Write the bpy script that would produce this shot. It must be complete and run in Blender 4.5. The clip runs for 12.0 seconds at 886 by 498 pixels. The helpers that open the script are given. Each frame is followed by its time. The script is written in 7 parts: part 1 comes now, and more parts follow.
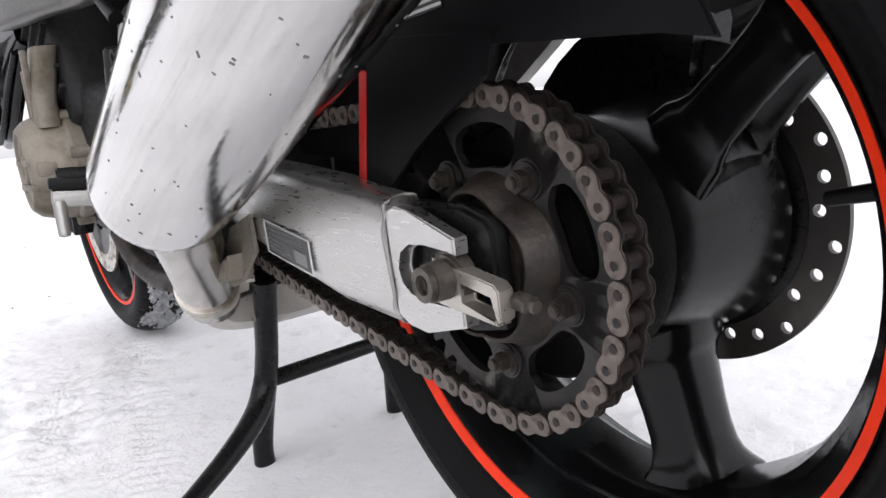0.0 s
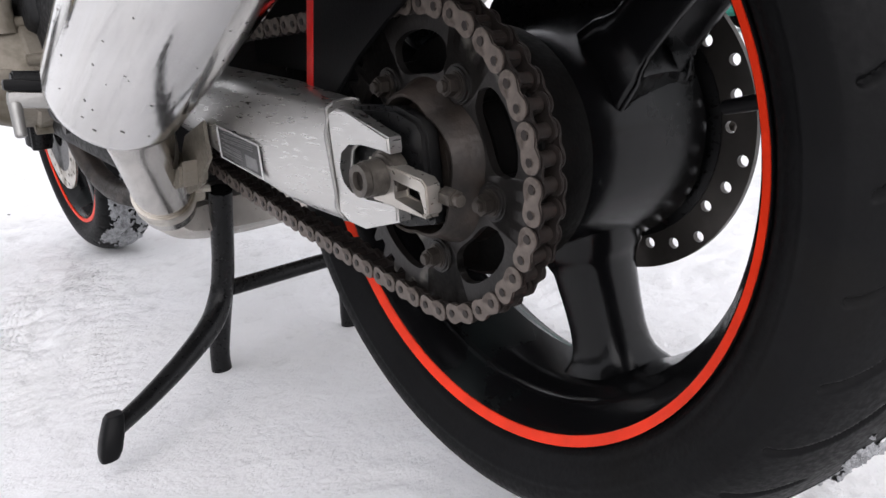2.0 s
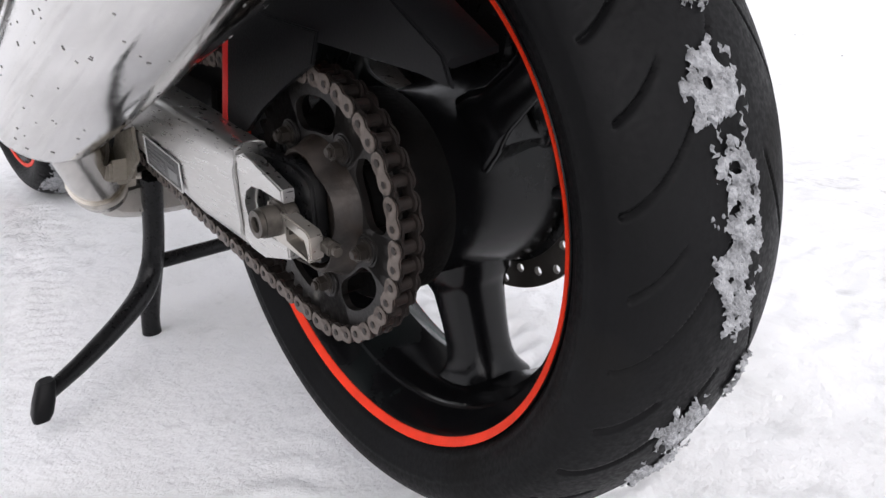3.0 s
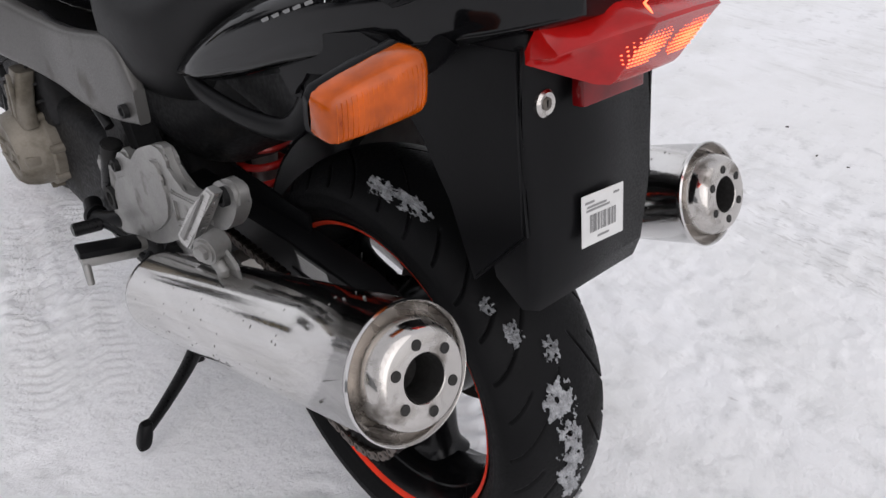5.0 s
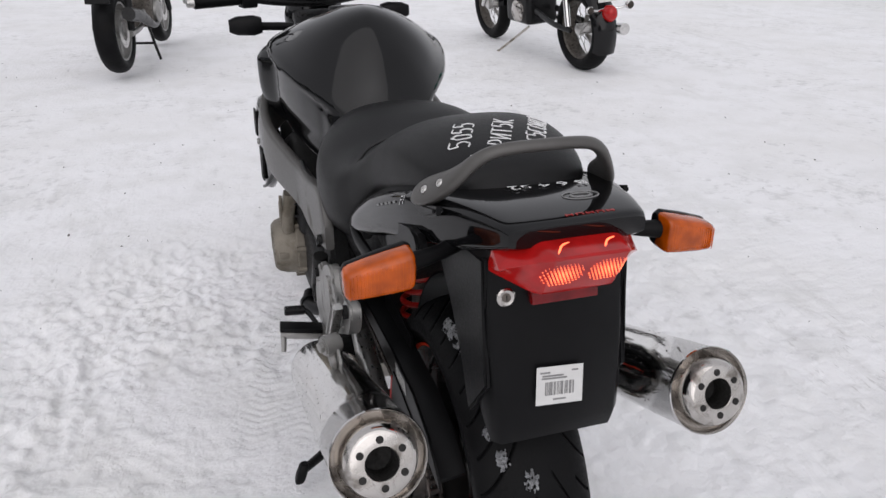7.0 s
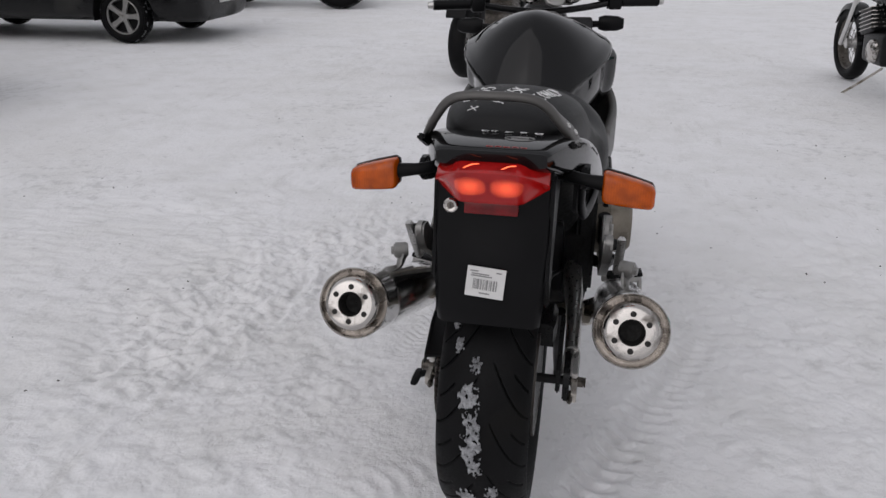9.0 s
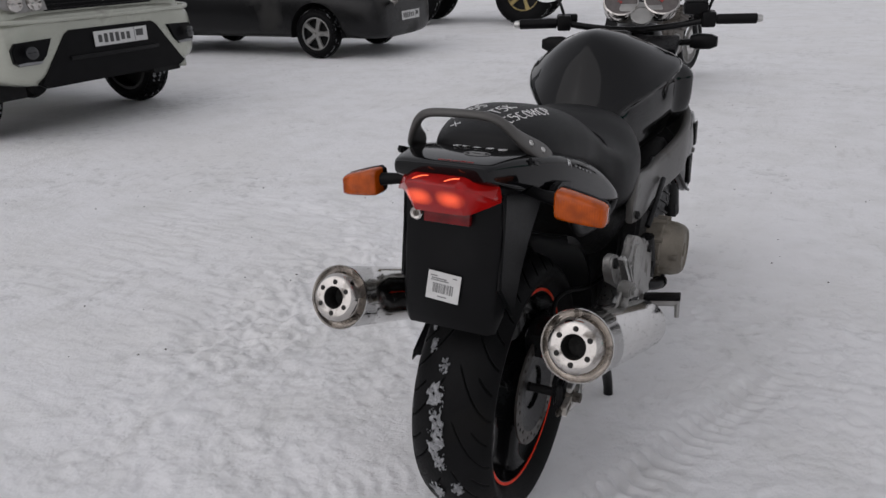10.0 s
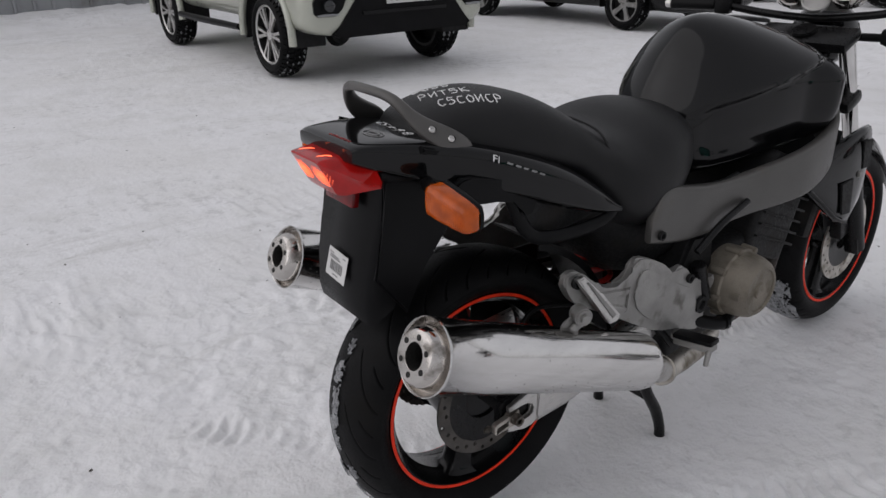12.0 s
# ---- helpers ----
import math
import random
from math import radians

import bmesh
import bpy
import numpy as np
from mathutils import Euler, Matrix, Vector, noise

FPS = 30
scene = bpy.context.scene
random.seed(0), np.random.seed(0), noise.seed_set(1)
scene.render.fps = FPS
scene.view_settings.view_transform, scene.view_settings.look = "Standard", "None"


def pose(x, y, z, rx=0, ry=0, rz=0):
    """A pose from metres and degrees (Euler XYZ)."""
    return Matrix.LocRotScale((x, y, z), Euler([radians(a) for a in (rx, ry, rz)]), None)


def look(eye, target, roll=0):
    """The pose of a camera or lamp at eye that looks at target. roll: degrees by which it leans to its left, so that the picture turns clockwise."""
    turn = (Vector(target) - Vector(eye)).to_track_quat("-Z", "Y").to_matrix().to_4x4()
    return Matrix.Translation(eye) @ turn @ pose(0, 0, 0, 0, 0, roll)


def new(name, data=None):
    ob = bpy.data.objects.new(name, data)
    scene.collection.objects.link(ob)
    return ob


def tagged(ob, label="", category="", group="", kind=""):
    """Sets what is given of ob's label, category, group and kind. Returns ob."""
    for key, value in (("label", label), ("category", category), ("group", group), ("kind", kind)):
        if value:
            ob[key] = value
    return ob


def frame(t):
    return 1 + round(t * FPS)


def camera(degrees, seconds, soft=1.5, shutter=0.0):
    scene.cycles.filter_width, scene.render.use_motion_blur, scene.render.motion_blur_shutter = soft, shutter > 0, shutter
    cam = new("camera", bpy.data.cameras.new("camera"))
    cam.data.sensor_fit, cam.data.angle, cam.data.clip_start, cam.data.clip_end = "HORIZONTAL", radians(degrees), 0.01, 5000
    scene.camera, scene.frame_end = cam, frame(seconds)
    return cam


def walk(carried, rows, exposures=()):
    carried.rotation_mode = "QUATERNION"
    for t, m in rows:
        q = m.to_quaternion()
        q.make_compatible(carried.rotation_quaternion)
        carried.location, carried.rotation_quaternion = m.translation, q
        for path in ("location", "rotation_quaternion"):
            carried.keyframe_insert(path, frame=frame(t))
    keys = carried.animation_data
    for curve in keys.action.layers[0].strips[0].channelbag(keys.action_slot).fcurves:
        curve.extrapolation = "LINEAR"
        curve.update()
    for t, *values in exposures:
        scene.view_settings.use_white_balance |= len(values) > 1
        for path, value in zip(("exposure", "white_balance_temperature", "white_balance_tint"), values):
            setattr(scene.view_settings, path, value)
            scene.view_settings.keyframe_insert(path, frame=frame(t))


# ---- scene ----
cam = camera(61.62, 12.0)
PATH = [
    (0, (-0.4143, -0.3644, 0.4517), (0.7020, 1.2485, 0.0613), -7.56),
    (0.5, (-0.4150, -0.3709, 0.4348), (0.6836, 1.2357, -0.0255), -8.10),
    (1, (-0.4166, -0.3720, 0.4265), (0.6861, 1.2190, -0.0762), -7.94),
    (1.5, (-0.4168, -0.3798, 0.4215), (0.6988, 1.1963, -0.0994), -7.20),
    (2, (-0.4227, -0.4114, 0.4325), (0.7198, 1.1317, -0.1274), -5.52),
    (2.5, (-0.4262, -0.4596, 0.4583), (0.7446, 1.0406, -0.1568), -3.20),
    (3, (-0.4128, -0.5004, 0.5332), (0.7774, 0.9277, -0.2042), -1.26),
    (3.5, (-0.4093, -0.5261, 0.6601), (0.7867, 0.8081, -0.2284), -0.23),
    (3.7, (-0.4028, -0.5689, 0.6848), (0.7446, 0.8331, -0.1624), -1.10),
    (5.3, (-0.5648, -0.6372, 1.1386), (0.5903, 0.5385, 0.0058), 2.03),
    (5.5, (-0.5636, -0.6519, 1.1745), (0.5671, 0.5338, 0.0276), 0.98),
    (6, (-0.5673, -0.7021, 1.2475), (0.4996, 0.5989, 0.1663), 0.27),
    (6.5, (-0.4968, -0.8330, 1.2519), (0.3485, 0.7199, 0.3170), 1.12),
    (7, (-0.3892, -0.9890, 1.2653), (0.1580, 0.7345, 0.4106), 0.28),
    (7.2, (-0.3567, -1.0518, 1.2687), (0.0964, 0.7140, 0.4461), 0.27),
    (8.8, (0.0911, -1.3632, 1.2361), (-0.1901, 0.4535, 0.4484), 0.29),
    (9, (0.1550, -1.3982, 1.2403), (-0.2179, 0.4029, 0.4550), 0.21),
    (9.5, (0.3143, -1.4338, 1.2490), (-0.2829, 0.3112, 0.4753), 0.31),
    (10, (0.5561, -1.3568, 1.2582), (-0.2966, 0.2919, 0.5134), -1.75),
    (10.5, (0.7138, -1.2469, 1.2652), (-0.3222, 0.3075, 0.5506), -1.39),
    (11, (0.8514, -1.1105, 1.2522), (-0.3307, 0.2945, 0.4594), -0.71),
    (11.5, (0.9803, -0.9669, 1.2407), (-0.3641, 0.2773, 0.4376), -1.22),
    (12, (1.0637, -0.8284, 1.2401), (-0.4156, 0.2563, 0.4430), -0.98),
]
walk(cam, [(t, look(eye, target, roll)) for t, eye, target, roll in PATH],
     [(t, e, 6350, 14) for t, e in ((0, 0.98), (1.0, 0.90), (2.0, 0.84), (3.0, 0.84), (3.7, 0.69), (5.3, 0.25), (6.0, 0.25), (6.5, 0.22), (7.2, 0.14), (8.8, -0.22), (10.0, -0.40), (12, -0.30))])


# ---- light ----
world = bpy.data.worlds.new("overcast_sky")
scene.world = world
world.use_nodes = True
wt = world.node_tree
wt.nodes.clear()
w_sky = wt.nodes.new("ShaderNodeTexSky")
w_sky.sky_type = "NISHITA"
w_sky.sun_disc = False
w_sky.sun_elevation, w_sky.sun_rotation = radians(38), radians(200)
w_sky.air_density, w_sky.dust_density, w_sky.ozone_density = 1.0, 3.0, 1.0
w_grey = wt.nodes.new("ShaderNodeHueSaturation")
w_grey.inputs["Saturation"].default_value = 0.15
w_back = wt.nodes.new("ShaderNodeBackground")
w_back.inputs["Strength"].default_value = 0.44
w_out = wt.nodes.new("ShaderNodeOutputWorld")
w_even = wt.nodes.new("ShaderNodeGamma")  # cloud evens out the sky's brightness
w_even.inputs["Gamma"].default_value = 0.30
wt.links.new(w_sky.outputs[0], w_even.inputs["Color"])
wt.links.new(w_even.outputs[0], w_grey.inputs["Color"])
wt.links.new(w_grey.outputs[0], w_back.inputs["Color"])
wt.links.new(w_back.outputs[0], w_out.inputs["Surface"])

sun = new("sun", bpy.data.lights.new("sun", "SUN"))
sun.data.energy, sun.data.angle, sun.data.color = 0.80, radians(85), (1.0, 0.97, 0.93)
sun.matrix_world = look((-3, -8, 8), (0, 0, 0))


# ---- materials ----
def surface(name, color, rough=0.5, metal=0.0, vary=0.15, scale=30.0, grain=300.0, bump=0.15, depth=0.001,
            coat=0.0, dirt=None, dirt_amount=0.0, dirt_scale=8.0, stretch=(1, 1, 1), spec=0.5):
    """A principled surface with mottling at two scales, fine relief and an optional film of dirt."""
    m = bpy.data.materials.new(name)
    m.use_nodes = True
    t = m.node_tree
    p = t.nodes["Principled BSDF"]
    co = t.nodes.new("ShaderNodeTexCoord")
    mp = t.nodes.new("ShaderNodeMapping")
    mp.inputs["Scale"].default_value = stretch
    t.links.new(co.outputs["Object"], mp.inputs["Vector"])

    def noise_at(sc, detail=4.0):
        n = t.nodes.new("ShaderNodeTexNoise")
        n.inputs["Scale"].default_value, n.inputs["Detail"].default_value = sc, detail
        t.links.new(mp.outputs[0], n.inputs["Vector"])
        return n

    big, fine = noise_at(scale), noise_at(grain, 2.0)
    ramp = t.nodes.new("ShaderNodeMapRange")
    ramp.inputs["From Min"].default_value, ramp.inputs["From Max"].default_value = 0.3, 0.7
    ramp.inputs["To Min"].default_value, ramp.inputs["To Max"].default_value = 1 - vary, 1 + vary
    t.links.new(big.outputs["Fac"], ramp.inputs["Value"])
    mul = t.nodes.new("ShaderNodeMix")
    mul.data_type, mul.blend_type = "RGBA", "MULTIPLY"
    mul.inputs["Factor"].default_value = 1.0
    mul.inputs[6].default_value = (*color, 1)
    t.links.new(ramp.outputs[0], mul.inputs[7])
    last = mul.outputs[2]
    rr = t.nodes.new("ShaderNodeMapRange")
    rr.inputs["From Min"].default_value, rr.inputs["From Max"].default_value = 0.3, 0.7
    rr.inputs["To Min"].default_value, rr.inputs["To Max"].default_value = max(rough * 0.8, 0.02), min(rough * 1.25, 1.0)
    t.links.new(fine.outputs["Fac"], rr.inputs["Value"])
    rough_out = rr.outputs[0]
    if dirt:
        spot = noise_at(dirt_scale, 8.0)
        cut = t.nodes.new("ShaderNodeMapRange")
        cut.inputs["From Min"].default_value = 0.62 - 0.35 * dirt_amount
        cut.inputs["From Max"].default_value = 0.82 - 0.35 * dirt_amount
        t.links.new(spot.outputs["Fac"], cut.inputs["Value"])
        mix = t.nodes.new("ShaderNodeMix")
        mix.data_type = "RGBA"
        mix.inputs[7].default_value = (*dirt, 1)
        t.links.new(cut.outputs[0], mix.inputs["Factor"])
        t.links.new(last, mix.inputs[6])
        last = mix.outputs[2]
        rm = t.nodes.new("ShaderNodeMix")
        rm.inputs[3].default_value = 0.85
        t.links.new(cut.outputs[0], rm.inputs["Factor"])
        t.links.new(rough_out, rm.inputs[2])
        rough_out = rm.outputs[0]
    t.links.new(last, p.inputs["Base Color"])
    t.links.new(rough_out, p.inputs["Roughness"])
    p.inputs["Metallic"].default_value = metal
    p.inputs["Coat Weight"].default_value = coat
    p.inputs["Coat Roughness"].default_value = 0.04
    p.inputs["Specular IOR Level"].default_value = spec
    if bump:
        b = t.nodes.new("ShaderNodeBump")
        b.inputs["Strength"].default_value, b.inputs["Distance"].default_value = bump, depth
        t.links.new(fine.outputs["Fac"], b.inputs["Height"])
        t.links.new(b.outputs[0], p.inputs["Normal"])
    return m


def lens_plastic(name, color, glow=None, power=0.0):
    """Coloured see-through lamp plastic."""
    m = surface(name, color, 0.12, vary=0.30, scale=40, grain=500, bump=0.1, spec=0.42)
    p = m.node_tree.nodes["Principled BSDF"]
    p.inputs["Subsurface Weight"].default_value = 0.0
    p.inputs["Subsurface Radius"].default_value = (0.02, 0.008, 0.004)
    if glow:
        p.inputs["Emission Color"].default_value = (*glow, 1)
        p.inputs["Emission Strength"].default_value = power
    return m


def snow_surface():
    m = bpy.data.materials.new("packed_snow")
    m.use_nodes = True
    t = m.node_tree
    p = t.nodes["Principled BSDF"]
    co = t.nodes.new("ShaderNodeTexCoord")

    def noise_at(sc, detail, rough=0.5):
        n = t.nodes.new("ShaderNodeTexNoise")
        n.inputs["Scale"].default_value, n.inputs["Detail"].default_value = sc, detail
        n.inputs["Roughness"].default_value = rough
        t.links.new(co.outputs["Object"], n.inputs["Vector"])
        return n

    def span(node, a, b, c, d):
        r = t.nodes.new("ShaderNodeMapRange")
        for key, v in (("From Min", a), ("From Max", b), ("To Min", c), ("To Max", d)):
            r.inputs[key].default_value = v
        t.links.new(node.outputs["Fac"], r.inputs["Value"])
        return r

    wide, mid, fine = noise_at(0.7, 6, 0.6), noise_at(3.2, 10, 0.62), noise_at(60, 6, 0.7)
    crumb, rough_patch, patch, lump = noise_at(34, 8, 0.72), noise_at(13, 9, 0.68), noise_at(0.9, 5, 0.6), noise_at(9, 9, 0.62)

    def gathered(node, weight):
        """Noise that thickens where the wide patches are."""
        a = t.nodes.new("ShaderNodeMath")
        a.operation = "MULTIPLY_ADD"
        a.inputs[1].default_value = weight
        t.links.new(patch.outputs["Fac"], a.inputs[0])
        t.links.new(node.outputs["Fac"], a.inputs[2])
        return a

    def span_of(out, a, b, c, d):
        r = t.nodes.new("ShaderNodeMapRange")
        for key, v in (("From Min", a), ("From Max", b), ("To Min", c), ("To Max", d)):
            r.inputs[key].default_value = v
        t.links.new(out, r.inputs["Value"])
        return r

    def blend(under, colour, factor):
        m2 = t.nodes.new("ShaderNodeMix")
        m2.data_type = "RGBA"
        m2.inputs[7].default_value = (*colour, 1)
        t.links.new(factor.outputs[0], m2.inputs["Factor"])
        if isinstance(under, tuple):
            m2.inputs[6].default_value = (*under, 1)
        else:
            t.links.new(under, m2.inputs[6])
        return m2.outputs[2]

    col = blend((0.84, 0.84, 0.855), (0.74, 0.74, 0.74), span(mid, 0.45, 0.72, 0.0, 1.0))
    col = blend(col, (0.77, 0.765, 0.76), span(wide, 0.45, 0.65, 0.0, 0.6))
    col = blend(col, (0.60, 0.60, 0.605), span_of(gathered(rough_patch, 0.55).outputs[0], 0.84, 0.98, 0.0, 0.75))
    col = blend(col, (0.25, 0.235, 0.22), span_of(gathered(crumb, 0.45).outputs[0], 0.93, 0.98, 0.0, 0.8))
    # wheel-worn streaks along the yard, with crumbs of grit drawn out in them
    drawn = t.nodes.new("ShaderNodeMapping")
    drawn.inputs["Scale"].default_value = (1.0, 0.22, 1.0)
    drawn.inputs["Rotation"].default_value = (0, 0, radians(-8))
    t.links.new(co.outputs["Object"], drawn.inputs["Vector"])

    def streak_at(sc, detail, rough):
        n = noise_at(sc, detail, rough)
        t.links.new(drawn.outputs[0], n.inputs["Vector"])
        return n

    lanes, threads, bits = streak_at(1.1, 4, 0.55), streak_at(14, 8, 0.66), streak_at(55, 5, 0.7)

    def within(node, weight):
        a = t.nodes.new("ShaderNodeMath")
        a.operation = "MULTIPLY_ADD"
        a.inputs[1].default_value = weight
        t.links.new(lanes.outputs["Fac"], a.inputs[0])
        t.links.new(node.outputs["Fac"], a.inputs[2])
        return a.outputs[0]

    col = blend(col, (0.62, 0.615, 0.61), span_of(within(threads, 0.7), 0.94, 1.10, 0.0, 0.45))
    col = blend(col, (0.32, 0.31, 0.30), span_of(within(bits, 0.75), 1.08, 1.15, 0.0, 0.35))
    t.links.new(col, p.inputs["Base Color"])
    p.inputs["Roughness"].default_value = 0.72
    p.inputs["Subsurface Weight"].default_value = 0.0
    b0 = t.nodes.new("ShaderNodeBump")
    b0.inputs["Strength"].default_value, b0.inputs["Distance"].default_value = 0.6, 0.026
    t.links.new(lump.outputs["Fac"], b0.inputs["Height"])
    b1 = t.nodes.new("ShaderNodeBump")
    t.links.new(b0.outputs[0], b1.inputs["Normal"])
    b1.inputs["Strength"].default_value, b1.inputs["Distance"].default_value = 0.45, 0.014
    t.links.new(mid.outputs["Fac"], b1.inputs["Height"])
    b2 = t.nodes.new("ShaderNodeBump")
    b2.inputs["Strength"].default_value, b2.inputs["Distance"].default_value = 0.7, 0.006
    t.links.new(fine.outputs["Fac"], b2.inputs["Height"])
    t.links.new(b1.outputs[0], b2.inputs["Normal"])
    t.links.new(b2.outputs[0], p.inputs["Normal"])
    return m


SNOW = snow_surface()
SNOW_ICE = surface("icy_snow", (0.27, 0.275, 0.285), 0.30, vary=0.45, scale=90, grain=400, bump=0.7, depth=0.004)
GLOSS_BLACK = surface("gloss_black_paint", (0.004, 0.004, 0.0045), 0.07, vary=0.2, scale=5, grain=120, bump=0.015, spec=0.32,
                      dirt=(0.03, 0.03, 0.03), dirt_amount=-0.35, dirt_scale=20)
BLACK_PLASTIC = surface("black_plastic", (0.0045, 0.0045, 0.005), 0.36, vary=0.25, scale=12, grain=500, bump=0.12, spec=0.12)
WHEEL_BLACK = surface("gloss_black_wheel_enamel", (0.004, 0.004, 0.0045), 0.20, vary=0.3, scale=12, grain=200, bump=0.03, spec=0.24,
                      dirt=(0.008, 0.0135, 0.013), dirt_amount=0.0, dirt_scale=7)
BLACK_METAL = surface("black_enamel", (0.006, 0.006, 0.0065), 0.30, vary=0.3, scale=20, grain=220, bump=0.12,
                      dirt=(0.02, 0.019, 0.018), dirt_amount=0.1, dirt_scale=9, spec=0.22)
# dark metal parts, and plates that stand for shaded openings
DARK_VOID = surface("dark_metal_and_voids", (0.008, 0.008, 0.0085), 0.6, vary=0.4, scale=20, grain=150, bump=0.3,
                    dirt=(0.022, 0.020, 0.018), dirt_amount=0.2, dirt_scale=14, spec=0.25)
RUBBER = surface("tyre_rubber", (0.0050, 0.0050, 0.0054), 0.50, vary=0.3, scale=14, grain=260, bump=0.25,
                 dirt=(0.009, 0.0086, 0.008), dirt_amount=0.1, dirt_scale=10, spec=0.09)
STRIPE = surface("orange_red_stripe", (0.80, 0.036, 0.007), 0.42, vary=0.12, scale=40, grain=300, bump=0.05, spec=0.25)
CHROME = surface("polished_steel", (0.66, 0.65, 0.64), 0.105, 1.0, vary=0.08, scale=6, grain=70, bump=0.05, stretch=(5, 0.5, 5))
CHROME_CAP = surface("chromed_end_cap", (0.54, 0.515, 0.49), 0.12, 1.0, vary=0.15, scale=20, grain=150, bump=0.04,
                     dirt=(0.10, 0.085, 0.07), dirt_amount=0.28, dirt_scale=30)
# soot in the outlets; also painted shade for cap holes and keyhole
SOOT_AND_HOLE_SHADE = surface("sooty_steel_and_hole_shade", (0.014, 0.013, 0.012), 0.7, 0.3, vary=0.4, scale=40, grain=200, bump=0.3)
STEEL_WORN = surface("stained_steel", (0.50, 0.47, 0.43), 0.33, 0.85, vary=0.25, scale=14, grain=200, bump=0.15,
                     dirt=(0.16, 0.13, 0.09), dirt_amount=0.3, dirt_scale=16)
ALU = surface("brushed_aluminium", (0.58, 0.57, 0.555), 0.31, 0.95, vary=0.06, scale=8, grain=160, bump=0.03, stretch=(1, 0.3, 3),
              dirt=(0.34, 0.32, 0.29), dirt_amount=-0.30, dirt_scale=40)
ALU_CAST = surface("cast_aluminium", (0.30, 0.295, 0.285), 0.42, 0.7, vary=0.18, scale=15, grain=350, bump=0.3,
                   dirt=(0.12, 0.11, 0.10), dirt_amount=0.1, dirt_scale=20)
GREY_FRAME = surface("grey_frame_paint", (0.088, 0.085, 0.081), 0.38, 0.35, vary=0.12, scale=8, grain=400, bump=0.08,
                     dirt=(0.11, 0.10, 0.09), dirt_amount=0.05, dirt_scale=12)
GREY_RAIL = surface("grey_grab_rail_paint", (0.085, 0.081, 0.077), 0.40, 0.3, vary=0.12, scale=15, grain=500, bump=0.1)
DIRTY_CASE = surface("dirty_engine_cover", (0.185, 0.165, 0.135), 0.55, 0.4, vary=0.25, scale=14, grain=250, bump=0.3,
                     dirt=(0.10, 0.085, 0.06), dirt_amount=0.3, dirt_scale=18)
PIPE = surface("streaked_pipe_steel", (0.50, 0.48, 0.455), 0.20, 1.0, vary=0.15, scale=20, grain=200, bump=0.05, stretch=(4, 1, 1),
               dirt=(0.14, 0.11, 0.08), dirt_amount=0.08, dirt_scale=14)
RUST = surface("rusty_brown_steel", (0.026, 0.019, 0.015), 0.48, 0.25, vary=0.55, scale=40, grain=250, bump=0.4,
               dirt=(0.010, 0.009, 0.008), dirt_amount=0.35, dirt_scale=26)
CHAIN_MAT = surface("chain_steel", (0.15, 0.125, 0.11), 0.42, 0.6, vary=0.3, scale=80, grain=500, bump=0.2,
                    dirt=(0.04, 0.03, 0.025), dirt_amount=0.25, dirt_scale=60)
SPROCKET_MAT = surface("worn_sprocket_steel", (0.020, 0.018, 0.017), 0.40, 0.5, vary=0.5, scale=30, grain=300, bump=0.25,
                       dirt=(0.34, 0.32, 0.28), dirt_amount=0.02, dirt_scale=26)
NUT_STEEL = surface("grimy_steel", (0.11, 0.098, 0.086), 0.42, 0.7, vary=0.35, scale=60, grain=300, bump=0.2,
                    dirt=(0.03, 0.026, 0.022), dirt_amount=0.25, dirt_scale=50)
GREASE = surface("greasy_black_steel", (0.0045, 0.0042, 0.004), 0.5, 0.0, vary=0.5, scale=30, grain=250, bump=0.3, spec=0.05)
DARK_NUT = surface("grimy_nut", (0.045, 0.038, 0.033), 0.42, 0.6, vary=0.4, scale=60, grain=300, bump=0.2)
PIN_DARK = surface("greasy_pin", (0.022, 0.017, 0.015), 0.5, 0.4, vary=0.4, scale=80)
DISC_STEEL = surface("brown_disc_steel", (0.085, 0.078, 0.072), 0.38, 0.7, vary=0.3, scale=20, grain=300, bump=0.1, stretch=(1, 1, 1),
                     dirt=(0.05, 0.04, 0.03), dirt_amount=0.2, dirt_scale=14)
SEAT_VINYL = surface("black_vinyl", (0.0085, 0.0085, 0.009), 0.46, vary=0.2, scale=9, grain=700, bump=0.35, depth=0.0008, spec=0.24)
AMBER = lens_plastic("amber_lens", (0.40, 0.066, 0.001))
AMBER_RIB = lens_plastic("ribbed_amber_lens", (0.46, 0.082, 0.001))
AMBER_DEEP = lens_plastic("deep_amber_lens", (0.34, 0.045, 0.001))
RED_DEEP = lens_plastic("deep_red_lens", (0.13, 0.003, 0.004))
RED_LENS = lens_plastic("red_lens", (0.24, 0.004, 0.005), (1.0, 0.02, 0.008), 0.08)
FLECK = surface("grey_road_dirt", (0.17, 0.165, 0.16), 0.8, vary=0.3)
RIM_DARK = surface("black_rim_paint", (0.012, 0.012, 0.013), 0.4, vary=0.2)
RED_GLOW = lens_plastic("lit_bulb_lens", (0.8, 0.03, 0.02), (1.0, 0.16, 0.06), 2.6)
RED_PAINT = surface("red_paint", (0.26, 0.012, 0.010), 0.4, vary=0.1, scale=40)
SPRING_RED = surface("red_spring_paint", (0.50, 0.015, 0.012), 0.35, vary=0.2, scale=30)
WHITE_LABEL = surface("white_label", (0.56, 0.56, 0.55), 0.45, vary=0.06, scale=40, grain=500, bump=0.05)
GREY_INK = surface("grey_ink", (0.20, 0.20, 0.20), 0.6, vary=0.1)
DARK_INK = surface("dark_label_ink", (0.06, 0.06, 0.06), 0.5, vary=0.1)
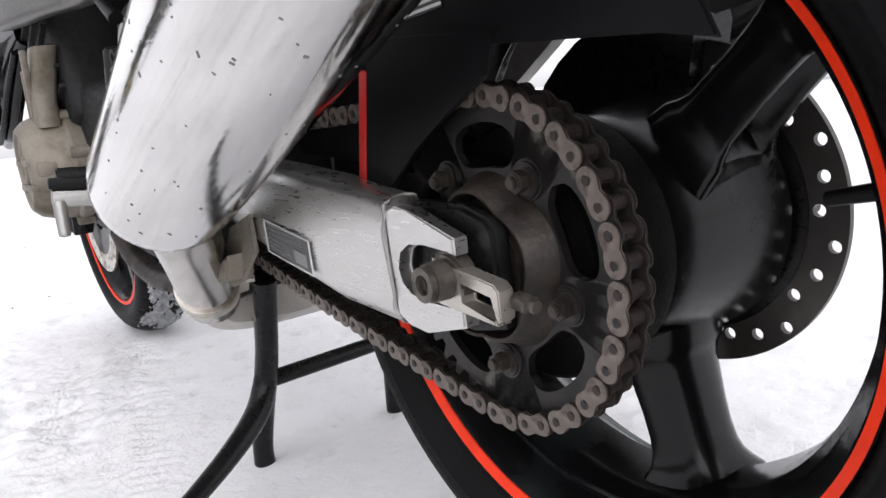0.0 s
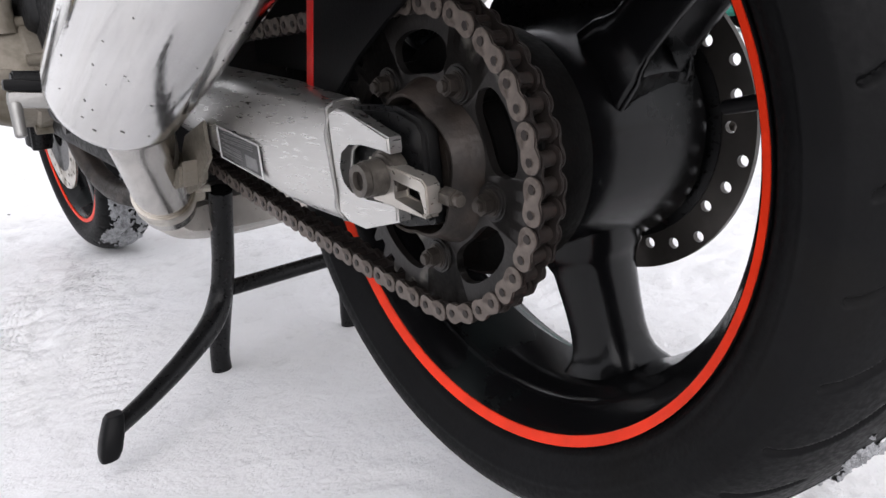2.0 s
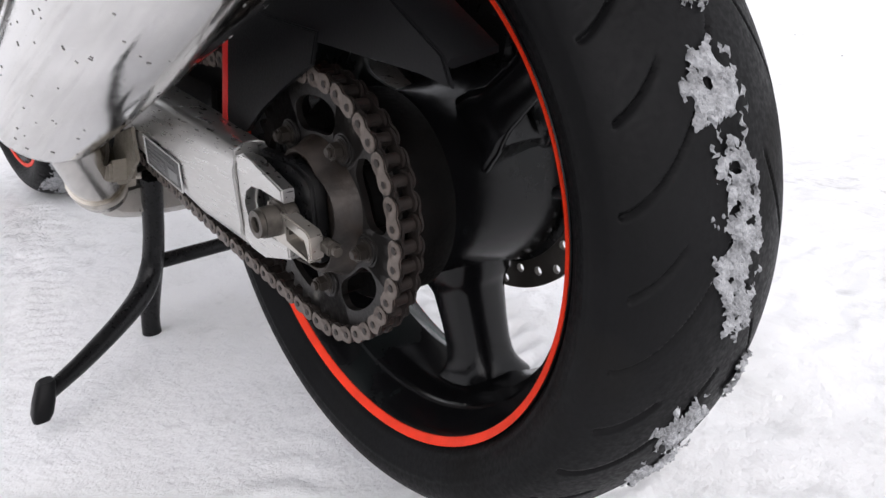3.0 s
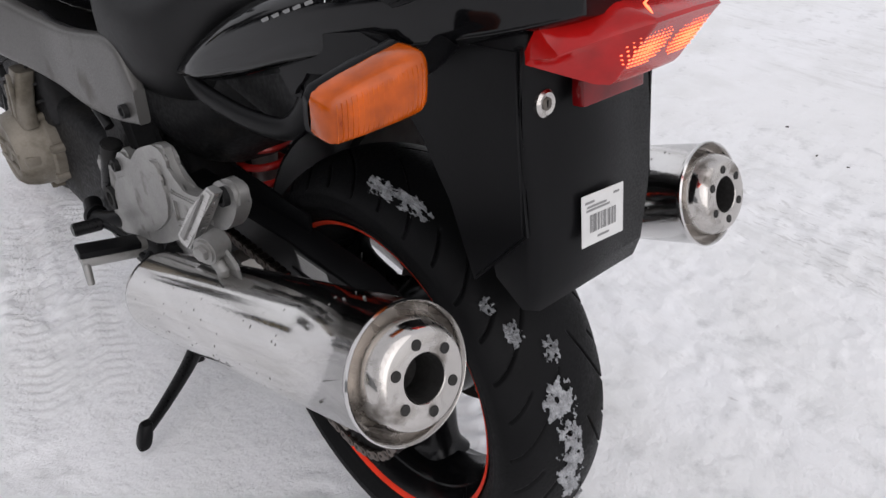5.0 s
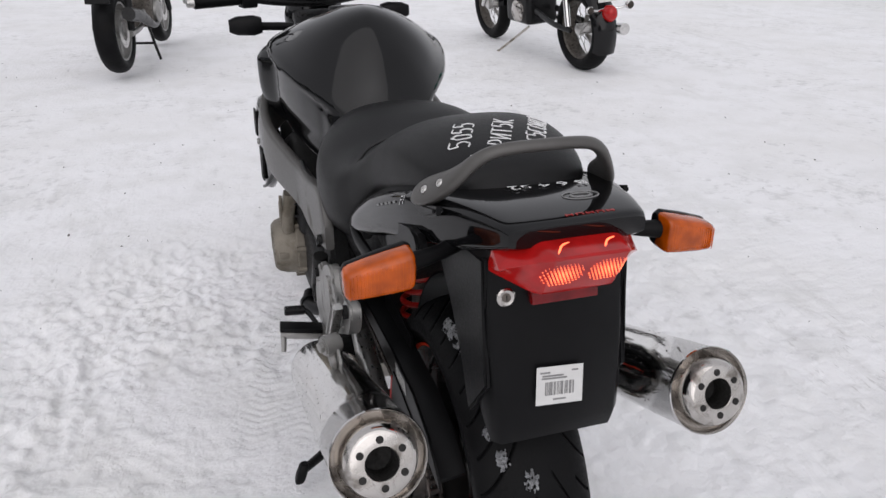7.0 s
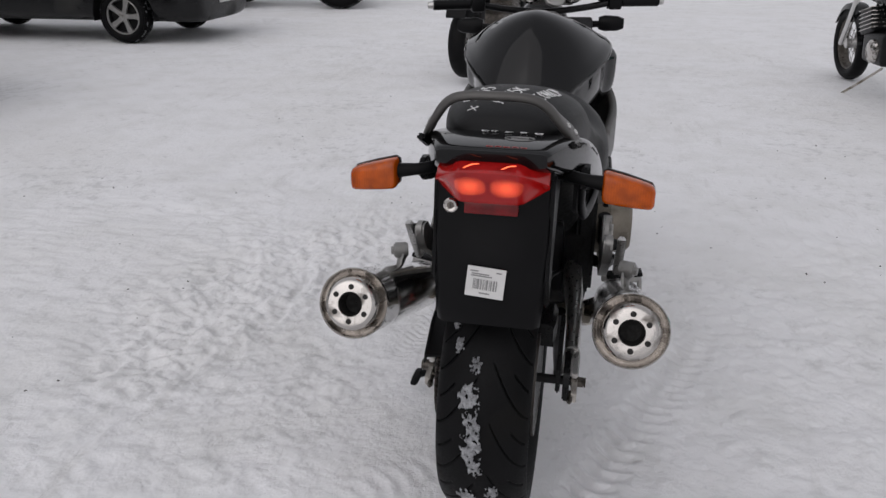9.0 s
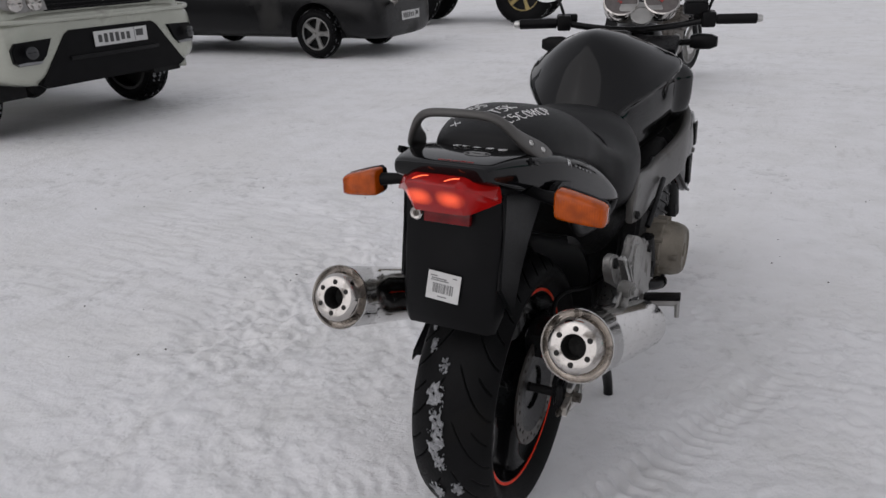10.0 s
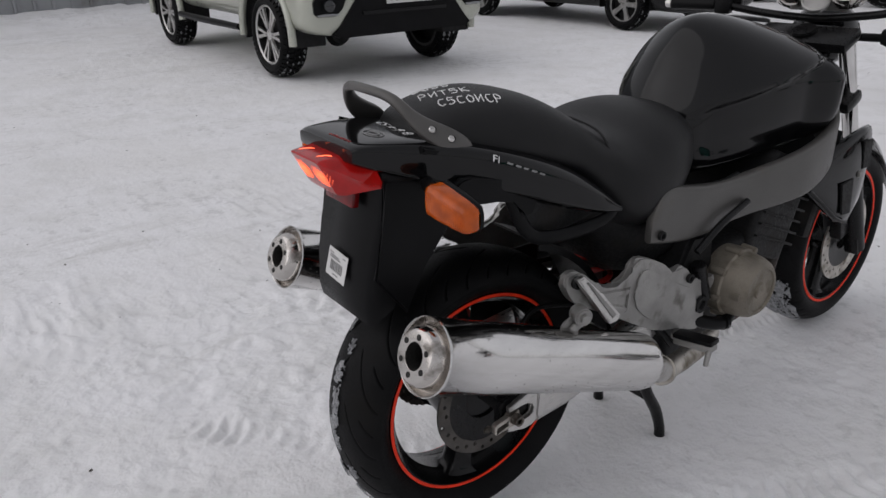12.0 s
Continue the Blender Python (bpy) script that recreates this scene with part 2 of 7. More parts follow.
WHITE_MARK = surface("white_marker", (0.70, 0.70, 0.70), 0.6, vary=0.15, scale=120)
GLASS_DARK = surface("dark_glass", (0.012, 0.013, 0.015), 0.05, vary=0.1, bump=0.0, coat=0.4)
GAUGE_DARK = surface("dark_gauge_face", (0.085, 0.072, 0.068), 0.22, vary=0.2, scale=60, bump=0.0, coat=0.6)
DIAL = surface("gauge_face", (0.30, 0.29, 0.28), 0.25, vary=0.1, scale=30, bump=0.0, coat=0.8)
MIRROR_GLASS = surface("mirror_glass", (0.85, 0.86, 0.87), 0.03, 1.0, vary=0.03, bump=0.0)
SILVER_CAR = surface("pale_silver_green_paint", (0.42, 0.43, 0.37), 0.28, 0.35, vary=0.08, scale=3, grain=600, bump=0.03, coat=0.6,
                     dirt=(0.20, 0.19, 0.17), dirt_amount=0.1, dirt_scale=3)
BLACK_CAR = surface("black_car_paint", (0.006, 0.006, 0.0065), 0.26, vary=0.2, scale=3, grain=400, bump=0.03, coat=0.0, spec=0.3,
                    dirt=(0.035, 0.034, 0.032), dirt_amount=0.1, dirt_scale=2)
TEAL = surface("teal_paint", (0.01, 0.20, 0.15), 0.4, vary=0.12, scale=2)
SHED = surface("grey_sheet_metal", (0.30, 0.31, 0.32), 0.5, 0.3, vary=0.15, scale=1.5, grain=60, bump=0.05,
               dirt=(0.18, 0.17, 0.16), dirt_amount=0.2, dirt_scale=2)
TRACTOR_PAINT = surface("dull_yellow_paint", (0.34, 0.26, 0.10), 0.5, vary=0.3, scale=6, dirt=(0.45, 0.43, 0.4), dirt_amount=0.3)


# ---- mesh helpers ----
def link(name, bm, material, parent=None, label="", smooth=40.0, m=None):
    me = bpy.data.meshes.new(name)
    bmesh.ops.recalc_face_normals(bm, faces=bm.faces)
    bm.to_mesh(me)
    bm.free()
    return place(name, me, material, parent, label, smooth, m)


def place(name, me, material, parent=None, label="", smooth=40.0, m=None):
    if material is not None and not me.materials:
        me.materials.append(material)
    if smooth:
        me.polygons.foreach_set("use_smooth", [True] * len(me.polygons))
        me.set_sharp_from_angle(angle=radians(smooth))
    ob = new(name, me)
    if parent is not None:
        ob.parent = parent
    if m is not None:
        ob.matrix_basis = m
    if label:
        tagged(ob, label)
    return ob


def part(name, bm, material, parent, label="", smooth=40.0, m=None):
    return link(name, bm, material, parent, label, smooth, m)


def thing(name, label, category, group="", m=None):
    ob = new(name)
    ob.empty_display_size = 0.1
    if m is not None:
        ob.matrix_basis = m
    return tagged(ob, label, category, group)


def grid_mesh(name, verts, rows, cols, wrap_rows=False, wrap_cols=False):
    """A mesh from a (rows x cols) array of points."""
    me = bpy.data.meshes.new(name)
    r, c = np.meshgrid(np.arange(rows if wrap_rows else rows - 1), np.arange(cols if wrap_cols else cols - 1), indexing="ij")
    r, c = r.ravel(), c.ravel()
    r2, c2 = (r + 1) % rows, (c + 1) % cols
    faces = np.stack([r * cols + c, r * cols + c2, r2 * cols + c2, r2 * cols + c], 1)
    me.from_pydata(np.asarray(verts, float).reshape(-1, 3), [], faces.tolist())
    me.update()
    return me


def add_box(bm, c, s, rot=(0, 0, 0), bevel=0.0, seg=2):
    v = bmesh.ops.create_cube(bm, size=1.0, matrix=pose(*c, *rot) @ Matrix.Diagonal((*s, 1)))["verts"]
    if bevel:
        e = list({e for q in v for e in q.link_edges})
        bmesh.ops.bevel(bm, geom=e, offset=bevel, segments=seg, affect="EDGES", profile=0.6)
    return bm


def frame_to(d):
    return Vector(d).normalized().to_track_quat("Z", "Y").to_matrix().to_4x4()


def add_cyl(bm, a, b, r, r2=None, seg=24, bevel=0.0):
    a, b = Vector(a), Vector(b)
    m = Matrix.Translation((a + b) / 2) @ frame_to(b - a)
    v = bmesh.ops.create_cone(bm, cap_ends=True, segments=seg, radius1=r, radius2=r if r2 is None else r2,
                              depth=(b - a).length, matrix=m)["verts"]
    if bevel:
        e = [e for e in {e for q in v for e in q.link_edges} if len(e.link_faces) == 2 and any(len(f.verts) > 4 for f in e.link_faces)]
        bmesh.ops.bevel(bm, geom=e, offset=bevel, segments=2, affect="EDGES")
    return bm


def add_rings(bm, rings, caps=True, closed=False):
    """Skin a list of loops of points."""
    vs = [[bm.verts.new(p) for p in ring] for ring in rings]
    n = len(vs[0])
    pairs = list(zip(vs, vs[1:])) + ([(vs[-1], vs[0])] if closed else [])
    for a, b in pairs:
        for i in range(n):
            bm.faces.new((a[i], a[(i + 1) % n], b[(i + 1) % n], b[i]))
    if caps and not closed:
        bm.faces.new(list(reversed(vs[0])))
        bm.faces.new(vs[-1])
    return bm


def add_lathe(bm, profile, m, seg=48, closed=False):
    """Turn a profile of (radius, height) about the z axis of m."""
    rings = []
    for r, h in profile:
        rings.append([m @ Vector((r * math.cos(2 * math.pi * i / seg), r * math.sin(2 * math.pi * i / seg), h)) for i in range(seg)])
    return add_rings(bm, rings, caps=not closed, closed=closed)


def smooth_path(pts, n):
    """Catmull-Rom through rows of numbers, n steps to a span."""
    p = np.array(pts, float)
    p = np.vstack([2 * p[0] - p[1], p, 2 * p[-1] - p[-2]])
    out = []
    for i in range(1, len(p) - 2):
        for k in range(n):
            t = k / n
            a, b, c, d = p[i - 1], p[i], p[i + 1], p[i + 2]
            out.append(0.5 * (2 * b + (c - a) * t + (2 * a - 5 * b + 4 * c - d) * t * t + (3 * b - a - 3 * c + d) * t ** 3))
    out.append(p[-2])
    return np.array(out)


def add_tube(bm, pts, r, seg=12, n=6, flat=1.0, up=(0, 0, 1)):
    """A tube along a smooth path; r is one radius or one for each point; flat squeezes it across `up`."""
    rr = [r] * len(pts) if isinstance(r, (int, float)) else r
    q = smooth_path([(*p, k) for p, k in zip(pts, rr)], n)
    rings = []
    for i in range(len(q)):
        d = Vector(q[min(i + 1, len(q) - 1)][:3] - q[max(i - 1, 0)][:3]).normalized()
        side = d.cross(Vector(up))
        side = side.normalized() if side.length > 1e-4 else Vector((1, 0, 0))
        top = side.cross(d)
        rad = float(q[i][3])
        rings.append([Vector(q[i][:3]) + rad * (math.cos(2 * math.pi * k / seg) * side * flat + math.sin(2 * math.pi * k / seg) * top)
                      for k in range(seg)])
    return add_rings(bm, rings)


def add_plate(bm, outline, thick, m, bevel=0.0):
    """A flat outline of (x, y), thick along the z axis of m."""
    lo = [bm.verts.new(m @ Vector((x, y, -thick / 2))) for x, y in outline]
    hi = [bm.verts.new(m @ Vector((x, y, thick / 2))) for x, y in outline]
    n = len(outline)
    f = [bm.faces.new(list(reversed(lo))), bm.faces.new(hi)]
    edges = list(f[0].edges) + list(f[1].edges)
    for i in range(n):
        bm.faces.new((lo[i], lo[(i + 1) % n], hi[(i + 1) % n], hi[i]))
    if bevel:
        bmesh.ops.bevel(bm, geom=edges, offset=bevel, segments=2, affect="EDGES")
    return bm


SIDE = Matrix(((0, 0, 1, 0), (1, 0, 0, 0), (0, 1, 0, 0), (0, 0, 0, 1)))  # outline (y, z), thick along x


def side_plane(x):
    return Matrix.Translation((x, 0, 0)) @ SIDE


def body(stations, n=5, seg=40):
    """A symmetric body along y: (y, top, widest, bottom, half width, top power, bottom power)."""
    rings = []
    for y, zt, zm, zb, w, nt, nb in smooth_path(stations, n):
        ring = []
        for k in range(seg):
            a = 2 * math.pi * k / seg
            c, s = math.cos(a), math.sin(a)
            p = nt if s >= 0 else nb
            ring.append((w * math.copysign(abs(c) ** (2 / p), c), y, zm + (zt - zm if s >= 0 else zm - zb) * math.copysign(abs(s) ** (2 / p), s)))
        rings.append(ring)
    return rings


def bm_new():
    return bmesh.new()


def writing(text, size, m, material, name, parent=None, label="", depth=0.0):
    cu = bpy.data.curves.new(name, "FONT")
    cu.body, cu.size, cu.extrude = text, size, depth
    cu.align_x, cu.align_y = "CENTER", "CENTER"
    tmp = bpy.data.objects.new("tmp_text", cu)
    me = bpy.data.meshes.new_from_object(tmp)
    bpy.data.objects.remove(tmp)
    bpy.data.curves.remove(cu)
    me.materials.clear()
    me.transform(m)
    return place(name, me, material, parent, label, 0)


# ---- ground ----
def spaced(near, step, far, grow):
    out, x, s = [0.0], 0.0, step
    while x < far:
        if x > near:
            s *= grow
        x += s
        out.append(x)
    return np.array([-v for v in out[:0:-1]] + out)


def fbm(x, y, sc, seed, octaves=4):
    """Value noise over arrays."""
    rng = np.random.RandomState(seed)
    table = rng.rand(256, 256)
    total, amp = 0.0, 1.0
    for o in range(octaves):
        u, v = x * sc, y * sc
        i, j = np.floor(u).astype(int), np.floor(v).astype(int)
        f, g = u - i, v - j
        f, g = f * f * (3 - 2 * f), g * g * (3 - 2 * g)
        a, b = table[i % 256, j % 256], table[(i + 1) % 256, j % 256]
        c, d = table[i % 256, (j + 1) % 256], table[(i + 1) % 256, (j + 1) % 256]
        total = total + amp * ((a * (1 - f) + b * f) * (1 - g) + (c * (1 - f) + d * f) * g - 0.5)
        sc, amp = sc * 2.03, amp * 0.5
    return total


def tread_track(X, Y, a, b, width, pitch, lean):
    """Depth of a tyre's print from a to b in the snow."""
    d = np.subtract(b, a)
    length = np.hypot(*d)
    d = d / length
    s = (X - a[0]) * d[0] + (Y - a[1]) * d[1]
    u = -(X - a[0]) * d[1] + (Y - a[1]) * d[0] + 0.01 * np.sin(s * 3)
    inside = np.clip((width / 2 - np.abs(u)) / 0.035, 0, 1) * np.clip(s / 0.2, 0, 1) * np.clip((length - s) / 0.2, 0, 1)
    s = s + 0.35 * pitch * fbm(X, Y, 5.0, 31, 2)
    wave = np.sin(2 * np.pi * (s + lean * np.abs(u)) / pitch)
    inside = inside * np.clip(fbm(X, Y, 2.6, 33, 3) * 3.2 + 0.75, 0.25, 1)
    return inside * (0.0055 * wave - 0.004)


gx = spaced(1.15, 0.0072, 400.0, 1.05)
gy = spaced(1.15, 0.0072, 400.0, 1.05) + 0.45
GX, GY = np.meshgrid(gx, gy, indexing="ij")
near = np.clip(1 - np.hypot(GX, GY - 0.5) / 25, 0, 1)
fine_zone = np.clip(1 - (np.maximum(np.abs(GX), np.abs(GY - 0.45)) - 1.3) / 1.6, 0, 1)
lumps = np.clip(fbm(GX, GY, 0.9, 11, 3) * 2.2 + 0.45, 0.15, 1)
GZ = (0.012 * fbm(GX, GY, 1.3, 3) + (0.012 * fbm(GX, GY, 6, 5) * fine_zone + 0.012 * fbm(GX, GY, 22, 7, 3) * fine_zone) * lumps) * near
trampled = np.clip((0.15 - GX) / 0.5, 0.25, 1) * np.clip(fbm(GX, GY, 1.7, 21, 2) * 3 + 0.6, 0, 1)
GZ += (0.024 * fbm(GX, GY, 11, 15, 3) - 0.026 * np.abs(fbm(GX, GY, 17, 17, 2)) + 0.006 + 0.015 * fbm(GX, GY, 38, 19, 2)) * trampled * fine_zone
GZ += 0.05 * fbm(GX, GY, 0.12, 9, 3) * np.clip(np.hypot(GX, GY) / 12 - 0.3, 0, 1) * near
GZ += 1.3 * tread_track(GX, GY, (0.05, -0.28), (0.60, 0.98), 0.14, 0.046, -0.35)
GZ += 2.0 * tread_track(GX, GY, (-0.78, -0.48), (0.02, 0.26), 0.12, 0.046, 0.25)
GZ += 3.0 * tread_track(GX, GY, (-0.30, 0.52), (-0.08, 1.45), 0.12, 0.028, 0.5)
GZ += 2.4 * tread_track(GX, GY, (-0.42, 0.50), (-0.21, 1.40), 0.11, 0.028, -0.5)
ground = place("ground", grid_mesh("ground", np.stack([GX, GY, GZ], -1), len(gx), len(gy)), SNOW, smooth=0)
ground.data.polygons.foreach_set("use_smooth", [True] * len(ground.data.polygons))
tagged(ground, "trampled white snow with tyre prints and specks of grit", "snow ground", kind="structure")


# ---- the motorcycle ----
AX = Vector((0, 0, 0.346))  # rear axle

bike = thing("motorcycle", "black naked motorcycle with orange rim stripes on its centre stand", "motorcycle")


def tyre_mesh(name, R, rim, width, bead, around=1700, across=96, grooves=34, slant=1.0, deep=0.005, crown=0.40, far_bead=None, far_half=None, ridge=0.0):
    """A road tyre about the x axis at the origin, with slanted slots cut into the tread."""
    u = np.linspace(-1, 1, across)
    prof_x, prof_r = [], []
    for k in u:
        a = abs(k)
        if a < 0.72:
            ang = a / 0.72 * radians(74)
            x = width / 2 * math.sin(ang) / math.sin(radians(74))
            r = R - width * crown * (1 - math.cos(ang))
        else:
            f = (a - 0.72) / 0.28
            r0 = R - width * crown * (1 - math.cos(radians(74)))
            x = width / 2 + 0.004 * math.sin(f * math.pi) - (width / 2 - bead) * f ** 2
            r = r0 + (rim - r0) * f
            x += ridge * (math.exp(-((f - 0.42) / 0.03) ** 2) + 1.4 * math.exp(-((f - 0.86) / 0.05) ** 2))
        if far_half and k > 0:
            x = x * far_half / (width / 2) if a < 0.72 else far_half + 0.004 * math.sin(f * math.pi) - (far_half - far_bead) * f ** 1.3
        prof_x.append(math.copysign(x, k))
        prof_r.append(r)
    th = np.linspace(0, 2 * math.pi, around, endpoint=False)
    T, U = np.meshgrid(th, u, indexing="ij")
    PR, PX = np.tile(prof_r, (around, 1)), np.tile(prof_x, (around, 1))
    cut = np.zeros_like(T)
    for side in (-1, 1):
        for u0, u1, shift in ((0.07, 0.66, 0.0), (0.34, 0.62, 0.5)):
            s = U * side
            q = np.clip(0.62 - s, 0, 1)
            bend = slant * (0.95 * q * q + 0.12 * q)
            ph = ((T + bend) * grooves / 2 / (2 * math.pi) + shift + (0.25 if side > 0 else 0)) % 1.0
            arc = np.minimum(ph, 1 - ph) * 4 * math.pi * R / grooves
            ends = np.clip((s - u0) / 0.03, 0, 1) * np.clip((u1 - s) / 0.03, 0, 1)
            cut = np.maximum(cut, ends * np.clip((0.0036 - arc) / 0.0030, 0, 1))
    PR = PR - deep * cut
    V = np.stack([PX, PR * np.cos(T), PR * np.sin(T)], -1)
    return grid_mesh(name, V, around, across, wrap_rows=True)


CHANNEL = [(-1, 0.0), (-0.985, -0.30), (-0.93, -0.56), (-0.80, -0.78), (-0.58, -0.92), (-0.25, -0.99), (0.30, -1.0), (0.85, -1.0), (0.96, -0.97), (1.0, -0.90), (0.98, -0.78), (0.80, -0.70), (0.1, -0.56), (-0.10, -0.36), (-0.16, 0.0)]
CHANNEL += [(u, -v) for u, v in CHANNEL[-2:0:-1]]  # section of a hollow-backed spoke


def cast_wheel(name, R, half, lip, well, hub, hub_half, spokes, spoke_w, first, material, parent, label, m, flare=1.0, shift=0.0, far=None):
    """A cast wheel about the x axis at the origin: the rim, with hub and spokes under it."""
    bm = bm_new()
    far = far or half
    step = R - lip - well
    prof = [(R - lip, -half + 0.0055), (R - lip * 0.12, -half - 0.0012), (R, -half), (R, -half + 0.010), (well + 0.009, -half * 0.55), (well + 0.009, far * 0.55), (R, far - 0.010),
            (R, far), (R - lip, far), (R - lip - 0.002, far * 0.86), (well + step * 0.45, far * 0.62), (well + step * 0.30, far * 0.55), (well, far * 0.42), (well, -half * 0.12), (well + step * 0.10, -half * 0.22),
            (well + step * 0.14, -half * 0.40), (well + step * 0.48, -half * 0.50), (well + step * 0.56, -half * 0.72), (R - lip - 0.002, -half * 0.82)]
    add_lathe(bm, prof, pose(0, 0, 0, 0, 90, 0), 120, closed=True)
    wheel = part(name, bm, material, parent, label, m=m)
    bm = bm_new()
    add_lathe(bm, [(0.016, -hub_half), (hub * 0.90, -hub_half), (hub * 0.96, -hub_half + 0.006), (hub, -hub_half * 0.3), (hub * flare, hub_half * 0.8), (hub * flare, hub_half - 0.004), (hub * flare * 0.96, hub_half), (0.016, hub_half)], pose(0, 0, 0, 0, 90, 0), 72)
    part("hub", bm, material, wheel)
    reach = hub * max(1.0, flare)
    for k in range(spokes):
        a = radians(first + 360 / spokes * k)
        d, s = Vector((0, math.cos(a), math.sin(a))), Vector((0, -math.sin(a), math.cos(a)))
        rings = []
        for f, w, t in ((hub * 0.75, 1.75, 0.78), (reach * 1.0, 1.40, 0.68), (reach * 1.07, 1.18, 0.61), (reach * 1.16, 1.04, 0.56), (reach * 1.14 * 0.6 + well * 0.4, 0.96, 0.52),
                        (well * 0.84, 0.95, 0.51), (well * 0.91, 1.0, 0.53), (well * 0.955, 1.12, 0.57), (well * 0.985, 1.32, 0.63), (well + 0.004, 1.65, 0.72)):
            ring = []
            open_up = max(0.0, min(1.0, (f - reach * 0.98) / (reach * 0.12))) * max(0.0, min(1.0, (well - f) / (well * 0.06)))
            for u, v in CHANNEL:
                if abs(v) < 0.80 and u > -0.2:
                    u = 1.0 + (u - 1.0) * open_up
                ring.append(d * f + s * (spoke_w * w * u) + Vector((shift + hub_half * t * v * (0.80 if shift else 1.0), 0, 0)))
            rings.append(ring)
        bm = bm_new()
        add_rings(bm, rings)
        part("spoke", bm, material, wheel)
    return wheel


def drilled_disc(r0, r1, thick, holes, hole_r, rows=3):
    """A ring plate with round holes through it, thick along x."""
    bm = bm_new()
    step = 2 * math.pi / holes
    seg = 16
    for h in range(holes):
        a0 = h * step
        rc = r0 + (r1 - r0) * (0.28, 0.72, 0.5)[h % 3]
        hole = [(rc * math.cos(a0) + hole_r * math.cos(2 * math.pi * k / seg + a0), rc * math.sin(a0) + hole_r * math.sin(2 * math.pi * k / seg + a0)) for k in range(seg)]
        outer = []
        for k in range(seg):
            q = 2 * math.pi * (k + 0.0) / seg
            c, s = math.cos(q), math.sin(q)
            e = max(abs(c), abs(s))
            u, v = c / e, s / e
            rr = rc + (u * (r1 - rc) if u > 0 else u * (rc - r0))
            aa = a0 + v * step / 2
            outer.append((rr * math.cos(aa), rr * math.sin(aa)))
        vs = []
        for xs in (-thick / 2, thick / 2):
            vs.append(([bm.verts.new((xs, *p)) for p in hole], [bm.verts.new((xs, *p)) for p in outer]))
        for k in range(seg):
            j = (k + 1) % seg
            for hv, ov in vs:
                bm.faces.new((hv[k], hv[j], ov[j], ov[k]))
            bm.faces.new((vs[0][0][k], vs[0][0][j], vs[1][0][j], vs[1][0][k]))
            if abs(math.hypot(*outer[k]) - math.hypot(*outer[j])) < 1e-4:
                bm.faces.new((vs[0][1][k], vs[0][1][j], vs[1][1][j], vs[1][1][k]))
    bmesh.ops.remove_doubles(bm, verts=bm.verts, dist=2e-5)
    return bm


# black sheet between the wheel and the engine
bm = bm_new()
rows = []
for k in range(12):
    a = radians(8 + 64 * k / 11)
    rows.append([(x, r * math.cos(a), AX.z + r * math.sin(a)) for x, r in ((-0.03, 0.342), (0.104, 0.342), (0.108, 0.330), (0.104, 0.346), (-0.03, 0.346))])
add_rings(bm, rows)
part("inner_fender", bm, BLACK_PLASTIC, bike)

# rear wheel
at_rear = Matrix.Translation(AX)
rear_wheel = cast_wheel("rear_wheel", 0.2235, 0.0775, 0.0095, 0.1925, 0.083, 0.066, 3, 0.0235, 17, WHEEL_BLACK, bike,
                        "gloss black three-spoke cast rear wheel", at_rear, 1.14, 0.019, 0.056)
place("tyre", tyre_mesh("rear_tyre", 0.302, 0.2225, 0.186, 0.074, around=1500, across=180, crown=0.28, far_bead=0.052, far_half=0.083, ridge=0.0011), RUBBER, rear_wheel, "black road tyre with slanted grooves", 50)
for x0, x1, cut in ((-0.0765, -0.0796, 0.0046), (0.0550, 0.0577, 0.0)):
    bm = bm_new()
    add_lathe(bm, [(0.2226, x0), (0.2226, x1), (0.2160, x1 + cut), (0.2160, x0 + cut)], pose(0, 0, 0, 0, 90, 0), 160, closed=True)
    part("rim_stripe", bm, STRIPE, rear_wheel, "orange-red rim stripe")
part("brake_disc", drilled_disc(0.098, 0.1265, 0.005, 30, 0.0046), DISC_STEEL, rear_wheel, "drilled steel brake disc", m=pose(0.078, 0, 0))
bm = bm_new()
add_lathe(bm, [(0.05, 0.064), (0.099, 0.074), (0.099, 0.080), (0.05, 0.072)], pose(0, 0, 0, 0, 90, 0), 48, closed=True)
part("disc_carrier", bm, BLACK_METAL, rear_wheel)
# rear caliper over the top of the disc, on its black bracket
bm = bm_new()
rows = []
for k in range(9):
    a = radians(30 + 9 * k)
    top = 0.172 - 0.0025 * k
    edge = 0.004 if k in (0, 8) else 0.0
    rows.append([(x, r * math.cos(a), AX.z + r * math.sin(a)) for x, r in ((0.056 + edge, 0.092), (0.104 - edge, 0.092), (0.110 - edge, 0.102), (0.110 - edge, top - 0.012), (0.102 - edge, top), (0.062 + edge, top), (0.056 + edge, top - 0.012))])
add_rings(bm, rows)
caliper = part("rear_caliper", bm, BLACK_METAL, bike, "black rear brake caliper", 30)
bm = bm_new()
add_tube(bm, [(0.085, 0.150 * math.cos(radians(60)), AX.z + 0.15 * math.sin(radians(60))), (0.080, 0.12, 0.510), (0.085, 0.20, 0.500), (0.10, 0.30, 0.470), (0.11, 0.42, 0.450)], 0.0055, 10, 5)
part("brake_hose", bm, BLACK_PLASTIC, caliper)
bm = bm_new()
add_plate(bm, [(-0.015, 0.320), (0.02, 0.318), (0.055, 0.36), (0.125, 0.43), (0.105, 0.452), (0.05, 0.42), (-0.01, 0.375)], 0.010, side_plane(0.122), 0.003)
part("caliper_bracket", bm, BLACK_METAL, caliper)


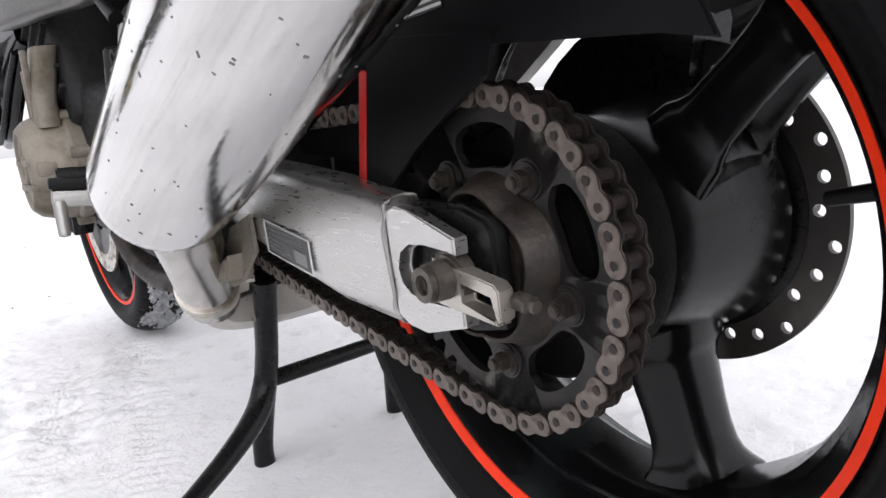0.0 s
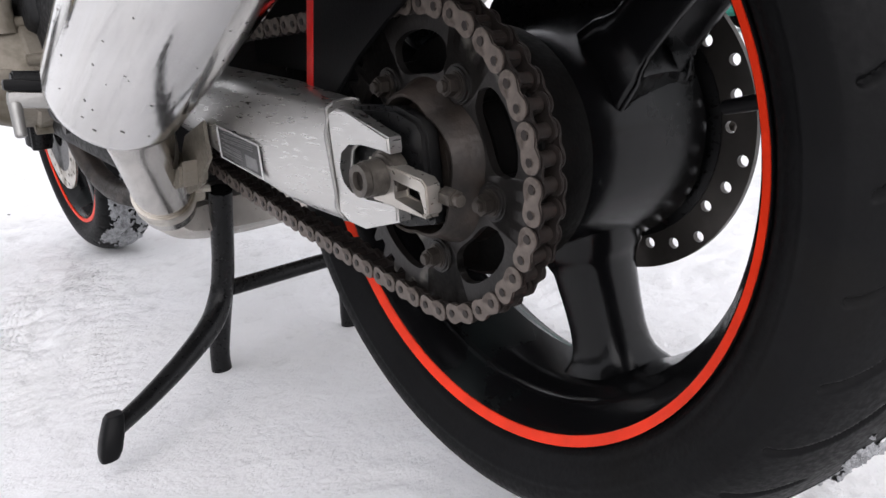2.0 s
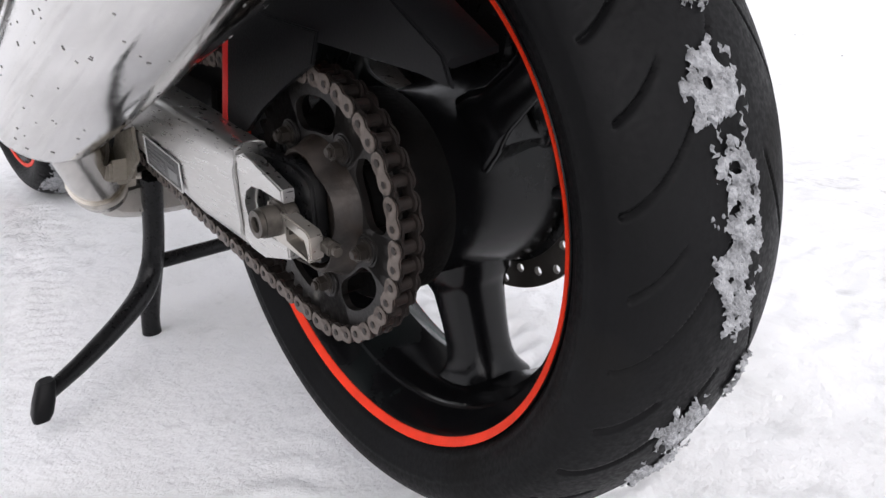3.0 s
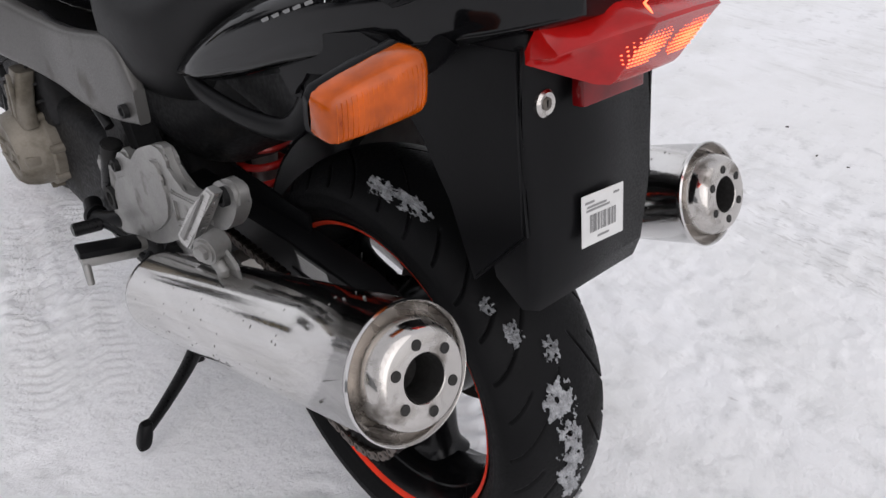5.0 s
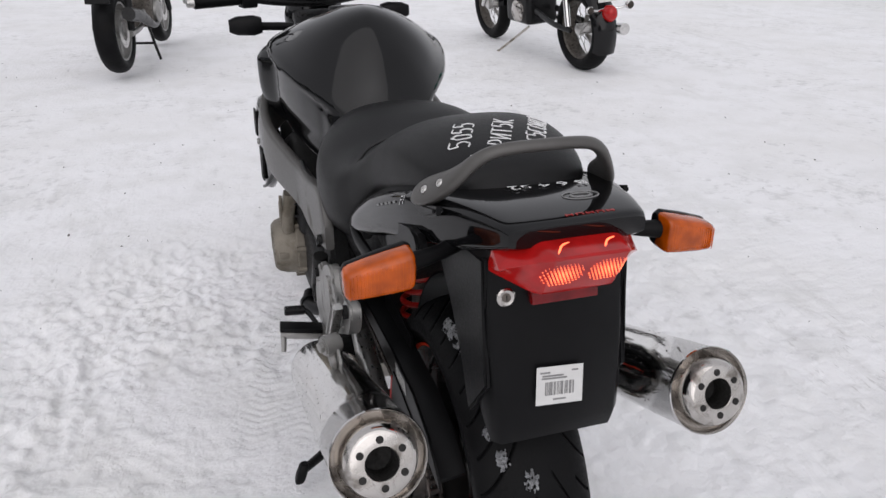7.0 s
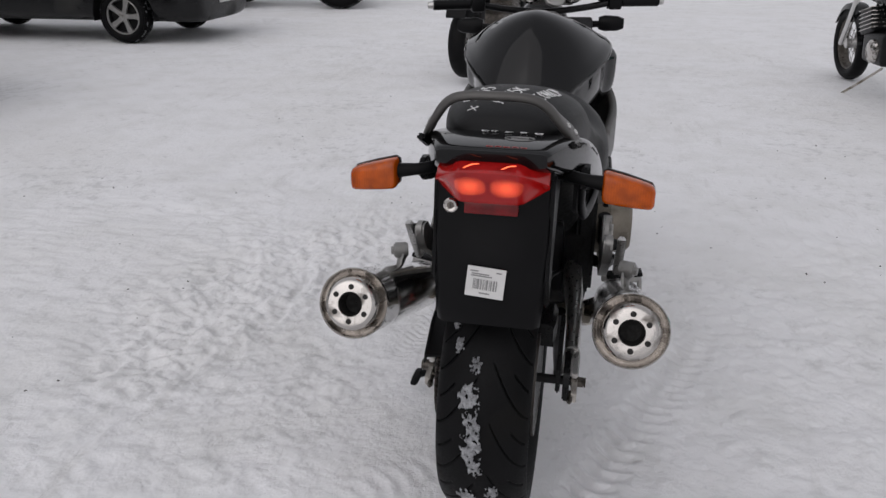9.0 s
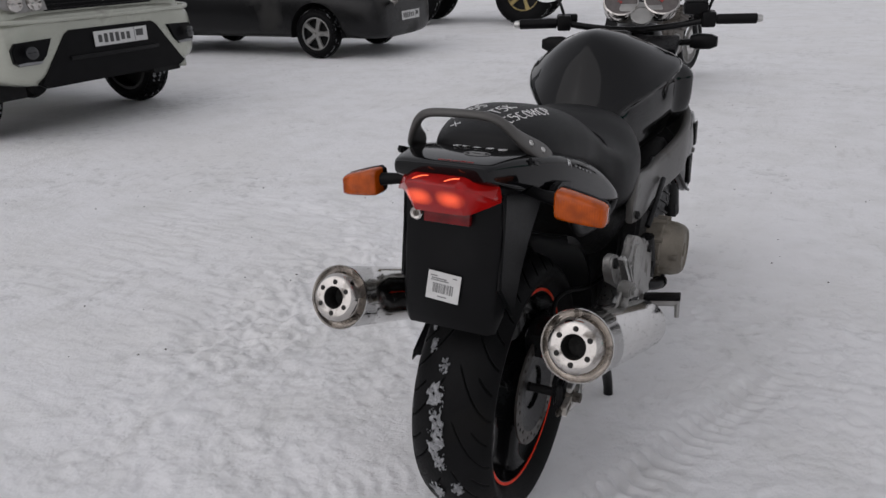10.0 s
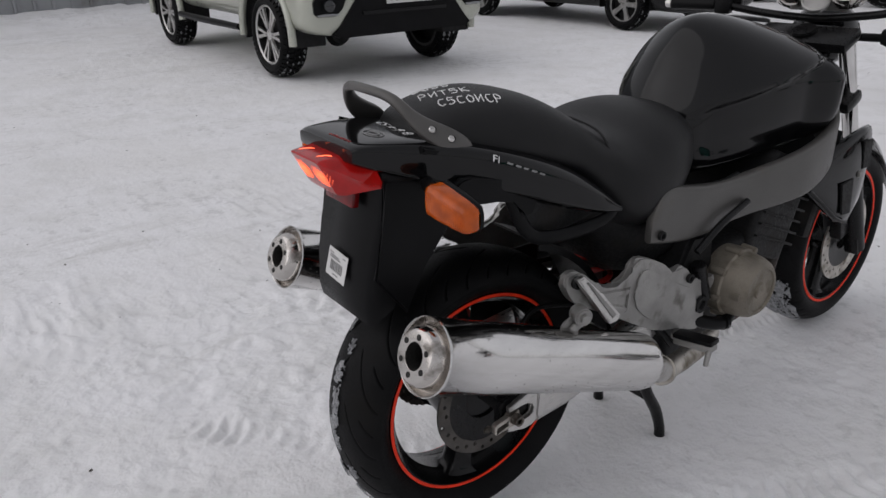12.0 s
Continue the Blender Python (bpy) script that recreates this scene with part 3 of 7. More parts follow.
def sprocket_bm(teeth, r_out, r_root, r_in, r_win, first, thick):
    """A toothed ring with five kidney windows between its nuts."""
    bm = bm_new()
    outline = []
    for k in range(teeth):
        a = 2 * math.pi * k / teeth
        w = 2 * math.pi / teeth
        for f, r in ((0.0, r_root), (0.18, r_root), (0.38, r_out), (0.62, r_out), (0.82, r_root)):
            outline.append((r * math.cos(a + f * w), r * math.sin(a + f * w)))
    n = len(outline)
    mid = (r_in + r_win) / 2
    loops = []
    for xs in (-thick / 2, thick / 2):
        rows = [[], [], [], []]
        for k, p in enumerate(outline):
            a = math.atan2(p[1], p[0])
            off = ((a - first) / (2 * math.pi / 5) + 0.5) % 1.0 - 0.5  # 0 at a nut, half way at +-0.5
            u = (0.5 - abs(off)) / 0.30
            h = (r_win - r_in) / 2 * 0.84 * (1 - min(1.0, u) ** 3) ** (1 / 3) if u < 1 else 0.0
            for row, r in zip(rows, (None, mid + 0.002 + h, mid + 0.002 - h, r_in)):
                row.append(bm.verts.new((xs, *p) if r is None else (xs, r * math.cos(a), r * math.sin(a))))
        loops.append(rows)
    for k in range(n):
        j = (k + 1) % n
        for rows in loops:
            bm.faces.new((rows[0][k], rows[0][j], rows[1][j], rows[1][k]))
            bm.faces.new((rows[2][k], rows[2][j], rows[3][j], rows[3][k]))
        for q in range(4):
            bm.faces.new((loops[0][q][k], loops[0][q][j], loops[1][q][j], loops[1][q][k]))
    bmesh.ops.remove_doubles(bm, verts=bm.verts, dist=1e-5)
    return bm


CX = -0.118  # chain line
part("rear_sprocket", sprocket_bm(42, 0.110, 0.1005, 0.056, 0.090, radians(125.5), 0.006), SPROCKET_MAT, rear_wheel, "worn steel rear sprocket", m=pose(CX, 0, 0))
bm = bm_new()
add_lathe(bm, [(0.03, -0.118), (0.058, -0.110), (0.062, -0.098), (0.084, -0.096), (0.088, -0.090), (0.088, -0.055), (0.03, -0.055)], pose(0, 0, 0, 0, 90, 0), 64)
part("sprocket_carrier", bm, GREASE, rear_wheel)
for k in range(5):
    y, z = 0.066 * math.cos(radians(125.5 + 72 * k)), 0.066 * math.sin(radians(125.5 + 72 * k))
    bm = bm_new()
    add_cyl(bm, (-0.095, y, z), (CX + 0.003, y, z), 0.0155, 0.0140, 20, 0.002)
    part("carrier_boss", bm, GREASE, rear_wheel)
    bm = bm_new()
    add_cyl(bm, (CX - 0.002, y, z), (CX - 0.0065, y, z), 0.0135, 0.0125, 20, 0.0015)
    part("washer", bm, SPROCKET_MAT, rear_wheel)
bm = bm_new()
rings = []
for k in range(120):
    a = 2 * math.pi * k / 120
    q = (0.5 - 0.5 * math.cos(5 * (a - radians(125.5)))) ** 0.6
    ring = []
    for r, x, give in ((0.0450, -0.116, 0.3), (0.0470, -0.136, 0.7), (0.0480, -0.1400, 0.9), (0.0500, -0.1405, 1), (0.0515, -0.1385, 1), (0.0540, -0.1300, 1), (0.0580, -0.1230, 1), (0.0605, -0.1170, 1)):
        rr = r - 0.0055 * give * (1 - q)
        ring.append(Vector((x, rr * math.cos(a), rr * math.sin(a))))
    rings.append(ring)
add_rings(bm, rings, closed=True)
part("sprocket_collar", bm, RUST, rear_wheel, "rusty brown collar")
bm = bm_new()
add_lathe(bm, [(0.0440, -0.112), (0.0430, -0.124), (0.0400, -0.127), (0.0340, -0.128), (0.0330, -0.132), (0.0260, -0.132), (0.0260, -0.112)], pose(0, 0, 0, 0, 90, 0), 48, closed=True)
part("bearing_retainer", bm, RUST, rear_wheel)
for k in range(5):
    a = radians(125.5 + 72 * k)
    y, z = 0.066 * math.cos(a), 0.066 * math.sin(a)
    bm = bm_new()
    add_cyl(bm, (CX + 0.004, y, z), (CX - 0.008, y, z), 0.0098, 0.0092, 16, 0.001)
    add_cyl(bm, (CX - 0.008, y, z), (CX - 0.016, y, z), 0.0070, None, 6, 0.001)
    add_cyl(bm, (CX - 0.016, y, z), (CX - 0.019, y, z), 0.0040, None, 12, 0.0006)
    part("sprocket_nut", bm, DARK_NUT, rear_wheel)

bm = bm_new()
add_cyl(bm, (-0.03, 0.2 * math.cos(radians(170)), 0.2 * math.sin(radians(170))), (-0.03, 0.168 * math.cos(radians(170)), 0.168 * math.sin(radians(170))), 0.0052, 0.0042, 12, 0.001)
part("valve_stem", bm, BLACK_PLASTIC, rear_wheel)

# chain
FS, RF, RR = Vector((0, 0.60, 0.400)), 0.043, 0.1063
dcy, dcz = FS.y - AX.y, FS.z - AX.z
gap_len, tilt = math.hypot(dcy, dcz), math.atan2(dcz, dcy)
open_angle = math.acos((RR - RF) / gap_len)
straight = math.sqrt(gap_len ** 2 - (RR - RF) ** 2)
up_a, low_a = tilt + open_angle, tilt - open_angle


def chain_point(s):
    """The place and heading of the chain at s metres from the top of the rear sprocket, running forward."""
    wrap_f, wrap_r = 2 * open_angle * RF, (2 * math.pi - 2 * open_angle) * RR
    s = s % (2 * straight + wrap_f + wrap_r)
    def on(c, r, a):
        return Vector((CX, c.y + r * math.cos(a), c.z + r * math.sin(a)))
    if s < straight:
        return on(AX, RR, up_a).lerp(on(FS, RF, up_a), s / straight)
    s -= straight
    if s < wrap_f:
        return on(FS, RF, up_a - s / RF)
    s -= wrap_f
    if s < straight:
        p = on(FS, RF, low_a).lerp(on(AX, RR, low_a), s / straight)
        p.z -= 0.008 * math.sin(math.pi * s / straight)
        return p
    s -= straight
    return on(AX, RR, low_a - s / RR)


total = 2 * straight + 2 * open_angle * RF + (2 * math.pi - 2 * open_angle) * RR
count = 2 * round(total / 0.015875 / 2)
pitch = total / count


def link_mesh(name, off, thick, roller):
    bm = bm_new()
    r = 0.0076
    caps = np.radians(np.linspace(-118, 118, 13))
    out = [(pitch / 2 + r * math.cos(a), r * math.sin(a)) for a in caps] + [(0, 0.0050)]
    out += [(-pitch / 2 - r * math.cos(a), r * math.sin(a)) for a in caps[::-1]] + [(0, -0.0050)]
    for q in (-1, 1):
        add_plate(bm, out, thick, Matrix.Translation((q * off, 0, 0)) @ SIDE, 0.0005)
        if q < 0:
            near_plate = len(bm.faces)
    for e in (-1, 1):
        y = e * pitch / 2
        if roller:
            add_cyl(bm, (-0.0055, y, 0), (0.0055, y, 0), 0.0051, None, 12)
        else:
            add_cyl(bm, (-off - 0.0018, y, 0), (off + 0.0018, y, 0), 0.0033, None, 10, 0.0006)
    for f in list(bm.faces)[near_plate:]:
        f.material_index = 1
    me = bpy.data.meshes.new(name)
    bmesh.ops.recalc_face_normals(bm, faces=bm.faces)
    bm.to_mesh(me)
    bm.free()
    me.materials.append(PIN_DARK if roller else CHAIN_MAT)
    me.materials.append(PIN_DARK)
    me.polygons.foreach_set("use_smooth", [True] * len(me.polygons))
    me.set_sharp_from_angle(angle=radians(40))
    return me


outer_link, inner_link = link_mesh("outer_link", 0.0102, 0.0022, False), link_mesh("inner_link", 0.0074, 0.0022, True)
bm = bm_new()
add_cyl(bm, (CX - 0.012, FS.y, FS.z), (CX + 0.012, FS.y, FS.z), 0.018, None, 24, 0.002)
add_lathe(bm, [(0.015, -0.004), (0.043, -0.004), (0.043, 0.004), (0.015, 0.004)], Matrix.Translation((CX, FS.y, FS.z)) @ pose(0, 0, 0, 0, 90, 0), 34)
chain = part("chain", bm, CHAIN_MAT, bike, "grimy brown steel drive chain")
for k in range(count):
    a, b = chain_point(k * pitch), chain_point((k + 1) * pitch)
    ob = new("chain_link", inner_link if k % 2 else outer_link)
    ob.parent = chain
    ob.matrix_basis = Matrix.Translation((a + b) / 2) @ Matrix.Rotation(math.atan2(b.z - a.z, b.y - a.y), 4, "X")

# swingarm
def arm_bm(side):
    bm = bm_new()
    rows = []
    for y, zt, zb, x, w in ((0.062, 0.392, 0.303, 0.147, 0.017), (0.15, 0.406, 0.309, 0.146, 0.018), (0.30, 0.420, 0.338, 0.142, 0.020), (0.45, 0.435, 0.362, 0.128, 0.024), (0.60, 0.445, 0.378, 0.105, 0.03)):
        ring = []
        for k in range(20):
            a = 2 * math.pi * k / 20
            c, s = math.cos(a), math.sin(a)
            ring.append((side * x + w * math.copysign(abs(c) ** 0.45, c), y, (zt + zb) / 2 + (zt - zb) / 2 * math.copysign(abs(s) ** 0.45, s)))
        rows.append(ring)
    return add_rings(bm, rows)


for s in (-1, 1):
    arm = part("swingarm", arm_bm(s), ALU, bike, "brushed aluminium swingarm beam")
    bm = bm_new()  # weld bead
    loop = [(s * 0.147 + 0.0170 * math.copysign(abs(math.cos(a)) ** 0.45, math.cos(a)), 0.064 + 0.002 * math.sin(9 * a),
             0.348 + 0.0440 * math.copysign(abs(math.sin(a)) ** 0.45, math.sin(a))) for a in np.linspace(0, 2 * math.pi, 48, endpoint=False)]
    rings = []
    for i in range(48):
        p, q = Vector(loop[i]), Vector(loop[(i + 1) % 48])
        d = (q - p).normalized()
        u = Vector((0, 1, 0))
        v = d.cross(u)
        rings.append([p + 0.0016 * (math.cos(2 * math.pi * k / 8) * u + math.sin(2 * math.pi * k / 8) * v) for k in range(8)])
    add_rings(bm, rings, closed=True)
    part("weld_bead", bm, ALU_CAST, arm)
    # the end casting with its axle slot
    bm = bm_new()
    o = [(0.060, 0.386), (0.045, 0.388), (0.030, 0.382), (-0.026, 0.364), (-0.026, 0.351)]
    i = [(0.018, 0.352), (0.030, 0.347), (0.033, 0.335), (0.028, 0.328)]
    add_plate(bm, [(0.062, 0.384), (0.050, 0.388), (0.036, 0.386), (-0.012, 0.371), (-0.012, 0.360), (0.020, 0.366), (0.038, 0.365), (0.050, 0.358), (0.055, 0.346),
                   (0.052, 0.335), (0.042, 0.328), (0.020, 0.325), (-0.014, 0.328), (-0.014, 0.315), (0.030, 0.304), (0.050, 0.306), (0.062, 0.312)], 0.012, side_plane(s * 0.157), 0.0015)
    part("end_plate", bm, ALU, arm, "bright aluminium axle end plate")
    bm = bm_new()
    add_plate(bm, [(0.055, 0.388), (0.0, 0.388), (-0.024, 0.380), (-0.030, 0.372), (-0.030, 0.312), (0.0, 0.306), (0.055, 0.306)], 0.014, side_plane(s * 0.140), 0.003)
    part("end_block", bm, BLACK_METAL, arm)
    # adjuster and axle
    bm = bm_new()
    add_plate(bm, [(0.012, 0.357), (-0.046, 0.347), (-0.050, 0.343), (-0.050, 0.326), (-0.046, 0.3235), (-0.044, 0.340), (-0.014, 0.3455), (-0.014, 0.331), (-0.044, 0.3255), (-0.046, 0.3220), (0.012, 0.328)], 0.012, side_plane(s * 0.158), 0.001)
    part("chain_adjuster", bm, STEEL_WORN, arm, "bare metal chain adjuster")
    bm = bm_new()
    add_cyl(bm, (s * 0.150, 0, 0.345), (s * 0.163, 0, 0.345), 0.0170, None, 32, 0.002)
    add_cyl(bm, (s * 0.163, 0, 0.345), (s * 0.178, 0, 0.345), 0.0128, 0.0120, 6 if s > 0 else 32, 0.0015)
    add_lathe(bm, [(0.0110, s * 0.178), (0.0110, s * 0.181), (0.0065, s * 0.181), (0.0055, s * 0.174)], pose(0, 0, 0.345, 0, 90, 0), 24)
    part("axle_nut", bm, NUT_STEEL, arm)
    bm = bm_new()
    add_cyl(bm, (s * 0.150, -0.050, 0.335), (s * 0.150, -0.062, 0.3335), 0.0065, None, 6, 0.001)
    add_cyl(bm, (s * 0.150, -0.030, 0.337), (s * 0.150, -0.066, 0.333), 0.0040, None, 12)
    part("adjuster_bolt", bm, NUT_STEEL, arm)
bm = bm_new()
add_cyl(bm, (-0.11, 0.60, 0.41), (0.11, 0.60, 0.41), 0.034, None, 28, 0.003)
part("pivot_tube", bm, DARK_VOID, bike)
bm = bm_new()
add_box(bm, (0, 0.50, 0.405), (0.20, 0.09, 0.06), bevel=0.012)
part("swingarm_bridge", bm, DARK_VOID, bike)
bm = bm_new()
add_cyl(bm, (-0.16, 0, 0.345), (0.16, 0, 0.345), 0.010, None, 20)
part("rear_axle", bm, DARK_VOID, bike)

# warning label on the swingarm
bm = bm_new()
add_plate(bm, [(0.268, 0.366), (0.186, 0.353), (0.186, 0.327), (0.268, 0.341)], 0.0008, pose(-0.1648, 0, 0) @ SIDE)
sw_label = part("warning_label", bm, DARK_INK, bike, "dark warning label with fine unreadable print", 0)
bm = bm_new()
for k in range(11):
    z0 = 0.3375 + 0.0020 * k
    add_plate(bm, [(0.262 - 0.006 * (k % 2), z0 + 0.0105), (0.222 if k < 5 else 0.196, z0 + 0.0045), (0.222 if k < 5 else 0.196, z0 + 0.0038), (0.262 - 0.006 * (k % 2), z0 + 0.0098)], 0.0006, pose(-0.1655, 0, -0.003) @ SIDE)
add_plate(bm, [(0.214, 0.3455), (0.192, 0.342), (0.192, 0.331), (0.214, 0.3345)], 0.0006, pose(-0.1655, 0, 0) @ SIDE)
part("label_print", bm, GREY_INK, sw_label, "", 0)
bm = bm_new()
corners = [(0.270, 0.368), (0.184, 0.3545), (0.184, 0.3255), (0.270, 0.339)]
for p, q in zip(corners, corners[1:] + corners[:1]):
    add_cyl(bm, (-0.1653, *p), (-0.1653, *q), 0.0008, None, 6)
part("label_border", bm, WHITE_LABEL, sw_label, "pale printed border", 0)

# chain guard and inner mudguard
bm = bm_new()
add_plate(bm, [(-0.178, 0.462), (-0.170, 0.480), (-0.11, 0.518), (-0.03, 0.536), (0.10, 0.534), (0.25, 0.520), (0.42, 0.500), (0.42, 0.470), (0.25, 0.486), (0.10, 0.486), (-0.04, 0.478), (-0.15, 0.468)], 0.004, side_plane(-0.134), 0.001)
rows = []
for y, z in ((-0.172, 0.478), (-0.11, 0.516), (-0.03, 0.534), (0.10, 0.532), (0.25, 0.518), (0.42, 0.498)):
    rows.append([(-0.134, y, z - 0.004), (-0.130, y, z), (-0.092, y, z + 0.004), (-0.092, y, z), (-0.128, y, z - 0.006)])
add_rings(bm, rows)
add_plate(bm, [(0.094, 0.500), (0.100, 0.476), (0.126, 0.388), (0.086, 0.396), (0.055, 0.419), (0.011, 0.443), (-0.030, 0.462), (-0.040, 0.486)], 0.004, side_plane(-0.1365), 0.001)
part("chain_guard", bm, BLACK_PLASTIC, bike, "black plastic chain guard")
bm = bm_new()
add_plate(bm, [(0.085, 0.530), (0.015, 0.533), (0.005, 0.506), (0.075, 0.503)], 0.0008, side_plane(-0.1366))
gl = part("guard_label", bm, DARK_INK, bike, "grey printed label on the chain guard", 0)
bm = bm_new()
for k in range(6):
    add_plate(bm, [(0.079 - 0.0018 * k, 0.5265 - 0.004 * k), (0.014 - 0.0018 * k, 0.5290 - 0.004 * k), (0.0135 - 0.0018 * k, 0.5272 - 0.004 * k), (0.0785 - 0.0018 * k, 0.5247 - 0.004 * k)], 0.0006, side_plane(-0.1372))
part("label_print", bm, WHITE_LABEL, gl, "", 0)

# mufflers
def muffler(side):
    E, F = Vector((side * 0.243, -0.266, 0.626)), Vector((side * 0.246, 0.27, 0.412))
    ax = (E - F).normalized()
    m = Matrix.Translation(F) @ frame_to(ax)
    L = (E - F).length
    bm = bm_new()
    add_lathe(bm, [(0.030, -0.012), (0.040, -0.010), (0.0550, 0.0), (0.0585, 0.008), (0.0592, 0.02), (0.0605, L * 0.4), (0.0618, L * 0.8), (0.0625, L - 0.006), (0.0642, L - 0.004), (0.0648, L),
                   (0.0635, L + 0.002), (0.0615, L), (0.0608, L - 0.004), (0.0595, L - 0.03), (0.030, L - 0.03)], m, 72)
    mf = part("muffler", bm, CHROME, bike, "polished steel muffler speckled with road dirt")
    bm = bm_new()
    add_lathe(bm, [(0.0606, L - 0.004), (0.0594, L - 0.013), (0.0570, L - 0.0155), (0.0545, L - 0.0125), (0.0518, L - 0.0030), (0.0495, L + 0.0080), (0.0468, L + 0.0150), (0.0435, L + 0.0195), (0.0405, L + 0.0216), (0.0390, L + 0.0220), (0.0225, L + 0.0220), (0.0208, L + 0.020), (0.0208, L - 0.025), (0.0590, L - 0.025)], m, 64, closed=True)
    cap = part("end_cap", bm, CHROME_CAP, mf, "chromed end cap with six holes")
    bm = bm_new()
    add_lathe(bm, [(0.0210, L + 0.0215), (0.0198, L + 0.014), (0.0192, L - 0.015), (0.001, L - 0.018), (0.001, L - 0.022), (0.0206, L - 0.022)], m, 32, closed=True)
    part("outlet", bm, SOOT_AND_HOLE_SHADE, mf, "sooty outlet")
    # solid dark discs on the uncut face stand for the holes' shaded depth
    for k in range(6):
        a = radians(30 + 60 * k)
        q = Vector((0.0310 * math.cos(a), 0.0310 * math.sin(a), 0))
        bm = bm_new()
        add_lathe(bm, [(0.0050, L + 0.0226), (0.0042, L + 0.0224), (0.0040, L + 0.018), (0.0005, L + 0.018)], m @ Matrix.Translation(q), 16)
        part("cap_hole", bm, SOOT_AND_HOLE_SHADE, cap)
    rng = random.Random(12 + side)
    bm = bm_new()
    for _ in range(210):
        a, h = rng.uniform(0, 2 * math.pi), rng.uniform(0.02, L - 0.02)
        r = 0.0592 + 0.0033 * h / L
        q = m @ Matrix.Rotation(a, 4, "Z") @ Matrix.Translation((r + 0.0001, 0, h)) @ Matrix.Rotation(rng.gauss(1.25, 0.35), 4, "X")
        k = rng.uniform(0.4, 1.0)
        v = bmesh.ops.create_cube(bm, size=1.0, matrix=q @ Matrix.Diagonal((0.0005, 0.0010 * k, rng.uniform(0.0018, 0.0042) * k, 1)))
    flecks = part("dirt_flecks", bm, FLECK, mf)
    tagged(flecks, "dark flecks of road dirt", kind="stuff")
    # link pipe down to the collector
    bm = bm_new()
    add_tube(bm, [F + ax * 0.02, (side * 0.228, 0.310, 0.385), (side * 0.208, 0.36, 0.348), (side * 0.188, 0.41, 0.311), (side * 0.164, 0.47, 0.266)], [0.040, 0.034, 0.032, 0.032, 0.032], 28, 6)
    part("link_pipe", bm, PIPE, mf, "stained steel link pipe")
    bm = bm_new()
    add_cyl(bm, (side * 0.177, 0.438, 0.290), (side * 0.170, 0.455, 0.277), 0.0350, None, 28, 0.002)
    add_box(bm, (side * 0.140, 0.44, 0.285), (0.022, 0.014, 0.03), (30, 0, 0), 0.003)
    add_cyl(bm, (side * 0.125, 0.43, 0.285), (side * 0.160, 0.445, 0.285), 0.005, None, 8)
    part("pipe_clamp", bm, STEEL_WORN, mf)
    bm = bm_new()
    add_plate(bm, [(0.30, 0.372), (0.36, 0.355), (0.40, 0.315), (0.385, 0.29), (0.35, 0.30), (0.30, 0.335)], 0.004, side_plane(side * 0.165), 0.001)
    add_plate(bm, [(0.335, 0.332), (0.37, 0.32), (0.375, 0.30), (0.345, 0.305)], 0.030, side_plane(side * 0.170), 0.003)
    part("muffler_bracket", bm, DIRTY_CASE, mf, "dirty pressed steel bracket")
    # rubber-bushed hanger to the footrest plate
    bm = bm_new()
    add_cyl(bm, (side * 0.232, 0.085, 0.585), (side * 0.262, 0.075, 0.585), 0.0175, None, 24, 0.003)
    add_cyl(bm, (side * 0.262, 0.075, 0.585), (side * 0.268, 0.073, 0.585), 0.010, None, 6, 0.001)
    add_tube(bm, [(side * 0.246, 0.085, 0.572), (side * 0.246, 0.065, 0.560), (side * 0.244, 0.045, 0.548)], [0.010, 0.008, 0.011], 12, 4)
    add_plate(bm, [(0.085, 0.592), (0.045, 0.575), (0.02, 0.545), (0.03, 0.54), (0.06, 0.562), (0.10, 0.57)], 0.005, side_plane(side * 0.238), 0.001)
    part("muffler_mount", bm, ALU_CAST, mf)


muffler(-1)
muffler(1)

# collector and header pipes
bm = bm_new()
add_rings(bm, [[(0.16 * w * math.copysign(abs(math.cos(a)) ** 0.6, math.cos(a)), y, 0.222 + dz + h * math.copysign(abs(math.sin(a)) ** 0.7, math.sin(a))) for a in np.linspace(0, 2 * math.pi, 32, endpoint=False)]
               for y, w, h, dz in ((0.47, 0.95, 0.02, 0.02), (0.50, 1.05, 0.036, 0.02), (0.60, 0.95, 0.040, 0.01), (0.72, 0.8, 0.036, 0.0), (0.80, 0.6, 0.03, -0.005))])
part("exhaust_collector", bm, STEEL_WORN, bike, "stained steel exhaust collector under the engine")
for k, x in enumerate((-0.12, -0.04, 0.04, 0.12)):
    bm = bm_new()
    add_tube(bm, [(x * 0.55, 0.78, 0.225), (x * 0.7, 0.92, 0.225), (x * 0.8, 1.02, 0.28), (x * 0.9, 1.05, 0.40), (x * 1.0, 1.02, 0.50)], 0.019, 14, 5)
    part("header_pipe", bm, RUST, bike)

# centre stand
def leg_bm(s):
    bm = bm_new()
    add_tube(bm, [(s * 0.105, 0.455, 0.275), (s * 0.103, 0.50, 0.165), (s * 0.103, 0.545, 0.09), (s * 0.106, 0.566, 0.030), (s * 0.107, 0.570, -0.006)], [0.0145, 0.0142, 0.0152, 0.0138, 0.0145], 16, 4)
    add_box(bm, (s * 0.107, 0.571, -0.004), (0.030, 0.034, 0.010), bevel=0.003)
    if s < 0:
        add_tube(bm, [(-0.104, 0.490, 0.185), (-0.107, 0.508, 0.138), (-0.128, 0.498, 0.104), (-0.172, 0.468, 0.083), (-0.235, 0.430, 0.063), (-0.288, 0.398, 0.052)], [0.0135, 0.0148, 0.0152, 0.0135, 0.0115, 0.0100], 16, 5)
    return bm


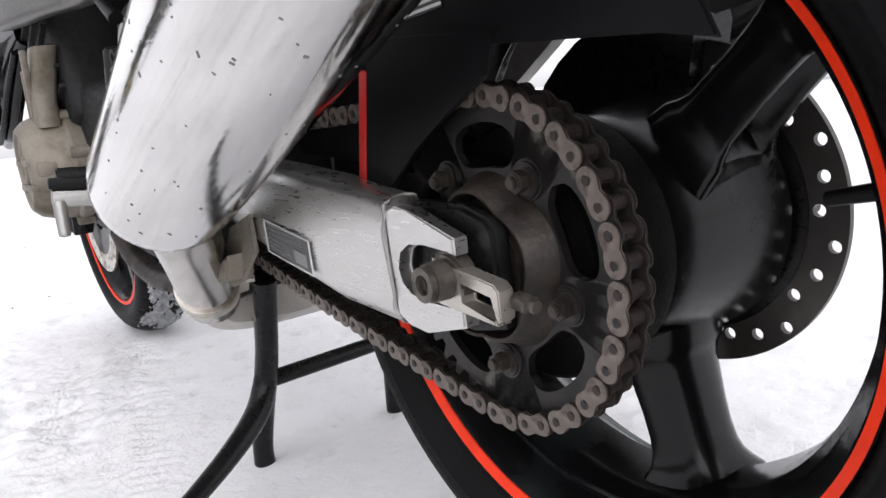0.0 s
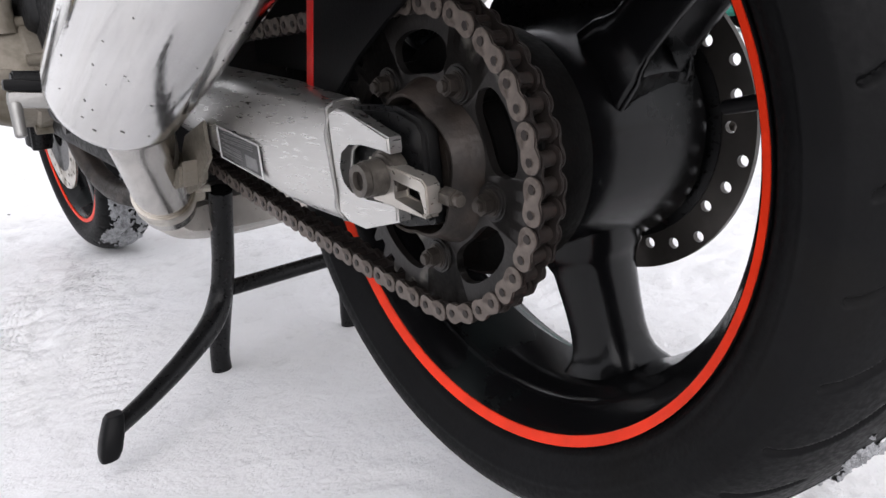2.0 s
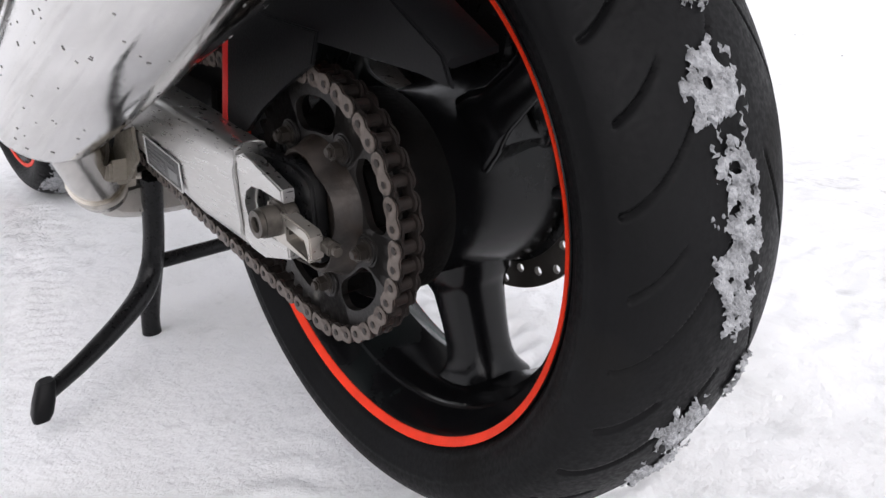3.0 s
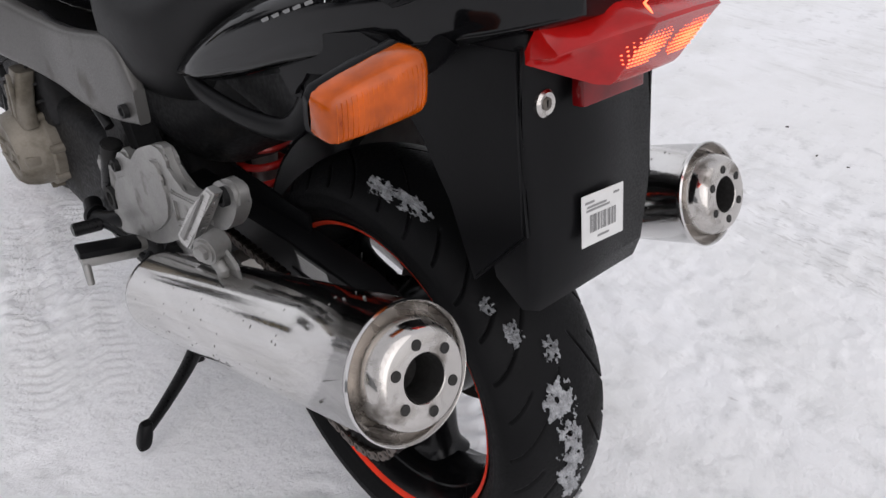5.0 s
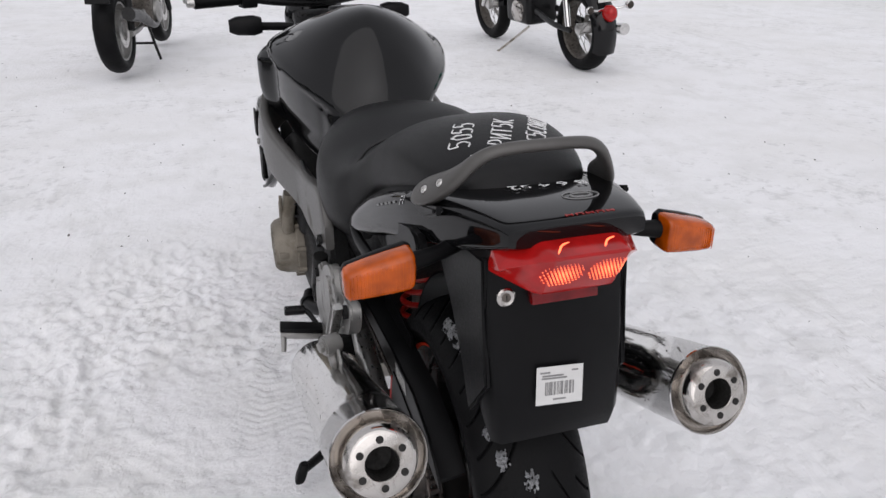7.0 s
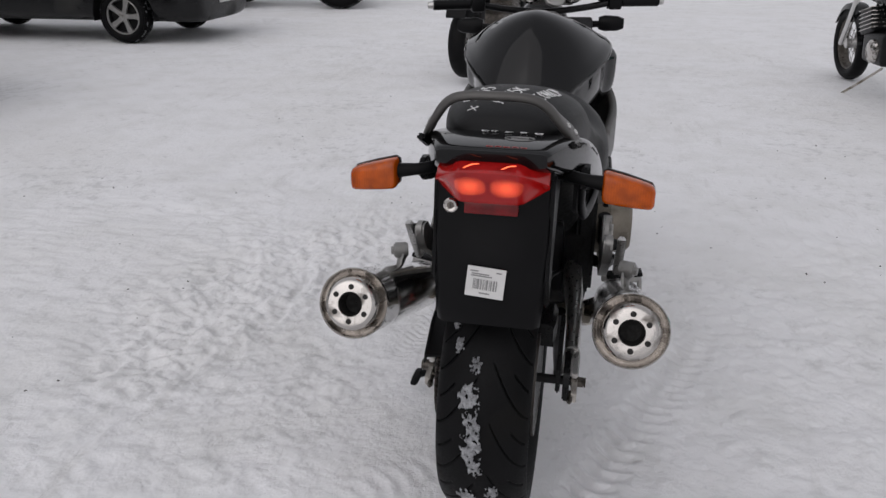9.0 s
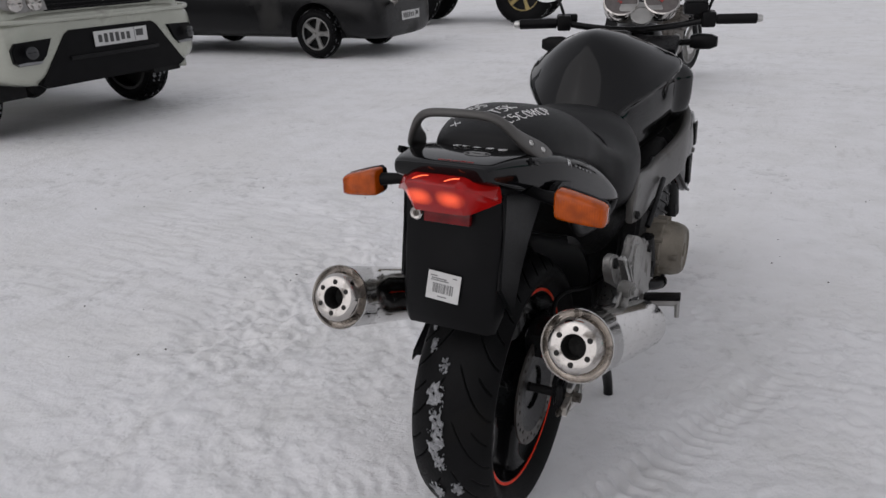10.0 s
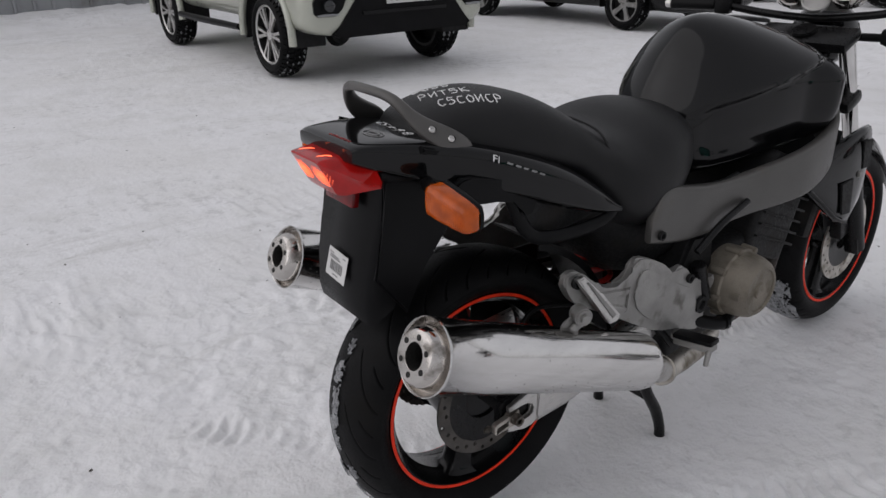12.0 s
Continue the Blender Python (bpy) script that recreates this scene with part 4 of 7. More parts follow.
stand = part("centre_stand", leg_bm(-1), BLACK_METAL, bike, "black tubular centre stand with foot lever")
bm = bm_new()
add_rings(bm, [[(-0.286 - 0.016 * f + w * math.copysign(abs(math.cos(a)) ** 0.6, math.cos(a)), 0.398 - 0.004 * f + 1.1 * w * math.copysign(abs(math.sin(a)) ** 0.6, math.sin(a)), 0.070 - 0.048 * f) for a in np.linspace(0, 2 * math.pi, 20, endpoint=False)]
               for f, w in ((0.0, 0.008), (0.08, 0.0105), (0.5, 0.0125), (0.8, 0.0122), (0.97, 0.0098), (1.0, 0.0075))])
part("foot_pad", bm, BLACK_PLASTIC, stand, "black rubber lever pad")
part("stand_leg", leg_bm(1), BLACK_METAL, stand)
bm = bm_new()
add_cyl(bm, (-0.103, 0.525, 0.130), (0.103, 0.525, 0.130), 0.011, None, 16)
part("stand_crossbar", bm, BLACK_METAL, stand)
# engine
bm = bm_new()
add_box(bm, (0, 0.66, 0.42), (0.36, 0.42, 0.22), (6, 0, 0), 0.03, 3)
engine = part("engine", bm, DARK_VOID, bike, "dark grey four-cylinder engine block")
for piece, c, size, rot, bev in (("cylinder_block", (0, 0.88, 0.58), (0.38, 0.20, 0.26), (-22, 0, 0), 0.02), ("oil_pan", (0, 0.62, 0.32), (0.26, 0.30, 0.08), (0, 0, 0), 0.03),
                                 ("rear_casing", (0, 0.47, 0.50), (0.20, 0.10, 0.30), (0, 0, 0), 0.02)):
    part(piece, add_box(bm_new(), c, size, rot, bev, 3), DARK_VOID, engine)
for k in range(7):
    bm = bm_new()
    add_box(bm, (0, 0.865 + 0.012 * k, 0.50 + 0.028 * k), (0.395, 0.205, 0.006), (-22, 0, 0), 0.002)
    part("cooling_fin", bm, DARK_VOID, engine)


def case_cover(side):
    bm = bm_new()
    m = Matrix.Translation((side * 0.17, 0.845 if side < 0 else 0.64, 0.430 if side < 0 else 0.470)) @ pose(0, 0, 0, 0, 90 * side, 0)
    add_lathe(bm, [(0.080, 0.0), (0.082, 0.040), (0.082, 0.050), (0.077, 0.054), (0.074, 0.080), (0.068, 0.098), (0.058, 0.108), (0.052, 0.108), (0.050, 0.104), (0.020, 0.104), (0.018, 0.108), (0.002, 0.108)], m, 40)
    add_box(bm, m @ Vector((0, 0, 0.085)), (0.030, 0.150, 0.020), bevel=0.006)
    return bm


for s, cover_name, words in ((-1, "generator_cover", "dirt-stained generator cover"), (1, "clutch_cover", "dirt-stained clutch cover")):
    part(cover_name, case_cover(s), DIRTY_CASE, engine, words)
    m = Matrix.Translation((s * 0.17, 0.845 if s < 0 else 0.64, 0.430 if s < 0 else 0.470)) @ pose(0, 0, 0, 0, 90 * s, 0)
    for k in range(8):
        a = radians(45 * k + 12)
        bm = bm_new()
        add_cyl(bm, m @ Vector((0.082 * math.cos(a), 0.082 * math.sin(a), 0.02)), m @ Vector((0.082 * math.cos(a), 0.082 * math.sin(a), 0.056)), 0.009, 0.008, 10, 0.001)
        part("case_bolt", bm, DIRTY_CASE, engine)
bm = bm_new()
add_rings(bm, [[(-x - 0.017 * math.copysign(abs(math.cos(a)) ** 0.5, math.cos(a)), y + 0.028 * w * math.copysign(abs(math.sin(a)) ** 0.5, math.sin(a)), z) for a in np.linspace(0, 2 * math.pi, 20, endpoint=False)]
               for x, y, z, w in ((0.238, 0.832, 0.485, 1.6), (0.238, 0.825, 0.52, 1.3), (0.232, 0.812, 0.555, 1.0), (0.226, 0.800, 0.592, 0.9))])
for y, z, length in ((0.800, 0.545, 0.09), (0.825, 0.530, 0.07)):
    add_box(bm, (-0.253, y, z), (0.008, 0.009, length), (14, 0, 0), 0.002)
for z in (0.405, 0.44):
    add_box(bm, (-0.272, 0.845, z), (0.014, 0.120, 0.010), bevel=0.003)
part("cover_neck", bm, DIRTY_CASE, engine)
for s in (-1, 1):
    bm = bm_new()
    add_tube(bm, [(s * 0.215, 0.63, 0.39), (s * 0.225, 0.585, 0.385), (s * 0.21, 0.53, 0.40), (s * 0.18, 0.47, 0.43)], 0.016, 14, 5)
    add_cyl(bm, (s * 0.226, 0.60, 0.385), (s * 0.224, 0.585, 0.386), 0.0195, None, 20, 0.002)
    part("coolant_hose", bm, BLACK_PLASTIC, engine)
    bm = bm_new()
    add_cyl(bm, (s * 0.20, 0.50, 0.55), (s * 0.205, 0.53, 0.46), 0.017, None, 16, 0.002)
    add_tube(bm, [(s * 0.20, 0.49, 0.58), (s * 0.205, 0.56, 0.63), (s * 0.20, 0.66, 0.66)], 0.008, 10, 5)
    part("master_cylinder", bm, BLACK_METAL, bike)

# grey frame beams, from the steering head down to the pivot
def beam_bm(s):
    bm = bm_new()
    rows = []
    stations = [(1.13, 0.860, 0.735, 0.130, 0.03), (1.06, 0.815, 0.690, 0.205, 0.025), (1.0, 0.782, 0.662, 0.238, 0.022), (0.90, 0.754, 0.630, 0.245, 0.022), (0.80, 0.735, 0.622, 0.234, 0.022),
                (0.70, 0.722, 0.618, 0.217, 0.022), (0.62, 0.716, 0.612, 0.206, 0.022), (0.54, 0.721, 0.607, 0.205, 0.022), (0.46, 0.735, 0.612, 0.205, 0.022), (0.40, 0.745, 0.622, 0.205, 0.022), (0.36, 0.735, 0.632, 0.206, 0.020), (0.335, 0.690, 0.638, 0.207, 0.014)]
    for y, zt, zb, x, w in smooth_path(stations, 4):
        ring = []
        for k in range(20):
            a = 2 * math.pi * k / 20
            c, e = math.cos(a), math.sin(a)
            ring.append((s * (x + 0.6 * w * math.copysign(abs(c) ** 0.45, c) - 0.014), y, (zt + zb) / 2 + (zt - zb) / 2 * math.copysign(abs(e) ** 0.22, e)))
        rows.append(ring)
    return add_rings(bm, rows)


for s in (-1, 1):
    beam = part("frame_beam", beam_bm(s), GREY_FRAME, bike, "satin grey frame beam")
    bm = bm_new()
    add_lathe(bm, [(0.010, s * 0.204), (0.010, s * 0.212), (0.0065, s * 0.212), (0.0055, s * 0.204)], pose(0, 0.362, 0.652, 0, 90, 0), 20)
    part("frame_bolt", bm, DARK_VOID, beam)
    bm = bm_new()
    add_plate(bm, [(0.58, 0.60), (0.50, 0.61), (0.45, 0.50), (0.42, 0.40), (0.48, 0.33), (0.56, 0.34), (0.60, 0.44)], 0.05, side_plane(s * 0.155), 0.01)
    part("pivot_plate", bm, DARK_VOID, bike)
    # footrest hanger
    bm = bm_new()
    hang = [(0.552, 0.512), (0.490, 0.518), (0.470, 0.530), (0.428, 0.570), (0.400, 0.560), (0.385, 0.572), (0.350, 0.600), (0.278, 0.630), (0.266, 0.612), (0.245, 0.590), (0.205, 0.588), (0.160, 0.606), (0.122, 0.640), (0.092, 0.654),
            (0.072, 0.646), (0.078, 0.618), (0.102, 0.586), (0.135, 0.566), (0.235, 0.508), (0.345, 0.444), (0.430, 0.418), (0.500, 0.392), (0.528, 0.398), (0.526, 0.448), (0.545, 0.482)]
    add_plate(bm, [tuple(p) for p in smooth_path(hang + hang[:1], 3)[:-1]], 0.020, side_plane(s * 0.203), 0.005)
    bulge = [(0.470, 0.505), (0.400, 0.540), (0.330, 0.585), (0.290, 0.605), (0.280, 0.580), (0.265, 0.545), (0.300, 0.500), (0.360, 0.460), (0.440, 0.436), (0.490, 0.440)]
    add_plate(bm, [tuple(p) for p in smooth_path(bulge + bulge[:1], 4)[:-1]], 0.010, side_plane(s * 0.213), 0.0045)
    for rib in ([(0.255, 0.572), (0.150, 0.592), (0.148, 0.584), (0.250, 0.560)], [(0.255, 0.530), (0.145, 0.578), (0.142, 0.571), (0.250, 0.520)], [(0.258, 0.574), (0.250, 0.574), (0.246, 0.520), (0.254, 0.518)]):
        add_plate(bm, rib, 0.006, side_plane(s * 0.214), 0.002)
    hanger = part("footrest_hanger", bm, ALU_CAST, bike, "cast aluminium footrest hanger")
    for y, z, r in ((0.505, 0.455, 0.020), (0.452, 0.535, 0.010), (0.098, 0.632, 0.012)):
        bm = bm_new()
        add_lathe(bm, [(r, s * 0.212), (r, s * 0.221), (r * 0.6, s * 0.221), (r * 0.5, s * 0.214)], pose(0, y, z, 0, 90, 0), 18)
        part("hanger_bolt", bm, DARK_VOID, hanger)
    # folded pillion peg
    bm = bm_new()
    add_plate(bm, [(0.078, 0.650), (0.096, 0.652), (0.150, 0.600), (0.206, 0.538), (0.198, 0.526), (0.178, 0.526), (0.125, 0.592)], 0.016, side_plane(s * 0.230), 0.003)
    peg2 = part("pillion_peg", bm, ALU, hanger, "folded bare metal pillion peg")
    bm = bm_new()
    add_plate(bm, [(0.100, 0.640), (0.106, 0.640), (0.190, 0.546), (0.180, 0.540)], 0.004, side_plane(s * 0.239), 0.0015)
    part("peg_rubber", bm, ALU_CAST, peg2)
    # rider's peg, feeler and lever
    bm = bm_new()
    add_box(bm, (s * 0.262, 0.432, 0.402), (0.090, 0.030, 0.016), (0, -s * 8, s * 6), 0.004)
    add_cyl(bm, (s * 0.205, 0.435, 0.400), (s * 0.228, 0.434, 0.402), 0.013, None, 14, 0.002)
    peg = part("footrest", bm, ALU_CAST, hanger, "aluminium footrest with a black rubber top")
    bm = bm_new()
    add_box(bm, (s * 0.262, 0.432, 0.416), (0.092, 0.034, 0.011), (0, -s * 8, s * 6), 0.003)
    part("peg_rubber", bm, BLACK_PLASTIC, peg)
    bm = bm_new()
    add_cyl(bm, (s * 0.302, 0.425, 0.404), (s * 0.305, 0.415, 0.372), 0.0065, 0.0055, 12, 0.001)
    part("peg_feeler", bm, ALU_CAST, peg)
bm = bm_new()
add_tube(bm, [(-0.215, 0.39, 0.405), (-0.240, 0.37, 0.395), (-0.262, 0.345, 0.375)], 0.006, 10, 4)
add_tube(bm, [(-0.225, 0.40, 0.40), (-0.232, 0.345, 0.40), (-0.245, 0.330, 0.385), (-0.282, 0.330, 0.385)], [0.006, 0.006, 0.007, 0.010], 10, 4)
add_cyl(bm, (-0.245, 0.50, 0.420), (-0.290, 0.50, 0.424), 0.011, None, 12, 0.002)
add_tube(bm, [(-0.22, 0.44, 0.40), (-0.235, 0.48, 0.415), (-0.245, 0.50, 0.42)], 0.006, 8, 4)
part("gear_lever", bm, BLACK_METAL, bike, "black gear lever with rubber toe piece")

# rear shock, seen past the wheel
bm = bm_new()
add_cyl(bm, (0, 0.40, 0.36), (0, 0.37, 0.66), 0.022, None, 18)
add_cyl(bm, (-0.07, 0.33, 0.60), (-0.07, 0.33, 0.68), 0.022, None, 18, 0.003)
shock = part("rear_shock", bm, ALU_CAST, bike, "rear shock absorber with red spring")
bm = bm_new()
add_tube(bm, [(0.042 * math.cos(a), 0.395 - 0.03 * (a / (2 * math.pi * 6)) + 0.042 * math.sin(a), 0.42 + 0.20 * a / (2 * math.pi * 6)) for a in np.linspace(0, 2 * math.pi * 6, 72)], 0.0065, 8, 2)
part("spring", bm, SPRING_RED, shock, "red coil spring")
bm = bm_new()
add_plate(bm, [(0.10, 0.40), (0.30, 0.42), (0.30, 0.56), (0.10, 0.56)], 0.004, side_plane(-0.100))
part("splash_flap", bm, BLACK_PLASTIC, bike)
bm = bm_new()
add_box(bm, (-0.1375, 0.1165, 0.437), (0.003, 0.010, 0.088), (16.5, 0, 0), 0.001)
part("flap_edge", bm, SPRING_RED, bike, "red edge of the splash flap")

# subframe filler under the seat
bm = bm_new()
add_rings(bm, body([(0.50, 0.74, 0.66, 0.52, 0.15, 3, 3), (0.36, 0.78, 0.68, 0.52, 0.14, 3, 3), (0.20, 0.82, 0.77, 0.71, 0.12, 3, 3), (0.08, 0.87, 0.83, 0.79, 0.11, 3, 3), (-0.16, 0.90, 0.86, 0.83, 0.095, 3, 3)], 3, 24))
part("subframe", bm, DARK_VOID, bike)

# tank
TANK = [(0.546, 0.83, 0.79, 0.735, 0.05, 1.6, 4.0), (0.566, 0.891, 0.8, 0.722, 0.087, 1.524, 4.0), (0.594, 0.94, 0.812, 0.7, 0.126, 1.524, 4.0), (0.635, 0.996, 0.83, 0.697, 0.153, 1.524, 4.0), (0.69, 1.036, 0.85, 0.7, 0.177, 1.624, 4.0), (0.763, 1.044, 0.868, 0.706, 0.203, 1.724, 4.0), (0.855, 1.028, 0.88, 0.714, 0.227, 1.824, 4.0), (0.947, 1, 0.885, 0.726, 0.239, 1.824, 4.0), (1.02, 0.96, 0.89, 0.742, 0.223, 1.724, 4.0), (1.066, 0.912, 0.89, 0.77, 0.171, 1.524, 4.0), (1.08, 0.879, 0.89, 0.79, 0.111, 1.5, 4.0)]
rows = body(TANK, 8, 96)
shaped = []
for ring in rows:
    out = []
    for x, y, z in ring:
        # knee hollow below a swept crease
        crease = 0.868 + 0.25 * (y - 0.62)
        u = (crease - z) / 0.024
        f = max(0.0, min(1.0, u)) * max(0.0, min(1.0, (1.0 - y) / 0.10)) * max(0.0, min(1.0, (y - 0.54) / 0.10)) * max(0.0, min(1.0, (z - 0.700) / 0.075))
        lip = math.exp(-((z - crease - 0.010) / 0.014) ** 2) * max(0.0, min(1.0, (1.0 - y) / 0.10)) * max(0.0, min(1.0, (y - 0.60) / 0.10))
        out.append((x * (1 - 0.17 * f * f * (3 - 2 * f) + 0.04 * lip) - 0.03, y, z))
    shaped.append(out)
bm = bm_new()
add_rings(bm, shaped)
tank = part("fuel_tank", bm, GLOSS_BLACK, bike, "gloss black fuel tank with knee hollows", 60)
bm = bm_new()
add_lathe(bm, [(0.052, 0.0), (0.050, 0.008), (0.040, 0.011), (0.002, 0.0115)], Matrix.Translation((-0.03, 0.93, 1.012)) @ pose(0, 0, 0, -8, 0, 0), 32)
part("filler_cap", bm, BLACK_METAL, tank)
for s in (-1, 1):
    bm = bm_new()
    add_tube(bm, [(s * 0.186 - 0.02, 0.66, 0.716), (s * 0.188 - 0.018, 0.60, 0.712), (s * 0.186 - 0.014, 0.52, 0.716)], 0.006, 10, 4)
    part("tank_edge_trim", bm, BLACK_PLASTIC, tank)

# seat
SEAT = [(0.600, 0.815, 0.790, 0.775, 0.050, 2, 2), (0.585, 0.838, 0.785, 0.745, 0.090, 2.2, 2.5), (0.55, 0.868, 0.780, 0.700, 0.135, 2.4, 2.5), (0.49, 0.884, 0.775, 0.672, 0.170, 2.5, 2.6), (0.42, 0.880, 0.758, 0.645, 0.196, 2.6, 2.8),
        (0.34, 0.860, 0.756, 0.642, 0.200, 2.6, 2.8), (0.28, 0.862, 0.770, 0.668, 0.190, 2.6, 2.6), (0.23, 0.885, 0.802, 0.730, 0.168, 2.6, 2.6), (0.17, 0.925, 0.845, 0.790, 0.150, 2.6, 2.6), (0.10, 0.957, 0.870, 0.815, 0.142, 2.6, 2.6),
        (0.02, 0.972, 0.888, 0.840, 0.132, 2.6, 2.6), (-0.06, 0.965, 0.900, 0.860, 0.116, 2.6, 2.6), (-0.12, 0.948, 0.905, 0.880, 0.090, 2.5, 2.5), (-0.142, 0.925, 0.905, 0.890, 0.055, 2, 2)]
bm = bm_new()
add_rings(bm, body(SEAT, 7, 64))
seat = part("seat", bm, SEAT_VINYL, bike, "black vinyl stepped seat marked in white", 60)
bm = bm_new()
seam = [(s_ * w, y, z) for s_, y, z, w in ((-1, 0.235, 0.80, 0.163), (-1, 0.242, 0.845, 0.150), (-1, 0.238, 0.880, 0.11), (0, 0.236, 0.891, 0), (1, 0.238, 0.880, 0.11), (1, 0.242, 0.845, 0.150), (1, 0.235, 0.80, 0.163))]
add_tube(bm, seam, 0.0025, 6, 6)
part("seam", bm, SEAT_VINYL, seat)


def on_seat(x, y, lift=0.001):
    """The seat's top at x, y."""
    st = smooth_path(SEAT, 10)
    r = st[np.argmin(np.abs(st[:, 0] - y))]
    zt, zm, w, p = r[1], r[2], r[4], r[5]
    c = min(0.98, abs(x) / w)
    return zm + (zt - zm) * (1 - c ** p) ** (1 / p) + lift


def stroke(pts, r=0.0011):
    """One pen stroke over the seat."""
    q = smooth_path([(*p, 0) for p in pts], 4) if len(pts) > 2 else np.array([(*p, 0) for p in pts])
    bm = bm_new()
    add_tube(bm, [(x, y, on_seat(x, y, 0.0004)) for x, y, _ in q], r, 6, 2)
    return bm


def pen_glyph(text, x0, y0, w, h, gap):
    """Handwritten signs, read along +y with their tops towards -x; (x0, y0) is the first one's foot."""
    shapes = {
        "5": [[(0.9, 1.0), (0.2, 1.0), (0.15, 0.55)], [(0.15, 0.55), (0.6, 0.62), (0.9, 0.35), (0.6, 0.03), (0.05, 0.05)]],
        "0": [[(0.5, 1.0), (0.1, 0.6), (0.3, 0.05), (0.8, 0.1), (0.9, 0.6), (0.5, 1.0)]],
        "x": [[(0.1, 0.75), (0.9, 0.05)], [(0.85, 0.75), (0.1, 0.0)]],
        "a": [[(0.1, 0.0), (0.15, 1.0), (0.75, 0.9), (0.8, 0.5), (0.15, 0.45)]],
        "b": [[(0.1, 1.0), (0.15, 0.0)], [(0.15, 0.1), (0.85, 0.9)], [(0.9, 1.0), (0.85, 0.0)]],
        "c": [[(0.0, 1.0), (1.0, 0.95)], [(0.5, 1.0), (0.5, 0.0)]],
        "d": [[(0.1, 1.0), (0.15, 0.0)], [(0.9, 1.0), (0.2, 0.5), (0.95, 0.0)]],
        "e": [[(0.9, 0.95), (0.3, 0.9), (0.1, 0.4), (0.4, 0.0), (0.9, 0.1)]],
    }
    for k, ch in enumerate(text):
        for line in shapes.get(ch, []):
            pts = []
            for u, v in line:
                run = k * (w + gap) + w * u
                pts.append((x0 + 0.42 * run - 0.88 * h * v, y0 + 0.90 * run + 0.40 * h * v))
            part("chalk_mark", stroke(pts), WHITE_MARK, seat, "white handwritten mark" if ch in "05x" else "unreadable white scrawl")


pen_glyph("5055", -0.060, -0.070, 0.015, 0.030, 0.004)
pen_glyph("x", -0.055, -0.108, 0.015, 0.024, 0)
pen_glyph("abc5d", -0.008, -0.088, 0.015, 0.030, 0.004)
pen_glyph("e5e0bea", 0.046, -0.085, 0.0135, 0.028, 0.0035)

# tail cowl
TAIL = [(0.255, 0.760, 0.728, 0.712, 0.178, 2.4, 2.4), (0.20, 0.800, 0.745, 0.722, 0.180, 3.4, 2.8), (0.12, 0.845, 0.776, 0.748, 0.173, 4.5, 3.2), (0.03, 0.880, 0.810, 0.784, 0.163, 5.5, 3.2), (-0.06, 0.906, 0.840, 0.816, 0.150, 6.5, 3.2),
        (-0.14, 0.922, 0.864, 0.842, 0.133, 7, 3.2), (-0.21, 0.930, 0.886, 0.866, 0.114, 7, 3.4), (-0.265, 0.930, 0.906, 0.890, 0.096, 8, 4), (-0.284, 0.926, 0.912, 0.902, 0.088, 8, 5)]
bm = bm_new()
add_rings(bm, body(TAIL, 7, 72))
tail = part("tail_cowl", bm, GLOSS_BLACK, bike, "gloss black tail cowl", 60)


def on_tail(x, y, lift=0.001):
    st = smooth_path(TAIL, 10)
    r = st[np.argmin(np.abs(st[:, 0] - y))]
    zt, zm, w, p = r[1], r[2], r[4], r[5]
    c = min(0.98, abs(x) / w)
    return zm + (zt - zm) * (1 - c ** p) ** (1 / p) + lift


# oval emblem, red maker's lettering as a bar, white inventory mark, side decal
bm = bm_new()
for rx, ry, thick in ((0.024, 0.014, 0.0010), (0.0135, 0.0075, 0.0014)):
    ring_pts = [(0.037 + rx * math.cos(a), -0.213 + ry * math.sin(a)) for a in np.linspace(0, 2 * math.pi, 24)]
    add_tube(bm, [(x, y, on_tail(x, y, 0.0006)) for x, y in ring_pts], thick, 6, 2)
part("emblem", bm, GREY_INK, tail, "grey oval emblem")
bm = bm_new()
for k in range(5):
    x0 = 0.022 + 0.0135 * (k - 2)
    for dx, dy, wx, wy in ((-0.0040, 0, 0.0022, 0.0052), (0.0040, 0, 0.0022, 0.0052), (0, 0.0016 * (k % 2), 0.0062, 0.0019)):
        add_box(bm, (x0 + dx, -0.267 + dy, on_tail(x0 + dx, -0.267 + dy, 0.0004)), (wx, wy, 0.0008), (0, 0, 0))
part("red_lettering", bm, RED_PAINT, tail, "small red bars in place of lettering", 0)
w = writing("B 6 4 52", 0.027, pose(0.018, -0.159, 0, 0, 0, 176) @ Matrix.Diagonal((1.2, 1, 1, 1)), WHITE_MARK, "chalk_mark", tail, "white handwritten inventory mark")
for v in w.data.vertices:
    v.co.z = on_tail(v.co.x, v.co.y, 0.0025)
def on_flank(s, y, z, lift):
    """The tail cowl's side at y, z."""
    st = smooth_path(TAIL, 10)
    r = st[np.argmin(np.abs(st[:, 0] - y))]
    q = max(0.0, min(0.97, (z - r[2]) / (r[1] - r[2])))
    return (s * (r[4] * (1 - q ** r[5]) ** (1 / r[5]) + lift), y, z)


